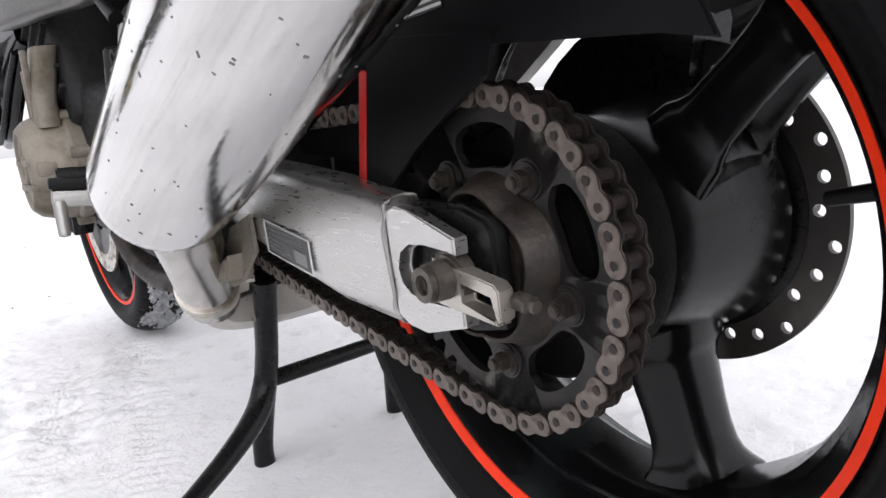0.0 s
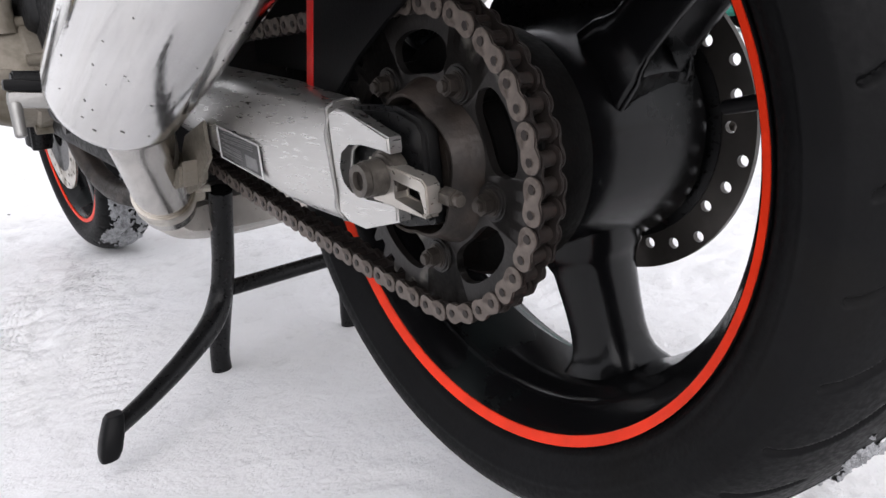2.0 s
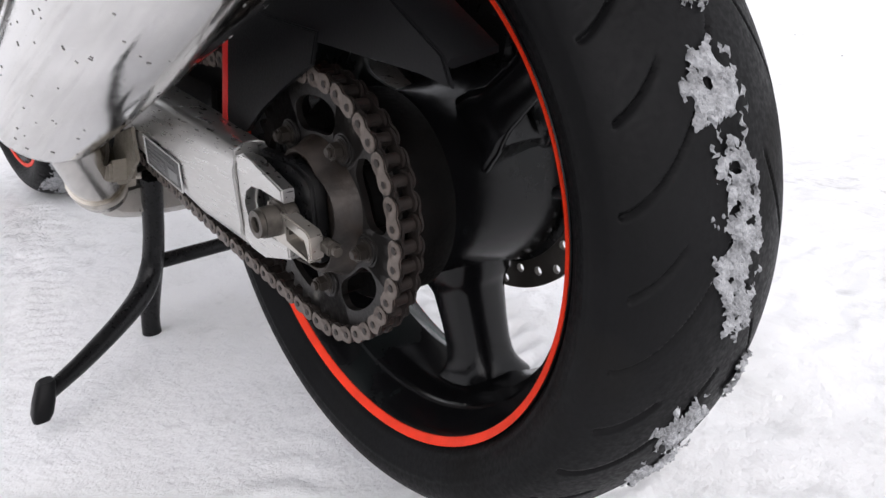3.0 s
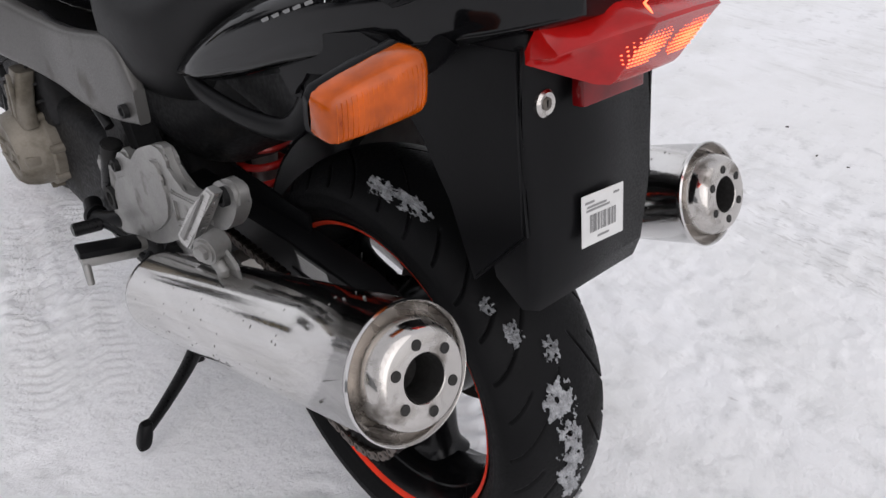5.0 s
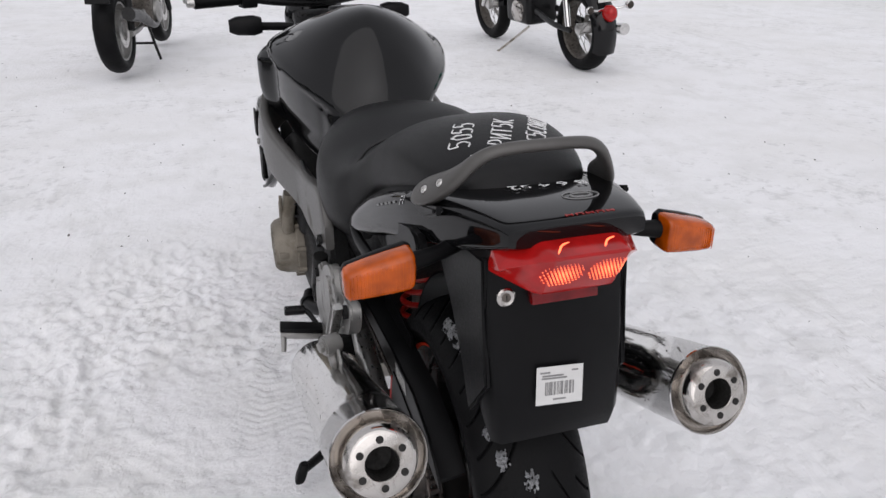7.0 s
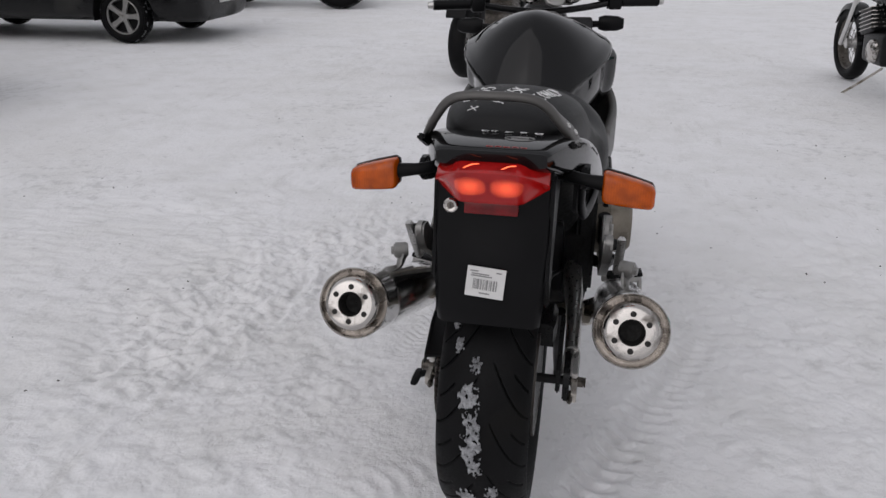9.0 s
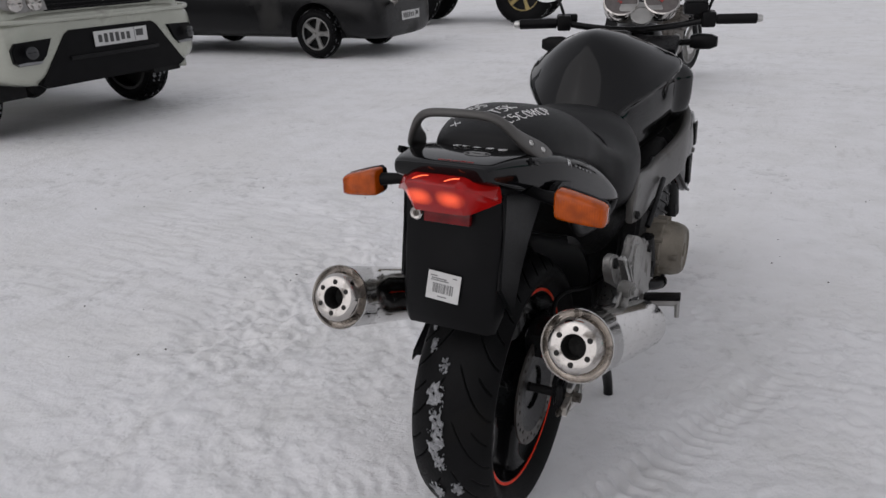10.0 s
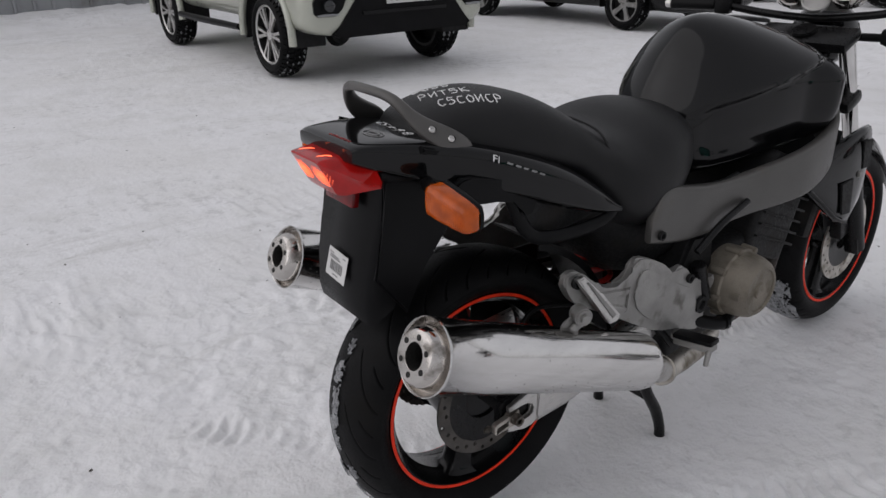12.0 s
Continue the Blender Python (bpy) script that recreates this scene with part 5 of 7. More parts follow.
for s in (-1, 1):
    w = writing("FI", 0.021, pose(0, 0, 0), WHITE_MARK, "side_decal", tail, "small white side decal")
    for v in w.data.vertices:
        y = -0.045 + v.co.x * s
        v.co = on_flank(s, y + 0.25 * v.co.y * s * s, 0.881 + v.co.y * 0.75 - 0.44 * (y + 0.045), 0.0014)
    for k in range(5):
        y = -0.018 + 0.017 * k
        p = on_flank(s, y, 0.881 - 0.44 * (y + 0.045), 0.0003)
        part("decal_bar", add_box(bm_new(), p, (0.0010, 0.014, 0.0035), (-25, 0, 0)), GREY_INK, tail, "grey decal bar", 0)

# lower loops of the tail cowl, round an opening
for s in (-1, 1):
    bm = bm_new()
    add_tube(bm, [(s * 0.172, 0.245, 0.735), (s * 0.168, 0.215, 0.714), (s * 0.160, 0.145, 0.705), (s * 0.151, 0.085, 0.706), (s * 0.145, 0.050, 0.716), (s * 0.141, 0.022, 0.750), (s * 0.140, 0.004, 0.795), (s * 0.138, -0.010, 0.84)],
             [0.009, 0.014, 0.014, 0.014, 0.014, 0.014, 0.016, 0.020], 16, 6, flat=0.55)
    part("cowl_loop", bm, BLACK_PLASTIC, tail)
    bm = bm_new()
    add_plate(bm, [(0.10, 0.80), (0.010, 0.835), (0.008, 0.80), (0.030, 0.735), (0.06, 0.708), (0.14, 0.70), (0.225, 0.712), (0.235, 0.765), (0.17, 0.78)], 0.008, side_plane(s * 0.128), 0.003)
    part("inner_panel", bm, DARK_VOID, tail)
    bm = bm_new()
    add_plate(bm, [tuple(p) for p in smooth_path([(0.05, 0.775), (0.045, 0.808), (0.02, 0.826), (-0.03, 0.842), (-0.12, 0.862), (-0.13, 0.825), (-0.07, 0.808), (0.0, 0.800), (0.02, 0.76), (0.05, 0.775)], 3)[:-1]], 0.016, side_plane(s * 0.146), 0.005)
    part("indicator_mount", bm, BLACK_PLASTIC, tail)

# grab rail
RAIL = [(0.1345, -0.079, 0.9015, 0.004, 0.0035), (0.1335, -0.084, 0.9035, 0.0105, 0.0050), (0.1310, -0.096, 0.9090, 0.0165, 0.0060), (0.1260, -0.115, 0.9180, 0.0205, 0.0065), (0.1180, -0.137, 0.9300, 0.0200, 0.0070),
        (0.1080, -0.157, 0.9450, 0.0165, 0.0075), (0.0970, -0.172, 0.9610, 0.0128, 0.0080), (0.0850, -0.182, 0.9760, 0.0104, 0.0080), (0.0680, -0.190, 0.9880, 0.0092, 0.0078), (0.0430, -0.195, 0.9935, 0.0088, 0.0076), (0.0, -0.197, 0.9950, 0.0088, 0.0076)]
RAIL_OUT = Vector((0.80, -0.15, 0.58)).normalized()


def rail_bm():
    """A flat leaf at each end that rises into a round bow across the tail."""
    st = smooth_path(RAIL + [(-x, y, z, b, t) for x, y, z, b, t in RAIL[-2::-1]], 6)
    rings = []
    for i in range(len(st)):
        d = Vector(st[min(i + 1, len(st) - 1)][:3] - st[max(i - 1, 0)][:3]).normalized()
        out = Vector((max(-1.0, min(1.0, st[i][0] / 0.09)) * RAIL_OUT.x, RAIL_OUT.y, RAIL_OUT.z))
        broad = out.cross(d).normalized()
        thin = d.cross(broad).normalized()
        round_off = max(0.0, min(1.0, (st[i][2] - 0.935) / 0.03))
        ring = []
        for k in range(24):
            a = 2 * math.pi * k / 24
            c, e = math.cos(a), math.sin(a)
            ring.append(Vector(st[i][:3]) + broad * (st[i][3] * math.copysign(abs(c) ** (0.7 + 0.3 * round_off), c)) + thin * (st[i][4] * math.copysign(abs(e) ** (0.45 + 0.5 * round_off), e)))
        rings.append(ring)
    return add_rings(bm_new(), rings)


grab = part("grab_rail", rail_bm(), GREY_RAIL, bike, "grey cast grab rail behind the pillion seat", 50)
for s in (-1, 1):
    for x, y, z in ((0.1255, -0.117, 0.9190), (0.1140, -0.147, 0.9370)):
        n = Vector((s * RAIL_OUT.x, RAIL_OUT.y, RAIL_OUT.z))
        at = Matrix.Translation(Vector((s * x, y, z)) + n * 0.0064) @ frame_to(n)
        bm = bm_new()
        add_lathe(bm, [(0.0100, -0.004), (0.0098, 0.0008), (0.0082, 0.0010), (0.0074, -0.0012), (0.0072, -0.004)], at @ Matrix.Diagonal((1, 0.75, 1, 1)), 24, closed=True)
        part("bolt_recess", bm, GREY_RAIL, grab)
        bm = bm_new()
        add_lathe(bm, [(0.0056, -0.003), (0.0056, 0.0012), (0.0046, 0.0022), (0.0028, 0.0022), (0.0024, 0.0006)], at, 18)
        part("rail_bolt", bm, ALU, grab, "bright steel bolt")
    bm = bm_new()
    add_plate(bm, [(-0.085, 0.892), (-0.105, 0.897), (-0.178, 0.922), (-0.180, 0.910), (-0.125, 0.885)], 0.014, side_plane(s * 0.130), 0.004)
    part("rail_seat", bm, BLACK_PLASTIC, grab)
for ob in [grab] + list(grab.children):
    for v in ob.data.vertices:
        v.co.x -= 0.008

# tail lamp
def lamp_edge(x):
    """Rear ridge of the lamp at x: y, z."""
    a = abs(x) / 0.092
    tip = max(0.0, (a - 0.50) / 0.50)
    return -0.325 + 0.004 * a * a + 0.052 * tip ** 1.1, 0.9040 - 0.004 * a * a - 0.027 * tip ** 1.2


bm = bm_new()
rings = []
for x in np.linspace(-0.092, 0.092, 57):
    yb, zr = lamp_edge(x)
    tip = max(0.0, (abs(x) / 0.092 - 0.6) / 0.4)
    zt, zb = 0.912 - 0.022 * tip, 0.843 + 0.012 * tip
    rings.append([(x, -0.245, zt), (x, yb + 0.020 - 0.008 * tip, 0.3 * zt + 0.7 * zr + 0.001), (x, yb + 0.003, zr + 0.0012), (x, yb, zr - 0.0012), (x, yb + 0.002, zr - 0.004), (x, yb + 0.015, zr * 0.55 + zb * 0.45),
                  (x, yb + 0.028, zb + 0.006), (x, yb + 0.033, zb), (x, -0.230, zb)])
add_rings(bm, rings)
lamp = part("tail_lamp", bm, RED_LENS, bike, "lit red tail lamp", 30)
for s in (-1, 1):
    bm = bm_new()
    for r in range(9):
        for c in range(13):
            dx, dz = (c - 6) * 0.0044 + (r % 2) * 0.0022, (r - 4) * 0.0040
            far = math.hypot(dx / 0.024, dz / 0.019)
            if far > 1.05:
                continue
            x, z = s * 0.029 + dx, 0.876 + dz
            yb, zr = lamp_edge(x)
            f = (zr - z) / (zr - 0.843)
            size = 0.0024 * (1 - 0.62 * far)
            add_box(bm, (x, yb + 0.002 + 0.029 * f - 0.0006, z), (size, 0.002, size), (-25, 45, 0), 0.0002, 1)
    part("bulb_prism", bm, RED_GLOW, lamp, "glowing bulb behind prisms")
    bm = bm_new()
    add_tube(bm, [(s * 0.029 - 0.010, -0.314, 0.9047), (s * 0.029 - 0.006, -0.308, 0.9060), (s * 0.029 + 0.002, -0.298, 0.9074), (s * 0.029 + 0.012, -0.294, 0.9080)], [0.0009, 0.0016, 0.0015, 0.0008], 6, 5)
    part("filament_glow", bm, RED_GLOW, lamp)
bm = bm_new()
add_box(bm, (0, -0.258, 0.828), (0.090, 0.014, 0.030), (-10, 0, 0), 0.003)
part("reflector", bm, RED_DEEP, bike, "small red reflector below the lamp")

# undertail and number board
def undertail():
    bm = bm_new()
    rows = []
    for z, y, w, d in ((0.905, -0.235, 0.092, 0.20), (0.86, -0.240, 0.100, 0.20), (0.81, -0.243, 0.101, 0.185), (0.76, -0.258, 0.098, 0.15), (0.70, -0.270, 0.095, 0.10), (0.635, -0.2755, 0.0925, 0.06), (0.612, -0.272, 0.090, 0.05)):
        rows.append([(-w, y + d, z + 0.02), (-w, y + 0.012, z), (-w + 0.012, y, z), (w - 0.012, y, z), (w, y + 0.012, z), (w, y + d, z + 0.02), (w - 0.006, y + d, z + 0.02), (w - 0.010, y + 0.016, z), (-w + 0.010, y + 0.016, z), (-w + 0.006, y + d, z + 0.02)])
    add_rings(bm, rows)
    return bm


ut = part("undertail", undertail(), BLACK_PLASTIC, bike, "black plastic undertail and number board", 50)
for s in (-1, 1):
    bm = bm_new()
    add_plate(bm, [(-0.05, 0.845), (-0.235, 0.87), (-0.238, 0.80), (-0.262, 0.70), (-0.20, 0.62), (-0.165, 0.70), (-0.12, 0.755), (-0.06, 0.80)], 0.010, side_plane(s * 0.096), 0.003)
    part("side_web", bm, BLACK_PLASTIC, ut)
bm = bm_new()
add_lathe(bm, [(0.0125, 0.0), (0.0125, 0.006), (0.010, 0.008), (0.006, 0.007), (0.002, 0.0065)], Matrix.Translation((-0.071, -0.240, 0.818)) @ frame_to((0, -1, 0.15)), 24)
lock = part("seat_lock", bm, CHROME_CAP, bike, "chromed seat lock")
bm = bm_new()
add_lathe(bm, [(0.0060, 0.0066), (0.0058, 0.0078), (0.0012, 0.0078)], Matrix.Translation((-0.071, -0.240, 0.818)) @ frame_to((0, -1, 0.15)), 18)
part("lock_core", bm, NUT_STEEL, lock)
# raised dark bar painted in for the shaded key slot
bm = bm_new()
add_box(bm, (-0.071, -0.2480, 0.8192), (0.0012, 0.0010, 0.0070))
part("keyhole", bm, SOOT_AND_HOLE_SHADE, lock)
# paper label with a bar code
LM = Matrix.Translation((-0.004, -0.2775, 0.6965)) @ pose(0, 0, 0, 77, 0, 0) @ pose(0, 0, 0, 0, 0, -4)
bm = bm_new()
add_box(bm, (0, 0, 0), (0.066, 0.052, 0.0008), bevel=0.0003, seg=1)
bmesh.ops.transform(bm, matrix=LM, verts=bm.verts)
plabel = part("paper_label", bm, WHITE_LABEL, bike, "white paper label with a bar code", 0)
bm = bm_new()
random.seed(7)
x = -0.020
while x < 0.020:
    w = random.choice((0.0008, 0.0014, 0.0022))
    add_box(bm, (x, -0.004, 0.0007), (w, 0.018, 0.0004))
    x += w + random.choice((0.0009, 0.0015))
for px, py, w in ((-0.021, 0.018, 0.014), (0.021, 0.019, 0.009), (-0.008, 0.010, 0.036), (-0.010, 0.0135, 0.030), (0.0, -0.019, 0.018)):
    add_box(bm, (px, py, 0.0007), (w, 0.0022, 0.0004))
bmesh.ops.transform(bm, matrix=LM, verts=bm.verts)
part("label_print", bm, GREY_INK, plabel, "", 0)

# indicators
def rear_indicator(s):
    def section(f, back, w, hgt, n=28, p=0.55):
        x, z = s * (0.176 + 0.086 * f), 0.853 - 0.018 * f
        return [(x, back + w * math.copysign(abs(math.cos(a)) ** p, math.cos(a)), z + hgt * math.copysign(abs(math.sin(a)) ** p, math.sin(a))) for a in np.linspace(0, 2 * math.pi, n, endpoint=False)]

    bm = bm_new()
    add_rings(bm, [section(f, -0.192 + 0.010 * f, w, h) for f, w, h in ((0.0, 0.017, 0.021), (0.025, 0.0205, 0.0248), (0.08, 0.0222, 0.0265), (0.35, 0.0218, 0.0255), (0.70, 0.0202, 0.0230), (0.90, 0.0185, 0.0208), (0.965, 0.0165, 0.0185), (1.0, 0.0125, 0.0140))])
    ind = part("rear_indicator", bm, AMBER, bike, "amber rear indicator lens", 50)
    bm = bm_new()
    for k in range(18):
        f = 0.09 + 0.050 * k
        w, hgt = 0.0224 - 0.0036 * f, 0.0260 - 0.0054 * f
        x, z, y = s * (0.176 + 0.086 * f), 0.853 - 0.018 * f, -0.192 + 0.010 * f
        add_tube(bm, [(x, y - w * c, z + hgt * e) for c, e in ((0.93, 0.74), (0.985, 0.55), (0.995, 0.0), (0.985, -0.55), (0.93, -0.74))], 0.0006, 6, 2, up=(1, 0, 0))
    part("lens_ribs", bm, AMBER_RIB, ind)
    bm = bm_new()
    add_cyl(bm, (s * 0.252, -0.1990, 0.836), (s * 0.252, -0.2015, 0.836), 0.0028, None, 10)
    part("lens_band", bm, AMBER_DEEP, ind)
    bm = bm_new()
    add_rings(bm, [section(f, -0.176 + 0.008 * f, w, h) for f, w, h in ((-0.01, 0.008, 0.022), (0.08, 0.010, 0.0276), (0.5, 0.010, 0.0254), (0.94, 0.008, 0.0208), (1.0, 0.005, 0.0145))])
    part("indicator_shell", bm, BLACK_PLASTIC, ind)
    bm = bm_new()
    add_tube(bm, [(s * 0.095, -0.15, 0.862), (s * 0.135, -0.175, 0.858), (s * 0.178, -0.186, 0.855)], [0.014, 0.0105, 0.013], 16, 4)
    part("indicator_stalk", bm, BLACK_PLASTIC, ind)


rear_indicator(-1)
rear_indicator(1)

# radiator and side scoops
bm = bm_new()
add_box(bm, (0, 1.135, 0.58), (0.34, 0.035, 0.30), (-18, 0, 0), 0.006)
rad = part("radiator", bm, DARK_VOID, bike, "black radiator behind the front wheel")
for s in (-1, 1):
    bm = bm_new()
    rows = []
    for y, x, zt, zb in ((0.96, 0.205, 0.660, 0.615), (1.02, 0.215, 0.680, 0.575), (1.08, 0.224, 0.705, 0.530), (1.14, 0.230, 0.725, 0.485), (1.20, 0.232, 0.735, 0.465), (1.25, 0.226, 0.735, 0.500), (1.285, 0.212, 0.715, 0.600)):
        ring = []
        for k in range(24):
            a = 2 * math.pi * k / 24
            c, e = math.cos(a), math.sin(a)
            ring.append((s * (x - 0.020 + 0.020 * math.copysign(abs(c) ** 0.7, c)), y - 0.0 * e, (zt + zb) / 2 + (zt - zb) / 2 * math.copysign(abs(e) ** 0.7, e)))
        rows.append(ring)
    add_rings(bm, rows)
    scoop = part("side_scoop", bm, GLOSS_BLACK, bike, "gloss black radiator side scoop", 50)
    bm = bm_new()
    add_tube(bm, [(s * 0.207, 0.98, 0.608), (s * 0.218, 1.05, 0.556), (s * 0.226, 1.12, 0.504), (s * 0.229, 1.18, 0.478)], 0.005, 10, 5)
    part("scoop_trim", bm, BLACK_METAL, scoop)
    bm = bm_new()
    add_cyl(bm, (s * 0.212, 1.193, 0.614), (s * 0.236, 1.195, 0.614), 0.009, None, 14, 0.002)
    part("scoop_bolt", bm, ALU_CAST, scoop)
    # dark plates on the skin stand for shade inside the scoop's openings
    for quad in ([(1.10, 0.605), (1.165, 0.610), (1.185, 0.505), (1.135, 0.510)], [(1.185, 0.705), (1.235, 0.705), (1.248, 0.625), (1.205, 0.625)]):
        bm = bm_new()
        add_plate(bm, quad, 0.006, side_plane(s * 0.231), 0.002)
        part("scoop_grille", bm, DARK_VOID, scoop)
    # small reflectors of the front indicators on black stalks
    y0, x1 = (1.12, 0.318) if s < 0 else (1.30, 0.222)
    bm = bm_new()
    add_tube(bm, [(s * (x1 - 0.17), y0 + 0.02, 0.945), (s * (x1 - 0.08), y0 + 0.0, 0.952)], 0.011, 12, 4)
    rows = []
    for f, w, hgt in ((0.0, 0.018, 0.020), (0.25, 0.024, 0.026), (0.75, 0.022, 0.024), (1.0, 0.012, 0.016)):
        rows.append([(s * (x1 - 0.085 + 0.085 * f), y0 + w * math.copysign(abs(math.cos(a)) ** 0.7, math.cos(a)), 0.955 + hgt * math.copysign(abs(math.sin(a)) ** 0.6, math.sin(a))) for a in np.linspace(0, 2 * math.pi, 18, endpoint=False)])
    add_rings(bm, rows)
    part("front_indicator", bm, BLACK_PLASTIC, bike, "black back of a front indicator")

# front end, steered to the left
STEER = radians(2)
head = Vector((-0.01, 1.19, 0.92))
rake = Vector((0, -math.sin(radians(25)), math.cos(radians(25))))
turn = Matrix.Translation(head) @ Matrix.Rotation(STEER, 4, rake) @ Matrix.Translation(-head)
front_axle = Vector((-0.012, 1.514, 0.300))
front_wheel = cast_wheel("front_wheel", 0.2235, 0.052, 0.012, 0.200, 0.045, 0.05, 3, 0.022, 20, WHEEL_BLACK, bike, "gloss black three-spoke front wheel", turn @ Matrix.Translation(front_axle))
place("tyre", tyre_mesh("front_tyre", 0.300, 0.2225, 0.122, 0.050, around=480, across=32), RUBBER, front_wheel, "black road tyre caked with snow", 50)
for s in (-1, 1):
    bm = bm_new()
    add_lathe(bm, [(0.2245, s * 0.0505), (0.2245, s * 0.0535), (0.2160, s * 0.0535), (0.2160, s * 0.0505)], pose(0, 0, 0, 0, 90, 0), 120, closed=True)
    part("rim_stripe", bm, STRIPE, front_wheel, "orange-red rim stripe")
    part("brake_disc", drilled_disc(0.098, 0.140, 0.005, 30, 0.005), STEEL_WORN, front_wheel, "drilled steel brake disc", m=pose(s * 0.064, 0, 0))
    bm = bm_new()
    add_lathe(bm, [(0.04, s * 0.056), (0.101, s * 0.060), (0.101, s * 0.066), (0.04, s * 0.062)], pose(0, 0, 0, 0, 90, 0), 40, closed=True)
    part("disc_carrier", bm, BLACK_METAL, front_wheel)
steer = part("steering_stem", add_cyl(bm_new(), head - rake * 0.18, head + rake * 0.06, 0.032, None, 20, 0.003), BLACK_METAL, bike, m=turn)
for s in (-1, 1):
    low = front_axle + Vector((s * 0.102, -0.01, 0.0))
    top = low + rake * 0.74
    bm = bm_new()
    add_cyl(bm, low - rake * 0.03, low + rake * 0.34, 0.029, None, 20, 0.004)
    add_box(bm, low + rake * 0.0, (0.045, 0.05, 0.07), (25, 0, 0), 0.008)
    part("fork_slider", bm, BLACK_METAL, steer)
    part("fork_tube", add_cyl(bm_new(), low + rake * 0.30, top, 0.0215, None, 20, 0.002), CHROME, steer, "bright steel fork tube")
    bm = bm_new()
    add_box(bm, low + Vector((-s * 0.030, -0.085, 0.09)), (0.06, 0.065, 0.115), (20, 0, 0), 0.012)
    part("brake_caliper", bm, BLACK_METAL, steer)
bm = bm_new()
add_box(bm, head + rake * 0.035, (0.26, 0.09, 0.030), (25, 0, 0), 0.012)
add_box(bm, head - rake * 0.15, (0.26, 0.08, 0.035), (25, 0, 0), 0.012)
part("fork_yoke", bm, BLACK_METAL, steer)
bm = bm_new()
rows = []
for k in range(16):
    a = radians(20 + 130 * k / 15)
    r = 0.325
    rows.append([front_axle + Vector((x, (r + dr) * math.cos(a), (r + dr) * math.sin(a))) for x, dr in ((-0.066, -0.035), (-0.04, 0), (0, 0.008), (0.04, 0), (0.066, -0.035), (0.063, -0.039), (0.038, -0.005), (0, 0.003), (-0.038, -0.005), (-0.063, -0.039))])
add_rings(bm, rows)
part("front_mudguard", bm, GLOSS_BLACK, steer, "gloss black front mudguard", 50)

# handlebar with levers and gauges, in the turned position
BL, BR = Vector((-0.400, 1.110, 1.018)), Vector((0.330, 1.350, 1.026))
mid = (BL + BR) / 2
along = (BR - BL).normalized()
fwd = Vector((-along.y, along.x, 0))
bm = bm_new()
add_tube(bm, [BL, BL.lerp(BR, 0.17) + fwd * 0.012, BL.lerp(BR, 0.33) + fwd * 0.03 + Vector((0, 0, -0.02)), mid + fwd * 0.03 + Vector((0, 0, -0.03)), BL.lerp(BR, 0.67) + fwd * 0.03 + Vector((0, 0, -0.02)), BL.lerp(BR, 0.83) + fwd * 0.012, BR], 0.011, 14, 6)
bar = part("handlebar", bm, BLACK_METAL, bike, "black handlebar turned to one side")
for end, s in ((BL, -1), (BR, 1)):
    d = along * s
    bm = bm_new()
    add_cyl(bm, end, end - d * 0.125 + fwd * 0.008, 0.0165, None, 20, 0.002)
    part("grip", bm, BLACK_PLASTIC, bar, "black rubber grip")
    bm = bm_new()
    add_cyl(bm, end + d * 0.018, end, 0.0105, 0.013, 14, 0.002)
    part("bar_end", bm, ALU, bar)
    bm = bm_new()
    q = end - d * 0.15 + fwd * 0.01
    add_box(bm, q, (0.045, 0.04, 0.05), (0, 0, math.degrees(math.atan2(along.y, along.x))), 0.008)
    add_box(bm, q + fwd * 0.03 - d * 0.01 + Vector((0, 0, 0.012)), (0.07, 0.035, 0.03), (0, 0, math.degrees(math.atan2(along.y, along.x))), 0.008)
    part("switch_box", bm, BLACK_PLASTIC, bar)
    bm = bm_new()
    add_tube(bm, [q + fwd * 0.035, q + d * 0.05 + fwd * 0.055, q + d * 0.16 + fwd * 0.035], [0.007, 0.0065, 0.006], 10, 4)
    part("lever", bm, ALU, bar, "bare metal lever")
    bm = bm_new()
    stem = q + fwd * 0.03 + Vector((0, 0, 0.02))
    head_m = stem + d * 0.06 + Vector((0, 0, 0.085)) + fwd * 0.02
    add_tube(bm, [stem, stem + Vector((0, 0, 0.05)) + d * 0.02, head_m + fwd * 0.01], 0.005, 8, 4)
    part("mirror_stem", bm, BLACK_METAL, bar)
    bm = bm_new()
    mm = Matrix.Translation(head_m) @ frame_to(-fwd + Vector((0, 0, 0.1))) @ Matrix.Diagonal((1.35, 1, 1, 1))
    add_lathe(bm, [(0.004, -0.03), (0.03, -0.024), (0.042, -0.010), (0.044, 0.0), (0.041, 0.003)], mm, 28)
    part("mirror_shell", bm, BLACK_PLASTIC, bar)
    bm = bm_new()
    add_lathe(bm, [(0.0405, 0.0032), (0.0400, 0.0045), (0.001, 0.0046)], mm, 28)
    part("mirror_face", bm, MIRROR_GLASS, bar, "round mirror glass")
gc = Vector((-0.024, 1.245, 1.078))
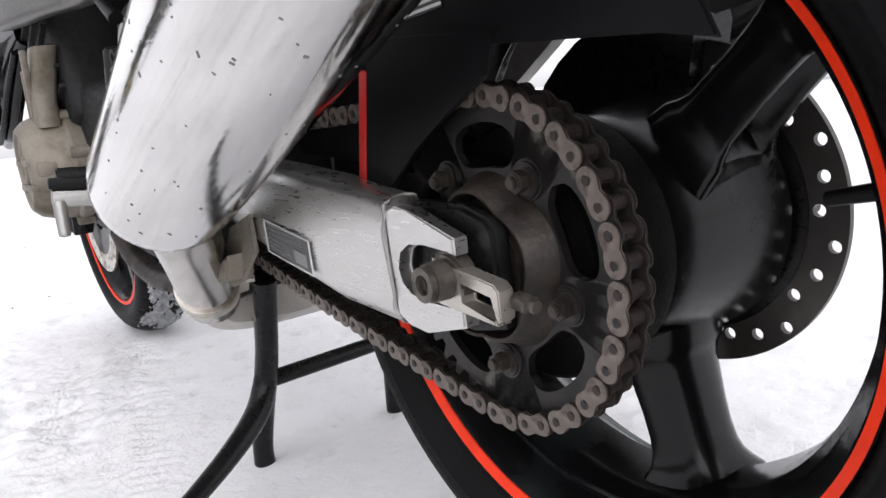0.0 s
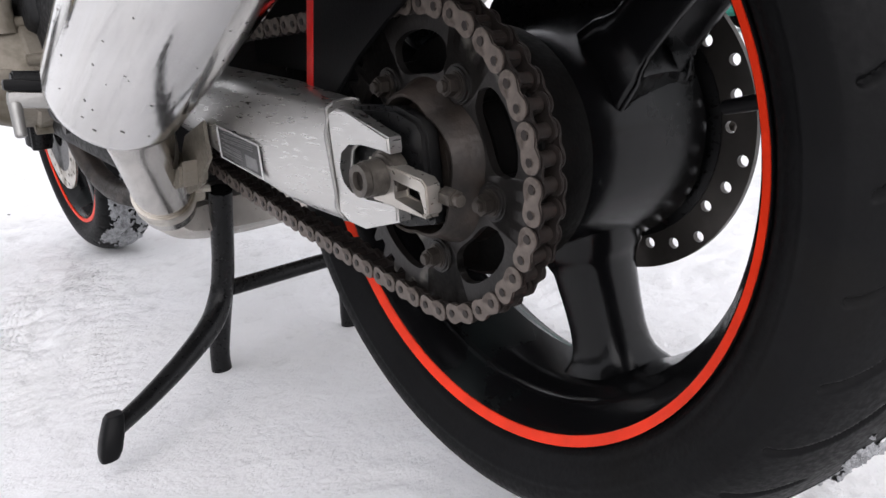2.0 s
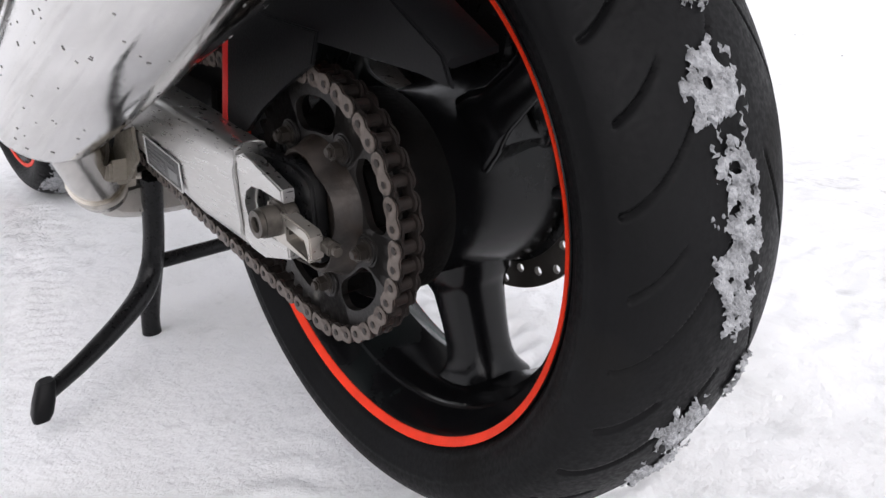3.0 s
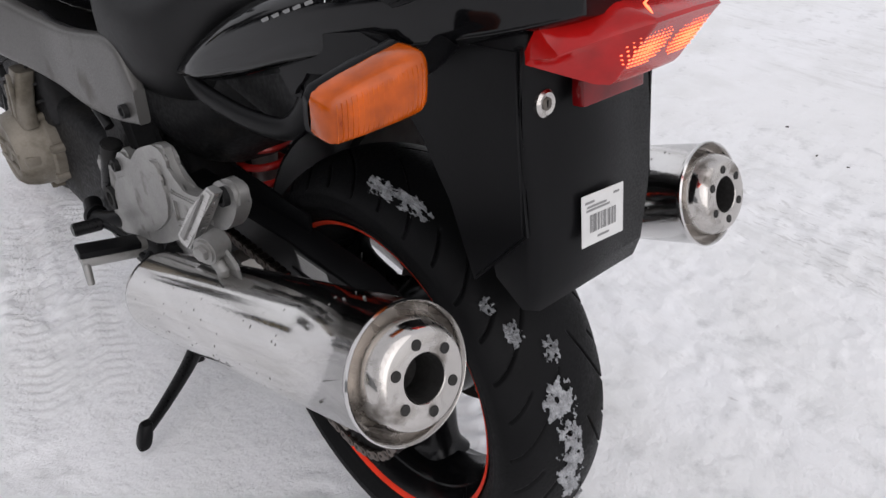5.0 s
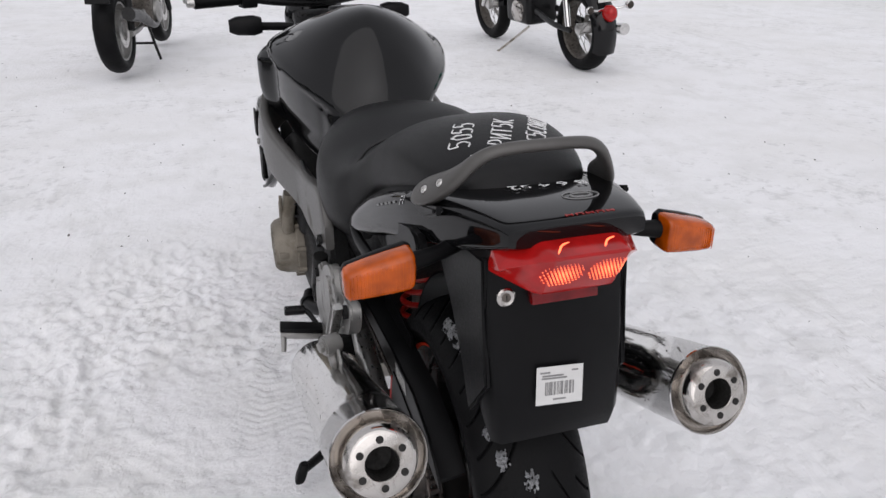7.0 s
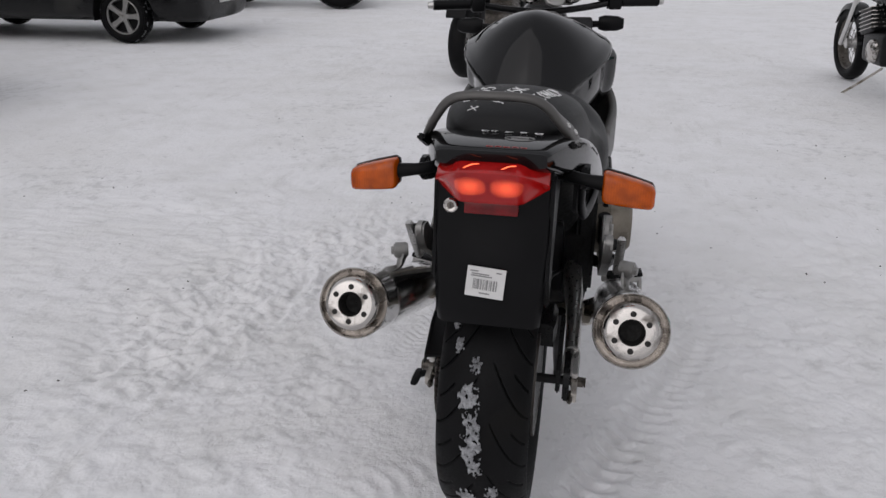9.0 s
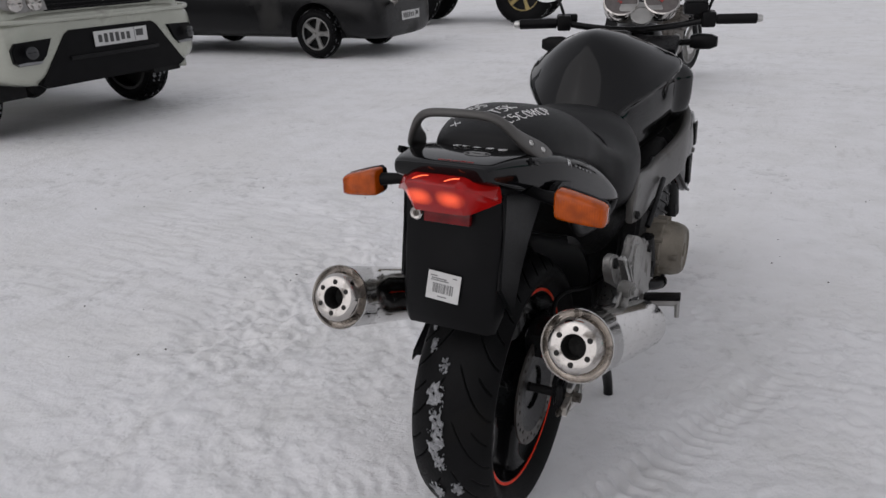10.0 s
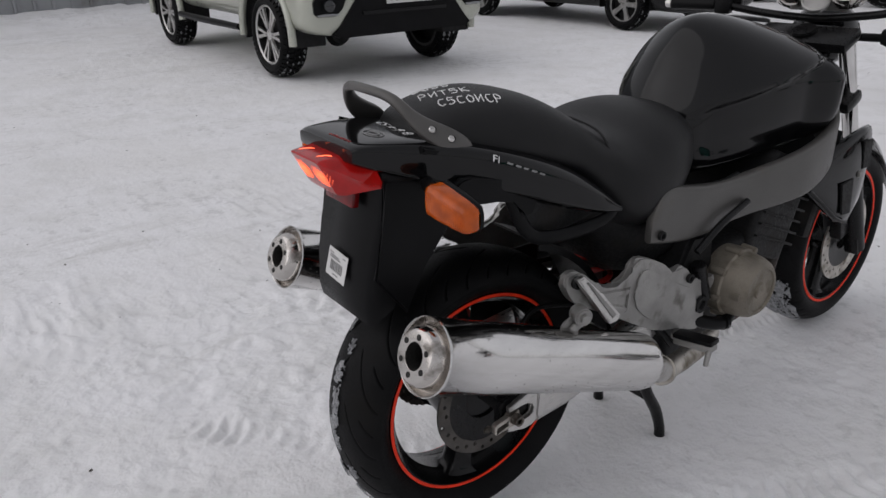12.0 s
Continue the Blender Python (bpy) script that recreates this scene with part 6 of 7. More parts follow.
for s in (-1, 1):
    c = gc + along * (0.066 * s)
    m = Matrix.Translation(c) @ frame_to(-fwd * 0.75 + Vector((0, 0, 0.75)))
    bm = bm_new()
    add_lathe(bm, [(0.03, -0.05), (0.052, -0.03), (0.058, 0.0), (0.058, 0.012), (0.053, 0.014), (0.051, 0.006)], m, 36)
    g = part("gauge", bm, CHROME_CAP, bike, "round instrument with a chromed ring")
    bm = bm_new()
    add_lathe(bm, [(0.051, 0.004), (0.051, 0.008), (0.001, 0.008)], m, 32)
    part("gauge_face", bm, GAUGE_DARK, g, "dark dial behind glass")
    bm = bm_new()
    add_box(bm, (0.0, 0.014, 0.0095), (0.0016, 0.034, 0.001), (0, 0, 140))
    add_lathe(bm, [(0.005, 0.0085), (0.005, 0.010), (0.001, 0.010)], Matrix.Identity(4), 16)
    bmesh.ops.transform(bm, matrix=m, verts=bm.verts)
    part("needle", bm, RED_PAINT, g)
bm = bm_new()
add_box(bm, gc - Vector((0, 0, 0.03)) , (0.16, 0.05, 0.06), (40, 0, 18), 0.015)
part("gauge_bracket", bm, ALU_CAST, bike)
bm = bm_new()
add_lathe(bm, [(0.020, -0.02), (0.034, -0.01), (0.036, 0.004), (0.032, 0.006), (0.030, 0.002), (0.001, 0.0025)], Matrix.Translation(gc - fwd * 0.045 - Vector((0, 0, 0.035))) @ frame_to(-fwd * 0.75 + Vector((0, 0, 0.75))), 28)
part("clock_pod", bm, ALU_CAST, bike, "small round pod below the gauges")
q = BR - along * 0.19 + fwd * 0.03 + Vector((0, 0, 0.035))
bm = bm_new()
add_box(bm, q, (0.075, 0.050, 0.040), (0, 0, 18), 0.008)
reservoir = part("brake_reservoir", bm, BLACK_PLASTIC, bike, "black brake fluid reservoir")
bm = bm_new()
add_box(bm, q + Vector((0, 0, 0.023)), (0.070, 0.046, 0.008), (0, 0, 18), 0.003)
part("lid", bm, BLACK_METAL, reservoir)
bm = bm_new()
hl = Vector((-0.055, 1.36, 0.94))
mh = Matrix.Translation(hl) @ frame_to(fwd)
add_lathe(bm, [(0.03, -0.09), (0.07, -0.06), (0.088, -0.01), (0.09, 0.02), (0.085, 0.03)], mh, 36)
head_lamp = part("headlamp", bm, GLOSS_BLACK, bike, "round headlamp in a black shell")
bm = bm_new()
add_lathe(bm, [(0.084, 0.028), (0.060, 0.042), (0.001, 0.050)], mh, 36)
part("headlamp_glass", bm, GLASS_DARK, head_lamp)

# the bodywork runs a little to the left of the wheel line towards the front
LEAN = ("frame_beam", "frame_bolt", "side_scoop", "scoop_trim", "scoop_grille", "scoop_bolt", "radiator", "engine", "cylinder_block", "oil_pan", "rear_casing", "cooling_fin", "header_pipe", "seat", "seam", "chalk_mark")
for ob in bike.children_recursive:
    if ob.type == "MESH" and ob.name.split(".")[0] in LEAN:
        for v in ob.data.vertices:
            v.co.x -= 0.034 * max(0.0, v.co.y - 0.10)


# ---- snow on the tyres ----
def clump_mesh(name, c, u, v, n, ru, rv, thick, seed, bend=0.300):
    """A ragged crust of frozen snow at c, spread along u and v over a round surface and raised along n."""
    bm = bm_new()
    size = 34
    pts = {}
    for i in range(size):
        for j in range(size):
            p, q = 2 * i / (size - 1) - 1, 2 * j / (size - 1) - 1
            hgt = 0.55 - (p * p + q * q) * 0.75 + 0.9 * noise.fractal(Vector((p * 2.6 + seed * 7.1, q * 2.6, seed * 1.7)), 0.8, 2.1, 4)
            if hgt > 0:
                sag = -((p * ru) ** 2) / (2 * bend) - ((q * rv) ** 2) / (2 * 0.12)
                lift = thick * min(1.0, hgt * 2.5) * (0.6 + 0.7 * abs(noise.noise(Vector((p * 14, q * 14, seed)))))
                pts[i, j] = bm.verts.new(c + u * (p * ru) + v * (q * rv) + n * (sag + lift + 0.0003))
    for i in range(size - 1):
        for j in range(size - 1):
            f = [pts.get(k) for k in ((i, j), (i + 1, j), (i + 1, j + 1), (i, j + 1))]
            f = [k for k in f if k]
            if len(f) >= 3:
                bm.faces.new(f)
    return bm


def on_tyre(ang, x, R=0.302, w=0.186):
    w_side = w if x < 0 else 0.166
    k = min(1.0, abs(x) / (w_side / 2))
    t = math.asin(min(1.0, k * math.sin(radians(74))))
    r = R - w * 0.28 * (1 - math.cos(t))
    rad = Vector((0, math.cos(ang), math.sin(ang)))
    n = (rad * math.cos(t) + Vector((math.copysign(math.sin(t), x), 0, 0))).normalized()
    return AX + rad * r + Vector((x, 0, 0)), n, Vector((0, -math.sin(ang), math.cos(ang)))


for seed, (ang, x, ru, rv) in enumerate(((158, -0.030, 0.030, 0.020), (168, -0.018, 0.026, 0.016), (177, -0.022, 0.030, 0.020), (184, -0.012, 0.020, 0.014), (201, -0.030, 0.026, 0.018), (212, -0.015, 0.024, 0.022),
                                         (196, 0.020, 0.018, 0.012), (222, 0.02, 0.03, 0.02), (139, -0.055, 0.014, 0.010), (131, -0.066, 0.010, 0.008), (146, -0.02, 0.015, 0.010), (101, -0.060, 0.030, 0.012), (92, -0.066, 0.024, 0.011))):
    c, n, u = on_tyre(radians(ang), x)
    v = n.cross(u).normalized()
    ob = link("tyre_snow", clump_mesh("tyre_snow", c, u, v, n, ru * 1.18, rv * 1.18, 0.005, seed), SNOW_ICE, smooth=0)
    tagged(ob, "crust of frozen snow stuck to the rear tyre", "snow", "snow on the tyre", "stuff")
for seed, (ang, x) in enumerate(((206, 0.01), (222, 0.025), (238, 0.0), (214, -0.02), (230, -0.03))):
    rad = Vector((0, math.cos(radians(ang)), math.sin(radians(ang))))
    c = turn @ (front_axle + rad * 0.298 + Vector((x, 0, 0)))
    d3 = turn.to_3x3()
    ob = link("tyre_snow", clump_mesh("tyre_snow", c, d3 @ Vector((0, -rad.z, rad.y)), d3 @ Vector((1, 0, 0)), d3 @ rad, 0.07, 0.04, 0.008, 40 + seed, 0.30), SNOW_ICE, smooth=0)
    tagged(ob, "crust of frozen snow stuck to the front tyre", "snow", "snow on the tyre", "stuff")


# ---- parked vehicles ----
def car_wheel(parent, x, y, R, width, rim_r, spokes, side, rim_mat, snowy):
    m = Matrix.Translation((x, y, R)) @ pose(0, 0, 0, 0, 0, 90 * side)
    # local: x axis of the tyre mesh points outward
    me = tyre_mesh("car_tyre", R - 0.008, rim_r, width, width * 0.42, around=240, across=24, grooves=56, slant=0.4, deep=0.0)
    w = place("wheel", me, RUBBER, parent, "black winter tyre with snow in its tread", 50, m)
    ax = pose(0, 0, 0, 0, 90, 0)
    h = width * 0.42
    rng = random.Random(int(x * 31 + y * 17))
    bm = bm_new()
    count = 46
    for k in range(count):
        for row, px in enumerate((-0.40, -0.20, 0.0, 0.20, 0.40)):
            a = 2 * math.pi * (k + (0.5 if row % 2 else 0.0)) / count
            drop = 0.40 * width * (1 - math.cos(math.asin(min(0.96, abs(px) * 1.9))))
            rr = R - drop * 0.9 - 0.002
            tilt = math.asin(min(0.9, abs(px) * 1.7)) * (-1 if px < 0 else 1)
            q = Matrix.Rotation(a, 4, "X") @ Matrix.Translation((px * width, 0, rr - 0.004)) @ Matrix.Rotation(tilt, 4, "Y") @ Matrix.Rotation(rng.uniform(-0.3, 0.3), 4, "Z")
            bmesh.ops.create_cube(bm, size=1.0, matrix=q @ Matrix.Diagonal((width * 0.15, R * 0.088, 0.018, 1)))
    tagged(part("tread", bm, RUBBER, w), "black tread blocks", kind="stuff")
    bm = bm_new()
    add_lathe(bm, [(rim_r, -h), (rim_r, h - 0.012), (rim_r - 0.022, h - 0.014), (rim_r - 0.026, -h)], ax, 48, closed=True)
    part("rim_barrel", bm, RIM_DARK, w)
    bm = bm_new()
    add_lathe(bm, [(rim_r, h - 0.012), (rim_r, h), (rim_r - 0.010, h + 0.004), (rim_r - 0.018, h - 0.008), (rim_r - 0.016, h - 0.012)], ax, 48, closed=True)
    add_lathe(bm, [(0.02, h - 0.05), (0.055, h - 0.04), (0.050, h - 0.012), (0.03, h - 0.008), (0.002, h - 0.007)], ax, 24)
    for k in range(spokes):
        a = 2 * math.pi * k / spokes
        for off in ((-0.16, 0.16) if spokes > 5 else (0.0,)):
            d, s = Vector((0, math.cos(a), math.sin(a))), Vector((0, -math.sin(a), math.cos(a)))
            wd = 0.016 if spokes > 5 else 0.032
            rings = []
            for r, k2, sh in ((0.045, 1.0, 0.35), (rim_r * 0.55, 0.9, 0.85), (rim_r - 0.012, 1.35, 1.0)):
                c = d * r + s * (off * r * sh) + Vector((h - 0.022, 0, 0))
                rings.append([c + s * wd * k2 * p + Vector((q * 0.010, 0, 0)) for p, q in ((-1, -1), (1, -1), (0.8, 1), (-0.8, 1))])
            add_rings(bm, rings)
    part("rim", bm, rim_mat, w, "alloy wheel rim")
    # dark disc added behind the spokes so their gaps go black
    bm = bm_new()
    add_lathe(bm, [(0.02, h - 0.075), (rim_r - 0.02, h - 0.075), (rim_r - 0.02, h - 0.07), (0.02, h - 0.07)], ax, 32)
    part("brake_drum", bm, DARK_VOID, w)
    if snowy:
        bm = bm_new()
        for k in range(150):
            a = rng.uniform(0, 2 * math.pi)
            px = rng.choice((-0.30, -0.10, 0.10, 0.30)) * width + rng.uniform(-0.03, 0.03) * width
            drop = 0.40 * width * (1 - math.cos(math.asin(min(0.96, abs(px) / width * 1.9))))
            q = Matrix.Rotation(a, 4, "X") @ Matrix.Translation((px, 0, R - drop * 0.9 - 0.004)) @ Matrix.Rotation(rng.uniform(0, 3), 4, "Z")
            bmesh.ops.create_cube(bm, size=1.0, matrix=q @ Matrix.Diagonal((width * rng.uniform(0.03, 0.08), R * rng.uniform(0.03, 0.09), 0.012, 1)))
        snow = part("tread_snow", bm, SNOW_ICE, w)
        tagged(snow, "snow packed into the tread", kind="stuff")


def hull(stations, n=4, seg=48, power=4.5):
    """A rounded hull along x: (x, bottom, top, half width, narrowing of the top)."""
    rings = []
    for x, zb, zt, w, nar in smooth_path(stations, n):
        ring = []
        for k in range(seg):
            a = 2 * math.pi * k / seg
            c, s = math.cos(a), math.sin(a)
            cc, ss = math.copysign(abs(c) ** (2 / power), c), math.copysign(abs(s) ** (2 / power), s)
            ring.append((x, w * cc * (1 - nar * max(0, ss)), (zb + zt) / 2 + (zt - zb) / 2 * ss))
        rings.append(ring)
    return rings


def carved(bm, cuts):
    """The hull with round wheel arches cut out of it: (x, z, radius, inner y, side)."""
    me = bpy.data.meshes.new("hull")
    bmesh.ops.recalc_face_normals(bm, faces=bm.faces)
    bm.to_mesh(me)
    bm.free()
    ob = new("hull_tmp", me)
    cb = bm_new()
    for x, z, r, y0, s in cuts:
        add_cyl(cb, (x, s * y0, z), (x, s * 1.3, z), r, None, 40)
    bmesh.ops.recalc_face_normals(cb, faces=cb.faces)
    cm = bpy.data.meshes.new("cutter")
    cb.to_mesh(cm)
    cb.free()
    cutter = new("cutter_tmp", cm)
    mod = ob.modifiers.new("cut", "BOOLEAN")
    mod.object, mod.operation, mod.solver = cutter, "DIFFERENCE", "EXACT"
    bpy.context.view_layer.update()
    out = bpy.data.meshes.new_from_object(ob.evaluated_get(bpy.context.evaluated_depsgraph_get()))
    bpy.data.objects.remove(ob)
    bpy.data.objects.remove(cutter)
    return out


def bars_plate(parent, x, y, z, w, h, tilt=0):
    bm = bm_new()
    add_box(bm, (x, y, z), (0.008, w, h), (0, tilt, 0), 0.002)
    pl = part("number_plate", bm, WHITE_LABEL, parent, "white number plate with dark bars")
    bm = bm_new()
    for k in range(6):
        add_box(bm, (x + 0.0052, y - w * 0.40 + k * w * 0.105, z), (0.002, w * 0.065, h * (0.62 if k in (1, 2, 3) else 0.5)), (0, tilt, 0))
    add_box(bm, (x + 0.0052, y + w * 0.35, z + h * 0.1), (0.002, w * 0.14, h * 0.45), (0, tilt, 0))
    add_box(bm, (x + 0.0052, y + w * 0.25, z), (0.002, 0.004, h * 0.92), (0, tilt, 0))
    part("plate_bars", bm, DARK_INK, pl, "", 0)


# pale silver off-roader, nose towards +x
suv = thing("suv", "pale silver off-road car with black bumper inserts parked on snow", "car", m=pose(-5.36, 2.93, 0))
bm = bm_new()
add_rings(bm, hull([(0.72, 0.52, 0.92, 0.70, 0), (0.70, 0.42, 1.02, 0.84, 0.02), (0.55, 0.40, 1.09, 0.92, 0.04), (0.1, 0.42, 1.14, 0.945, 0.05), (-0.45, 0.42, 1.16, 0.95, 0.05), (-2.4, 0.42, 1.16, 0.95, 0.05), (-3.2, 0.45, 1.14, 0.93, 0.05), (-3.55, 0.5, 1.05, 0.86, 0.05)]))
place("body", carved(bm, [(x, 0.375, 0.50, 0.62, s) for x in (0.0, -2.76) for s in (-1, 1)]), SILVER_CAR, suv, "", 50)
bm = bm_new()
add_rings(bm, hull([(-0.40, 1.10, 1.17, 0.80, 0.0), (-0.85, 1.10, 1.62, 0.82, 0.14), (-1.2, 1.10, 1.86, 0.84, 0.18), (-2.6, 1.10, 1.90, 0.84, 0.18), (-3.35, 1.10, 1.82, 0.82, 0.18), (-3.5, 1.10, 1.3, 0.80, 0.1)]))
part("cabin", bm, GLASS_DARK, suv, "dark glazed cabin", 50)
bm = bm_new()
add_rings(bm, hull([(0.80, 0.50, 0.86, 0.55, 0), (0.78, 0.42, 0.90, 0.80, 0.0), (0.70, 0.40, 0.92, 0.93, 0.0), (0.50, 0.40, 0.90, 0.955, 0.0), (0.36, 0.46, 0.88, 0.955, 0.0)], power=5))
bumper = place("front_bumper", carved(bm, [(0.0, 0.375, 0.50, 0.62, s) for s in (-1, 1)]), SILVER_CAR, suv, "", 50)
bm = bm_new()
add_plate(bm, [(-0.40, 0.80), (0.40, 0.80), (0.45, 0.77), (0.60, 0.54), (0.72, 0.43), (0.66, 0.395), (-0.66, 0.395), (-0.72, 0.43), (-0.60, 0.54), (-0.45, 0.77)], 0.05, Matrix.Translation((0.785, 0, 0)) @ SIDE, 0.012)
part("bumper_insert", bm, BLACK_PLASTIC, bumper)
bm = bm_new()
add_tube(bm, [(0.50, -0.962, 0.885), (0.68, -0.925, 0.88), (0.785, -0.78, 0.872), (0.815, -0.40, 0.868), (0.82, 0.0, 0.868), (0.815, 0.40, 0.868), (0.785, 0.78, 0.872), (0.68, 0.925, 0.88), (0.50, 0.962, 0.885)], 0.018, 12, 4)
part("bumper_ledge", bm, SILVER_CAR, bumper)
bm = bm_new()
add_box(bm, (0.812, 0.0, 0.585), (0.03, 0.86, 0.030), bevel=0.006)
part("insert_bar", bm, BLACK_METAL, bumper)
for s in (-1, 1):
    bm = bm_new()
    add_plate(bm, [(s * 0.56, 0.745), (s * 0.84, 0.735), (s * 0.875, 0.69), (s * 0.87, 0.60), (s * 0.84, 0.575), (s * 0.68, 0.575), (s * 0.62, 0.63)], 0.04, Matrix.Translation((0.848, 0, 0)) @ pose(0, 0, 0, 0, 0, s * 5) @ SIDE, 0.008)
    part("fog_lamp_recess", bm, BLACK_PLASTIC, bumper)
    bm = bm_new()
    add_lathe(bm, [(0.045, 0.0), (0.045, 0.02), (0.035, 0.028), (0.002, 0.03)], Matrix.Translation((0.846, s * 0.765, 0.665)) @ frame_to((1, s * 0.15, 0)), 20)
    part("fog_lamp", bm, GLASS_DARK, bumper, "round fog lamp")
    bm = bm_new()
    add_plate(bm, [(s * 0.68, 0.579), (s * 0.84, 0.579), (s * 0.855, 0.592), (s * 0.78, 0.600), (s * 0.66, 0.594)], 0.03, Matrix.Translation((0.866, 0, 0)) @ pose(0, 0, 0, 0, 0, s * 5) @ SIDE, 0.005)
    tagged(part("lodged_snow", bm, SNOW_ICE, bumper), "snow lodged in the lamp recess")
    bm = bm_new()
    rows = [[(0.70 - 0.10 * f, s * (0.52 + 0.40 * f), z) for z in (0.93 + 0.03 * f, 1.05 + 0.04 * f)] for f in np.linspace(0, 1, 6)]
    add_plate(bm, [(s * 0.50, 0.94), (s * 0.72, 0.93), (s * 0.90, 0.985), (s * 0.90, 1.07), (s * 0.52, 1.05)], 0.05, Matrix.Translation((0.796, 0, 0)) @ pose(0, 0, 0, 0, 0, s * 6) @ SIDE, 0.012)
    hlamp = part("headlamp", bm, DIAL, suv, "clear glass headlamp")
    for q in (0.60, 0.74):
        bm = bm_new()
        add_lathe(bm, [(0.055, 0.0), (0.052, 0.012), (0.03, 0.004), (0.002, 0.002)], Matrix.Translation((0.824 - 0.105 * q, s * q, 0.995)) @ frame_to((1, s * 0.2, 0)), 24)
        part("reflector", bm, CHROME_CAP, hlamp)
    # wheel wells and flared arches
    for xw in (0.0, -2.76):
        bm = bm_new()
        arc = [(xw + 0.495 * math.cos(a), 0.375 + 0.495 * math.sin(a)) for a in np.linspace(radians(-8), radians(188), 20)]
        vs = [[bm.verts.new((x, s * y, z)) for x, z in arc] for y in (0.63, 0.945)]
        for k in range(19):
            bm.faces.new((vs[0][k], vs[0][k + 1], vs[1][k + 1], vs[1][k]))
        bm.faces.new(vs[0])
        part("wheel_well", bm, DARK_VOID, suv)
        bm = bm_new()
        add_tube(bm, [(xw + 0.52 * math.cos(a), s * 0.955, 0.375 + 0.51 * math.sin(a)) for a in np.linspace(radians(-5), radians(185), 14)], 0.035, 10, 2, flat=1.0, up=(0, 1, 0))
        part("wheel_arch", bm, SILVER_CAR, suv)
        car_wheel(suv, xw, s * 0.84, 0.375, 0.245, 0.258, 6, s, ALU, True)
    bm = bm_new()
    add_tube(bm, [(-0.55, s * 0.98, 0.40), (-1.4, s * 1.0, 0.40), (-2.2, s * 0.98, 0.40)], [0.03, 0.035, 0.03], 12, 3)
    part("side_step", bm, BLACK_PLASTIC, suv)
bm = bm_new()
add_plate(bm, [(-0.50, 0.93), (0.50, 0.93), (0.54, 1.06), (-0.54, 1.06)], 0.05, Matrix.Translation((0.71, 0, 0)) @ SIDE, 0.01)
grille = part("grille", bm, BLACK_PLASTIC, suv)
for k in range(4):
    bm = bm_new()
    add_box(bm, (0.742, 0, 0.945 + 0.03 * k), (0.02, 1.0, 0.008), bevel=0.003)
    part("grille_bar", bm, BLACK_METAL, grille)
bm = bm_new()
add_tube(bm, [(0.755, -0.06, 1.02), (0.76, 0.0, 0.985), (0.755, 0.06, 1.02)], 0.010, 8, 4)
part("emblem", bm, ALU, grille, "plain silver badge")
bars_plate(suv, 0.822, 0.06, 0.70, 0.52, 0.112)
bm = bm_new()
add_box(bm, (-0.20, 0, 0.40), (1.0, 1.1, 0.10), bevel=0.03)
add_cyl(bm, (0.0, -0.75, 0.36), (0.0, 0.75, 0.36), 0.045, None, 14)
add_lathe(bm, [(0.02, -0.10), (0.10, -0.07), (0.13, 0.0), (0.10, 0.07), (0.02, 0.10)], pose(0.02, -0.25, 0.34, 0, 90, 0), 20)
part("front_axle", bm, DARK_VOID, suv)

# black estate car further off
wagon = thing("station_wagon", "dark dirty estate car parked on snow", "car", m=pose(-5.42, 7.60, 0, 0, 0, 3))
bm = bm_new()
add_rings(bm, hull([(0.92, 0.34, 0.66, 0.45, 0), (0.88, 0.25, 0.74, 0.70, 0), (0.70, 0.22, 0.80, 0.82, 0.03), (0.25, 0.22, 0.88, 0.86, 0.05), (-0.4, 0.22, 0.97, 0.865, 0.06), (-2.6, 0.22, 1.0, 0.865, 0.06), (-3.3, 0.25, 1.0, 0.84, 0.06), (-3.55, 0.3, 0.95, 0.78, 0.06)]))
place("body", carved(bm, [(x, 0.31, 0.385, 0.55, s) for x in (0.0, -2.65) for s in (-1, 1)]), BLACK_CAR, wagon, "", 50)
bm = bm_new()
add_rings(bm, hull([(-0.35, 0.92, 0.98, 0.74, 0), (-1.1, 0.92, 1.40, 0.76, 0.16), (-1.5, 0.92, 1.48, 0.77, 0.18), (-3.0, 0.92, 1.48, 0.77, 0.18), (-3.5, 0.92, 1.05, 0.74, 0.1)]))
part("cabin", bm, GLASS_DARK, wagon, "dark glazed cabin", 50)
for s in (-1, 1):
    for xw in (0.0, -2.65):
        bm = bm_new()
        arc = [(xw + 0.381 * math.cos(a), 0.31 + 0.381 * math.sin(a)) for a in np.linspace(radians(-8), radians(188), 20)]
        vs = [[bm.verts.new((x, s * y, z)) for x, z in arc] for y in (0.56, 0.86)]
        for k in range(19):
            bm.faces.new((vs[0][k], vs[0][k + 1], vs[1][k + 1], vs[1][k]))
        bm.faces.new(vs[0])
        part("wheel_well", bm, DARK_VOID, wagon)
        car_wheel(wagon, xw, s * 0.785, 0.312, 0.20, 0.205, 5, s, ALU_CAST, True)
    bm = bm_new()
    add_plate(bm, [(s * 0.42, 0.66), (s * 0.62, 0.64), (s * 0.80, 0.70), (s * 0.80, 0.77), (s * 0.46, 0.74)], 0.05, Matrix.Translation((0.82, 0, 0)) @ pose(0, 0, 0, 0, 0, -s * 18) @ SIDE, 0.015)
    part("headlamp", bm, CHROME_CAP, wagon, "clear glass headlamp")
    bm = bm_new()
    add_lathe(bm, [(0.045, 0.0), (0.045, 0.015), (0.03, 0.02), (0.002, 0.021)], Matrix.Translation((0.83, s * 0.60, 0.40)) @ frame_to((1, s * 0.3, 0)), 20)
    part("fog_lamp", bm, DIAL, wagon)
bm = bm_new()
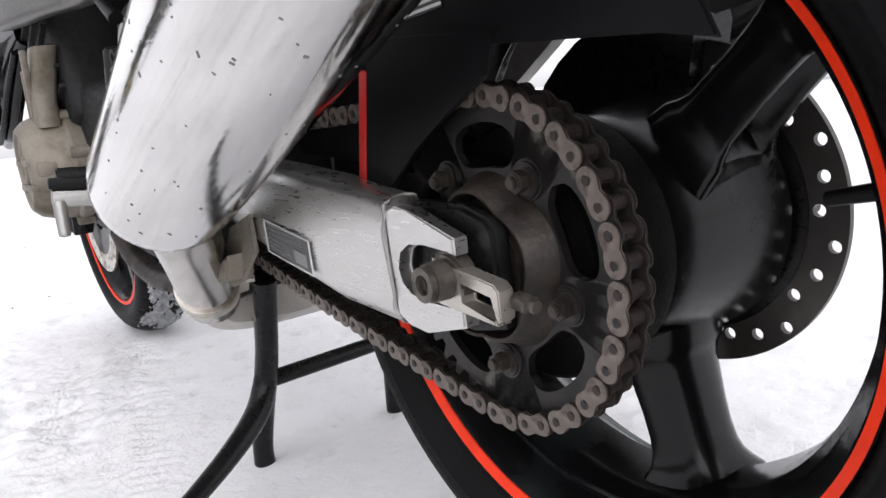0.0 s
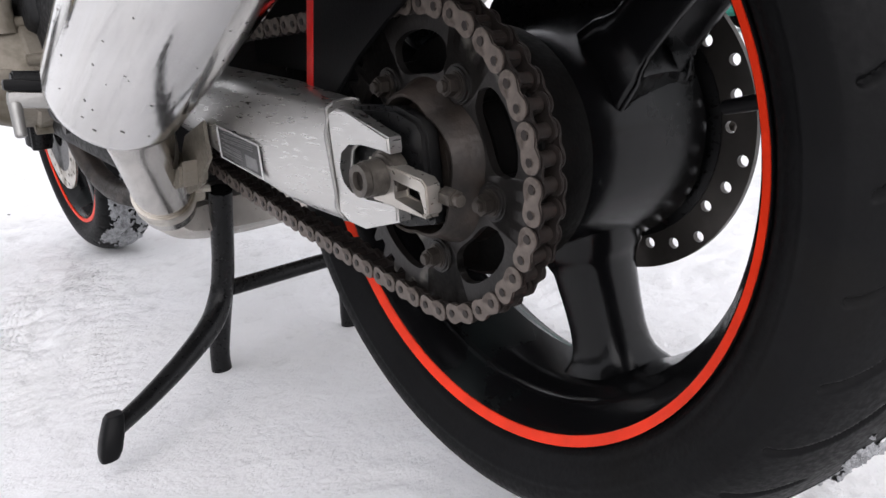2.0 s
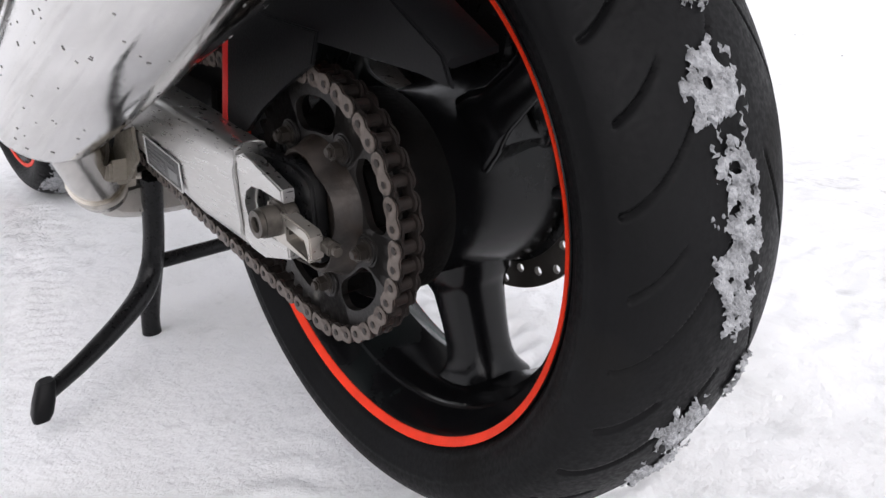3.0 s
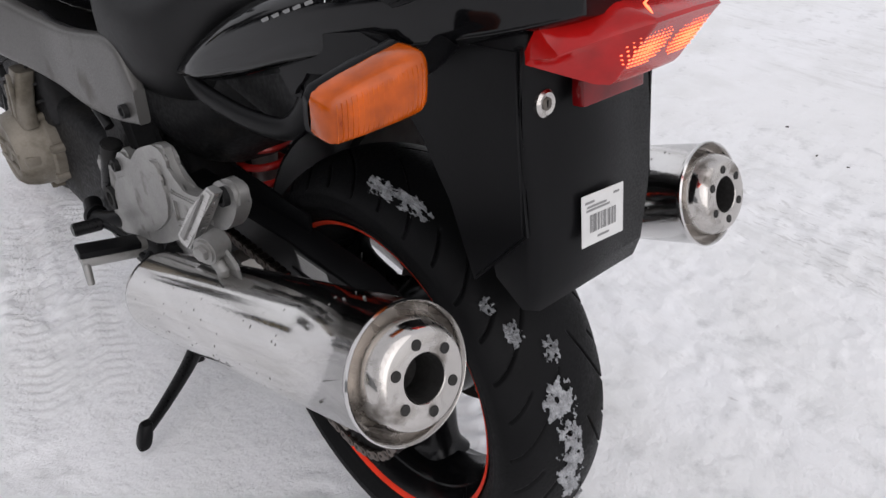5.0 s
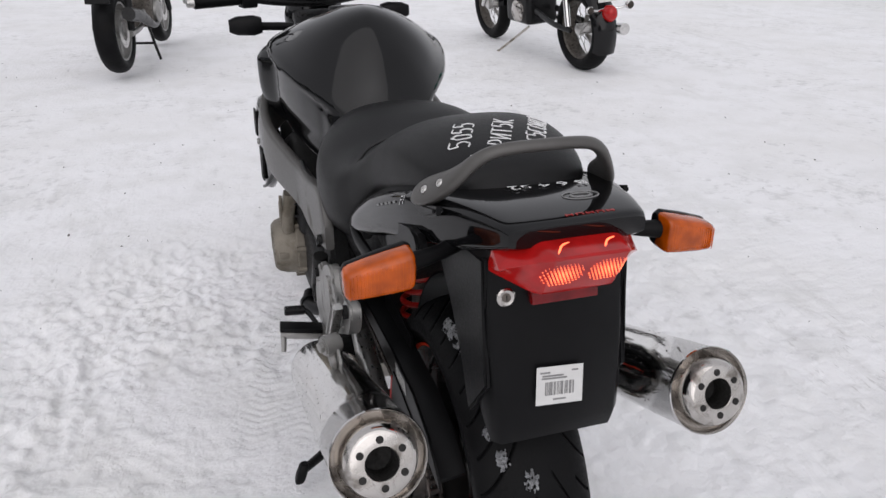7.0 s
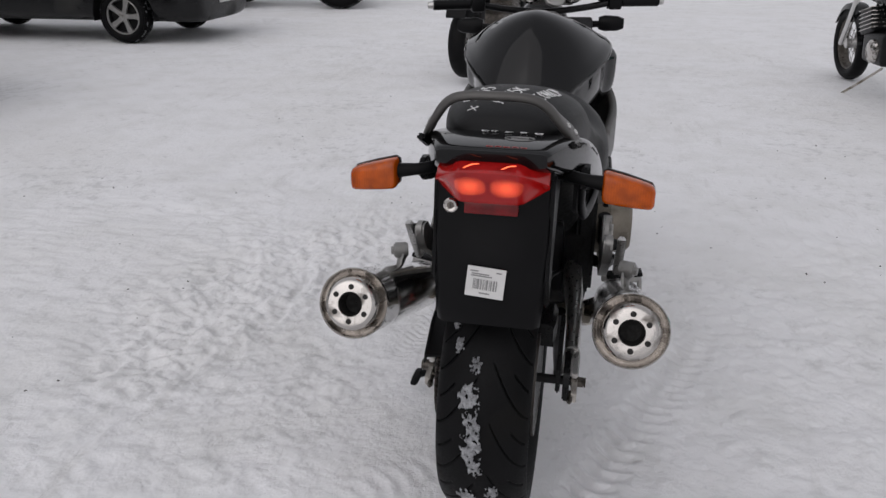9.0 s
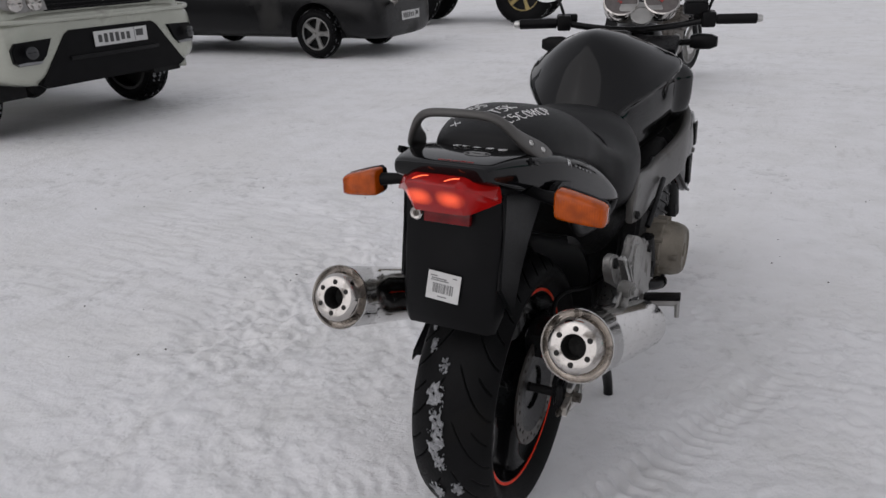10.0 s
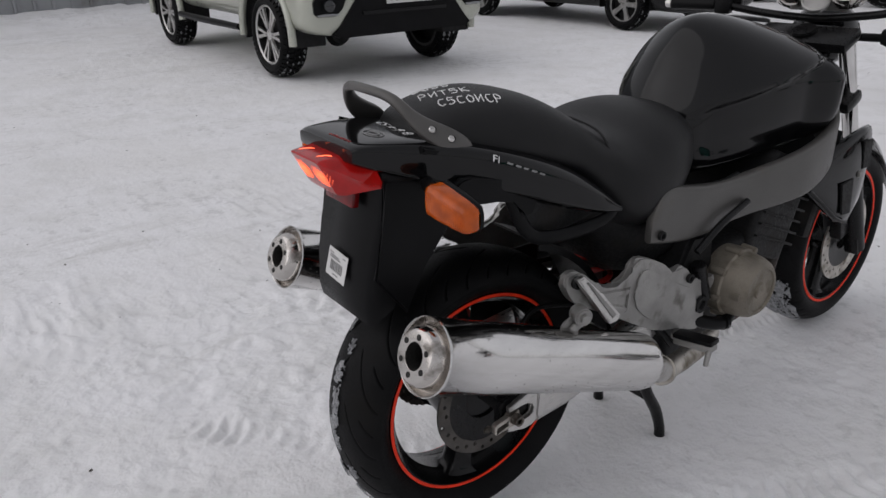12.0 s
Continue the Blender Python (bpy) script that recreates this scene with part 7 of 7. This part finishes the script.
for k, z in enumerate((0.40, 0.465)):
    add_box(bm, (0.900, -0.34, z), (0.01, 0.16, 0.022), bevel=0.004)
part("bumper_slots", bm, ALU_CAST, wagon)
bars_plate(wagon, 0.925, 0.04, 0.49, 0.52, 0.112)

# naked motorcycle on its centre stand
def far_rim(wh, r, w):
    bm = bm_new()
    ax = pose(0, 0, 0, 0, 90, 0)
    add_lathe(bm, [(r * 0.72, -w * 0.4), (r * 0.72, w * 0.4), (r * 0.66, w * 0.38), (r * 0.62, 0), (r * 0.66, -w * 0.38)], ax, 48, closed=True)
    add_lathe(bm, [(0.01, -0.05), (0.05, -0.045), (0.05, 0.045), (0.01, 0.05)], ax, 28)
    for k in range(3):
        a = radians(40 + 120 * k)
        d, s = Vector((0, math.cos(a), math.sin(a))), Vector((0, -math.sin(a), math.cos(a)))
        add_rings(bm, [[d * q + s * (0.022 * p) + Vector((0.025 * t, 0, 0)) for p, t in ((-1, -1), (1, -1), (1, 1), (-1, 1))] for q in (0.03, r * 0.4, r * 0.65)])
    part("rim", bm, ALU_CAST, wh, "grey cast three-spoke rim")


def simple_bike(name, label, m, R, wb, cruiser):
    bk = thing(name, label, "motorcycle", m=m)
    # local: +y ahead, rear axle over the origin
    for y, r, w in ((0.0, R, 0.15 if not cruiser else 0.17), (wb, R, 0.11 if not cruiser else 0.12)):
        me = tyre_mesh("far_tyre", r, r * 0.70, w, w * 0.4, around=420, across=28, grooves=30)
        wh = place("wheel", me, RUBBER, bk, "black tyre with flecks of snow", 50, pose(0, y, r + (0.02 if not cruiser else 0)))
        if cruiser:
            bm = bm_new()
            add_lathe(bm, [(r * 0.70, -w * 0.36), (r * 0.72, 0), (r * 0.70, w * 0.36), (r * 0.66, w * 0.30), (r * 0.64, 0), (r * 0.66, -w * 0.30)], pose(0, 0, 0, 0, 90, 0), 48, closed=True)
            part("rim", bm, NUT_STEEL, wh, "dull chromed rim")
            for k in range(20):
                a = 2 * math.pi * k / 20
                bm = bm_new()
                add_cyl(bm, (0.03 if k % 2 else -0.03, 0.04 * math.cos(a + 0.5), 0.04 * math.sin(a + 0.5)), (0, r * 0.66 * math.cos(a), r * 0.66 * math.sin(a)), 0.0022, None, 5)
                part("spoke", bm, NUT_STEEL, wh)
            part("hub", add_cyl(bm_new(), (-0.06, 0, 0), (0.06, 0, 0), 0.045, None, 20, 0.006), ALU, wh)
        else:
            far_rim(wh, r, w)
        part("brake_disc", drilled_disc(0.07, 0.12, 0.005, 20, 0.005), ALU, wh, m=pose(w * 0.45, 0, 0))
    bm = bm_new()
    add_box(bm, (0, wb * 0.52, 0.40), (0.30, 0.42, 0.26), (0, 0, 0), 0.05, 3)
    eng = part("engine", bm, NUT_STEEL if not cruiser else BLACK_METAL, bk, "dull metal engine" if not cruiser else "black engine")
    part("cylinder_block", add_box(bm_new(), (0, wb * 0.60, 0.60), (0.34, 0.24, 0.20), (-15, 0, 0), 0.03, 3), NUT_STEEL if not cruiser else BLACK_METAL, eng)
    for k in range(6):
        part("cooling_fin", add_box(bm_new(), (0, wb * 0.58 + 0.01 * k, 0.54 + 0.03 * k), (0.36, 0.25, 0.008), (-15, 0, 0), 0.002), NUT_STEEL if not cruiser else CHROME_CAP, eng)
    for s in (-1, 1):
        bm = bm_new()
        add_lathe(bm, [(0.095, 0.0), (0.092, 0.02), (0.075, 0.032), (0.002, 0.036)], Matrix.Translation((s * 0.15, wb * 0.50, 0.38)) @ pose(0, 0, 0, 0, 90 * s, 0), 28)
        part("side_cover", bm, CHROME_CAP if cruiser else ALU_CAST, eng)
    bm = bm_new()
    add_rings(bm, body([(wb * 0.40, 0.80, 0.74, 0.68, 0.09, 2.2, 2.4), (wb * 0.48, 0.90, 0.80, 0.70, 0.14, 2.2, 2.4), (wb * 0.62, 0.95, 0.83, 0.72, 0.16, 2.3, 2.4), (wb * 0.72, 0.92, 0.83, 0.75, 0.12, 2.2, 2.4), (wb * 0.76, 0.86, 0.82, 0.78, 0.05, 2, 2)], 5, 32))
    part("fuel_tank", bm, GLOSS_BLACK, bk)
    bm = bm_new()
    if cruiser:
        add_rings(bm, body([(wb * 0.44, 0.74, 0.70, 0.66, 0.08, 2.4, 2.4), (wb * 0.30, 0.70, 0.66, 0.60, 0.16, 2.6, 2.4), (wb * 0.16, 0.74, 0.69, 0.62, 0.15, 2.6, 2.4), (-0.02, 0.84, 0.79, 0.74, 0.11, 2.6, 2.4), (-0.10, 0.83, 0.80, 0.77, 0.06, 2, 2)], 5, 28))
    else:
        add_rings(bm, body([(wb * 0.44, 0.80, 0.76, 0.70, 0.08, 2.4, 2.4), (wb * 0.28, 0.80, 0.75, 0.68, 0.13, 2.6, 2.4), (0.12, 0.84, 0.80, 0.74, 0.12, 2.6, 2.4), (-0.12, 0.86, 0.82, 0.78, 0.09, 2.4, 2.4), (-0.22, 0.86, 0.84, 0.82, 0.04, 2, 2)], 5, 28))
    part("seat", bm, SEAT_VINYL, bk)
    rk = Vector((0, -math.sin(radians(32 if cruiser else 25)), math.cos(radians(32 if cruiser else 25))))
    for s in (-1, 1):
        a = Vector((s * 0.10, wb, R))
        part("fork_leg", add_cyl(bm_new(), a, a + rk * 0.70, 0.024, None, 16, 0.003), CHROME if cruiser else BLACK_METAL, bk)
        bm = bm_new()
        add_tube(bm, [(s * 0.12, 0.0, R), (s * 0.13, 0.25, R + 0.02), (s * 0.10, wb * 0.36, 0.40)], [0.022, 0.024, 0.028], 12, 4, flat=0.6)
        part("swingarm", bm, BLACK_METAL if cruiser else ALU_CAST, bk)
        bm = bm_new()
        add_cyl(bm, (s * 0.13, -0.02 if not cruiser else 0.02, R + 0.03), (s * 0.11, 0.10 if not cruiser else 0.12, 0.72), 0.026, None, 14, 0.003)
        part("shock", bm, CHROME if cruiser else DARK_VOID, bk)
    bm = bm_new()
    top = Vector((0, wb, R)) + rk * 0.78
    add_tube(bm, [top + Vector((-0.38, -0.14, 0.06)), top + Vector((-0.20, -0.04, 0.08)), top, top + Vector((0.20, -0.04, 0.08)), top + Vector((0.38, -0.14, 0.06))], 0.012, 12, 5)
    part("handlebar", bm, CHROME if cruiser else BLACK_METAL, bk)
    bm = bm_new()
    add_lathe(bm, [(0.03, -0.10), (0.08, -0.05), (0.09, 0.0), (0.085, 0.02), (0.002, 0.035)], Matrix.Translation(top + Vector((0, 0.10, -0.08))) @ frame_to((0, 1, 0)), 28)
    part("headlamp", bm, CHROME if cruiser else GLOSS_BLACK, bk)
    # mudguards
    for y, r0, a0, a1 in ((0.0, R + 0.03, 60, 205), (wb, R + 0.025, 30, 175)):
        bm = bm_new()
        rows = []
        wd = 0.10 if y == 0 else 0.075
        for k in range(14):
            a = radians(a0 + (a1 - a0) * k / 13)
            rows.append([(x, y + (r0 + dr) * math.cos(a), R + (r0 + dr) * math.sin(a)) for x, dr in ((-wd, -0.05), (-wd * 0.7, 0), (0, 0.012), (wd * 0.7, 0), (wd, -0.05), (wd * 0.96, -0.052), (0, 0.004), (-wd * 0.96, -0.052))])
        add_rings(bm, rows)
        if cruiser or y > 0:
            part("mudguard", bm, GLOSS_BLACK, bk, "", 50)
        else:
            bm.free()
    if cruiser:
        bm = bm_new()
        add_rings(bm, [[(0.048 * k * math.cos(a), -R - 0.05 + dy, 0.49 + 0.062 * k * math.sin(a)) for a in np.linspace(0, 2 * math.pi, 20, endpoint=False)] for dy, k in ((0.05, 0.9), (0.0, 1.0), (-0.03, 0.8), (-0.045, 0.4))])
        part("tail_lamp", bm, RED_LENS, bk, "red oval tail lamp")
        bm = bm_new()
        add_box(bm, (0, -R - 0.02, 0.66), (0.20, 0.008, 0.17), (-8, 0, 0), 0.003)
        part("number_board", bm, WHITE_LABEL, bk, "blank pale number board")
        for s in (-1, 1):
            bm = bm_new()
            add_tube(bm, [(0, -R + 0.02, 0.52), (s * 0.10, -R - 0.03, 0.52), (s * 0.16, -R - 0.03, 0.53)], 0.008, 8, 4)
            add_lathe(bm, [(0.004, -0.05), (0.028, -0.02), (0.032, 0.012), (0.028, 0.018)], Matrix.Translation((s * 0.175, -R - 0.03, 0.53)) @ frame_to((0, -1, 0)), 18)
            ind = part("rear_indicator", bm, CHROME, bk)
            bm = bm_new()
            add_lathe(bm, [(0.028, 0.018), (0.018, 0.026), (0.002, 0.028)], Matrix.Translation((s * 0.175, -R - 0.03, 0.53)) @ frame_to((0, -1, 0)), 18)
            part("lens", bm, RUST, ind)
        bm = bm_new()
        add_tube(bm, [(0.14, wb * 0.62, 0.42), (0.17, wb * 0.45, 0.30), (0.18, 0.20, 0.30), (0.18, -0.30, 0.34)], [0.022, 0.025, 0.042, 0.045], 16, 5)
        part("exhaust", bm, CHROME, bk, "long chromed exhaust")
        bm = bm_new()
        add_tube(bm, [(-0.12, wb * 0.42, 0.26), (-0.22, wb * 0.52, 0.12), (-0.30, wb * 0.60, 0.012)], 0.010, 8, 4)
        add_box(bm, (-0.31, wb * 0.61, 0.01), (0.07, 0.04, 0.01), bevel=0.003)
        part("side_stand", bm, STEEL_WORN, bk)
    else:
        bm = bm_new()
        for s in (-1, 1):
            add_tube(bm, [(s * 0.11, wb * 0.38, 0.30), (s * 0.13, wb * 0.42, 0.12), (s * 0.15, wb * 0.44, 0.0)], 0.012, 10, 4)
        add_cyl(bm, (-0.14, wb * 0.41, 0.14), (0.14, wb * 0.41, 0.14), 0.010, None, 10)
        part("centre_stand", bm, BLACK_METAL, bk)
        bm = bm_new()
        add_tube(bm, [(0.14, wb * 0.55, 0.30), (0.17, wb * 0.35, 0.30), (0.18, 0.10, 0.42), (0.18, -0.22, 0.48)], [0.022, 0.025, 0.045, 0.05], 16, 5)
        part("exhaust", bm, BLACK_METAL, bk)
        bm = bm_new()
        add_box(bm, (0, -0.25, 0.66), (0.17, 0.02, 0.22), (-20, 0, 0), 0.006)
        part("number_board", bm, BLACK_PLASTIC, bk)
    return bk


simple_bike("motorcycle", "black naked motorcycle with grey cast wheels on its stand", pose(-1.01, 5.24, 0.02, 0, 0, -11), 0.305, 1.40, False)
simple_bike("cruiser_motorcycle", "black cruiser motorcycle with chrome spoked wheels leaning on its side stand", pose(2.56, 4.52, 0, 0, -5, 5), 0.325, 1.66, True)

# a machine with big snowy wheels at the far side of the yard
loader = thing("tractor", "dark tractor with snow-covered wheels at the yard's edge", "tractor", m=pose(-5.2, 12.0, 0, 0, 0, 10))
for x in (-1.3, 0.75):
    for y, s in ((-0.6, -1), (0.6, 1)):
        car_wheel(loader, x, y, 0.52, 0.30, 0.28, 5, s, TRACTOR_PAINT, True)
bm = bm_new()
add_rings(bm, hull([(1.0, 0.65, 1.15, 0.30, 0), (0.7, 0.55, 1.25, 0.38, 0.05), (-0.5, 0.50, 1.3, 0.42, 0.05), (-1.6, 0.5, 1.2, 0.45, 0.05)]))
part("body", bm, BLACK_CAR, loader, "", 50)
bm = bm_new()
add_rings(bm, hull([(-0.4, 1.2, 1.9, 0.5, 0.1), (-0.6, 1.2, 2.2, 0.55, 0.1), (-1.5, 1.2, 2.2, 0.55, 0.1), (-1.6, 1.2, 1.9, 0.5, 0.1)]))
part("cabin", bm, GLASS_DARK, loader, "", 50)

# ---- edges of the yard ----
bm = bm_new()
add_box(bm, (-12.2, 4.0, 1.6), (0.15, 16.0, 3.2), bevel=0.01)
wall = link("wall_west", bm, SHED, smooth=0)
tagged(wall, "grey sheet metal shed wall beside the yard", "wall", kind="structure")
for k in range(60):
    bm = bm_new()
    add_box(bm, (-12.11, -3.9 + 0.27 * k, 1.6), (0.03, 0.05, 3.18), bevel=0.006, seg=1)
    part("rib", bm, SHED, wall)
bank_y = np.linspace(-4, 12, 120)
bank_x = np.linspace(-12.15, -10.6, 26)
BX, BY = np.meshgrid(bank_x, bank_y, indexing="ij")
prof = np.clip((-10.6 - BX) / 1.5, 0, 1)
BZ = -0.03 + 0.34 * np.sin(np.clip(prof, 0, 1) * math.pi * 0.62) * (0.6 + 0.5 * fbm(BX, BY, 0.7, 21) + 0.25 * fbm(BX, BY, 3.0, 22))
bank = place("snow_bank", grid_mesh("snow_bank", np.stack([BX, BY, BZ], -1), len(bank_x), len(bank_y)), SNOW, smooth=60)
tagged(bank, "ploughed bank of snow along the shed wall", "snow bank", kind="structure")

# green van behind the wheel, tail towards the yard
van = thing("van", "green van with a grey bumper parked on the snow", "car", m=pose(12.2, 6.0, 0, 0, 0, -38))
bm = bm_new()
add_rings(bm, hull([(0.0, 0.42, 1.35, 0.60, 0), (-0.06, 0.30, 1.55, 0.78, 0.04), (-0.30, 0.24, 1.62, 0.84, 0.08), (-2.0, 0.24, 1.66, 0.85, 0.08), (-2.6, 0.24, 1.40, 0.84, 0.10), (-3.3, 0.26, 0.95, 0.80, 0.05), (-3.5, 0.34, 0.80, 0.66, 0)]))
place("body", carved(bm, [(x, 0.29, 0.36, 0.55, s) for x in (-0.70, -2.75) for s in (-1, 1)]), TEAL, van, "", 50)
bm = bm_new()
add_rings(bm, hull([(0.10, 0.34, 0.52, 0.55, 0), (0.08, 0.28, 0.56, 0.78, 0), (-0.10, 0.27, 0.57, 0.86, 0), (-0.28, 0.28, 0.56, 0.87, 0)]))
part("rear_bumper", bm, GREY_FRAME, van, "grey plastic bumper", 50)
for s in (-1, 1):
    bm = bm_new()
    add_box(bm, (-0.03, s * 0.74, 0.86), (0.10, 0.14, 0.36), (0, 0, s * -8), 0.02)
    part("tail_lamp", bm, RED_DEEP, van, "red tail lamp")
    for x in (-0.70, -2.75):
        car_wheel(van, x, s * 0.75, 0.29, 0.17, 0.18, 5, s, ALU_CAST, False)

bm = bm_new()
rng = random.Random(5)
for _ in range(260):
    x, y = rng.gauss(0, 2.2), rng.gauss(1.2, 2.4)
    if math.hypot(x, y - 0.5) < 1.3:
        continue
    s = rng.uniform(0.002, 0.006)
    add_box(bm, (x, y, 0.004), (s * rng.uniform(0.8, 2), s, s * 0.6), (rng.uniform(-20, 20), rng.uniform(-20, 20), rng.uniform(0, 180)))
grit = link("grit", bm, RUST, smooth=0)
tagged(grit, "scattered crumbs of dirt and bark on the snow", "grit", kind="stuff")
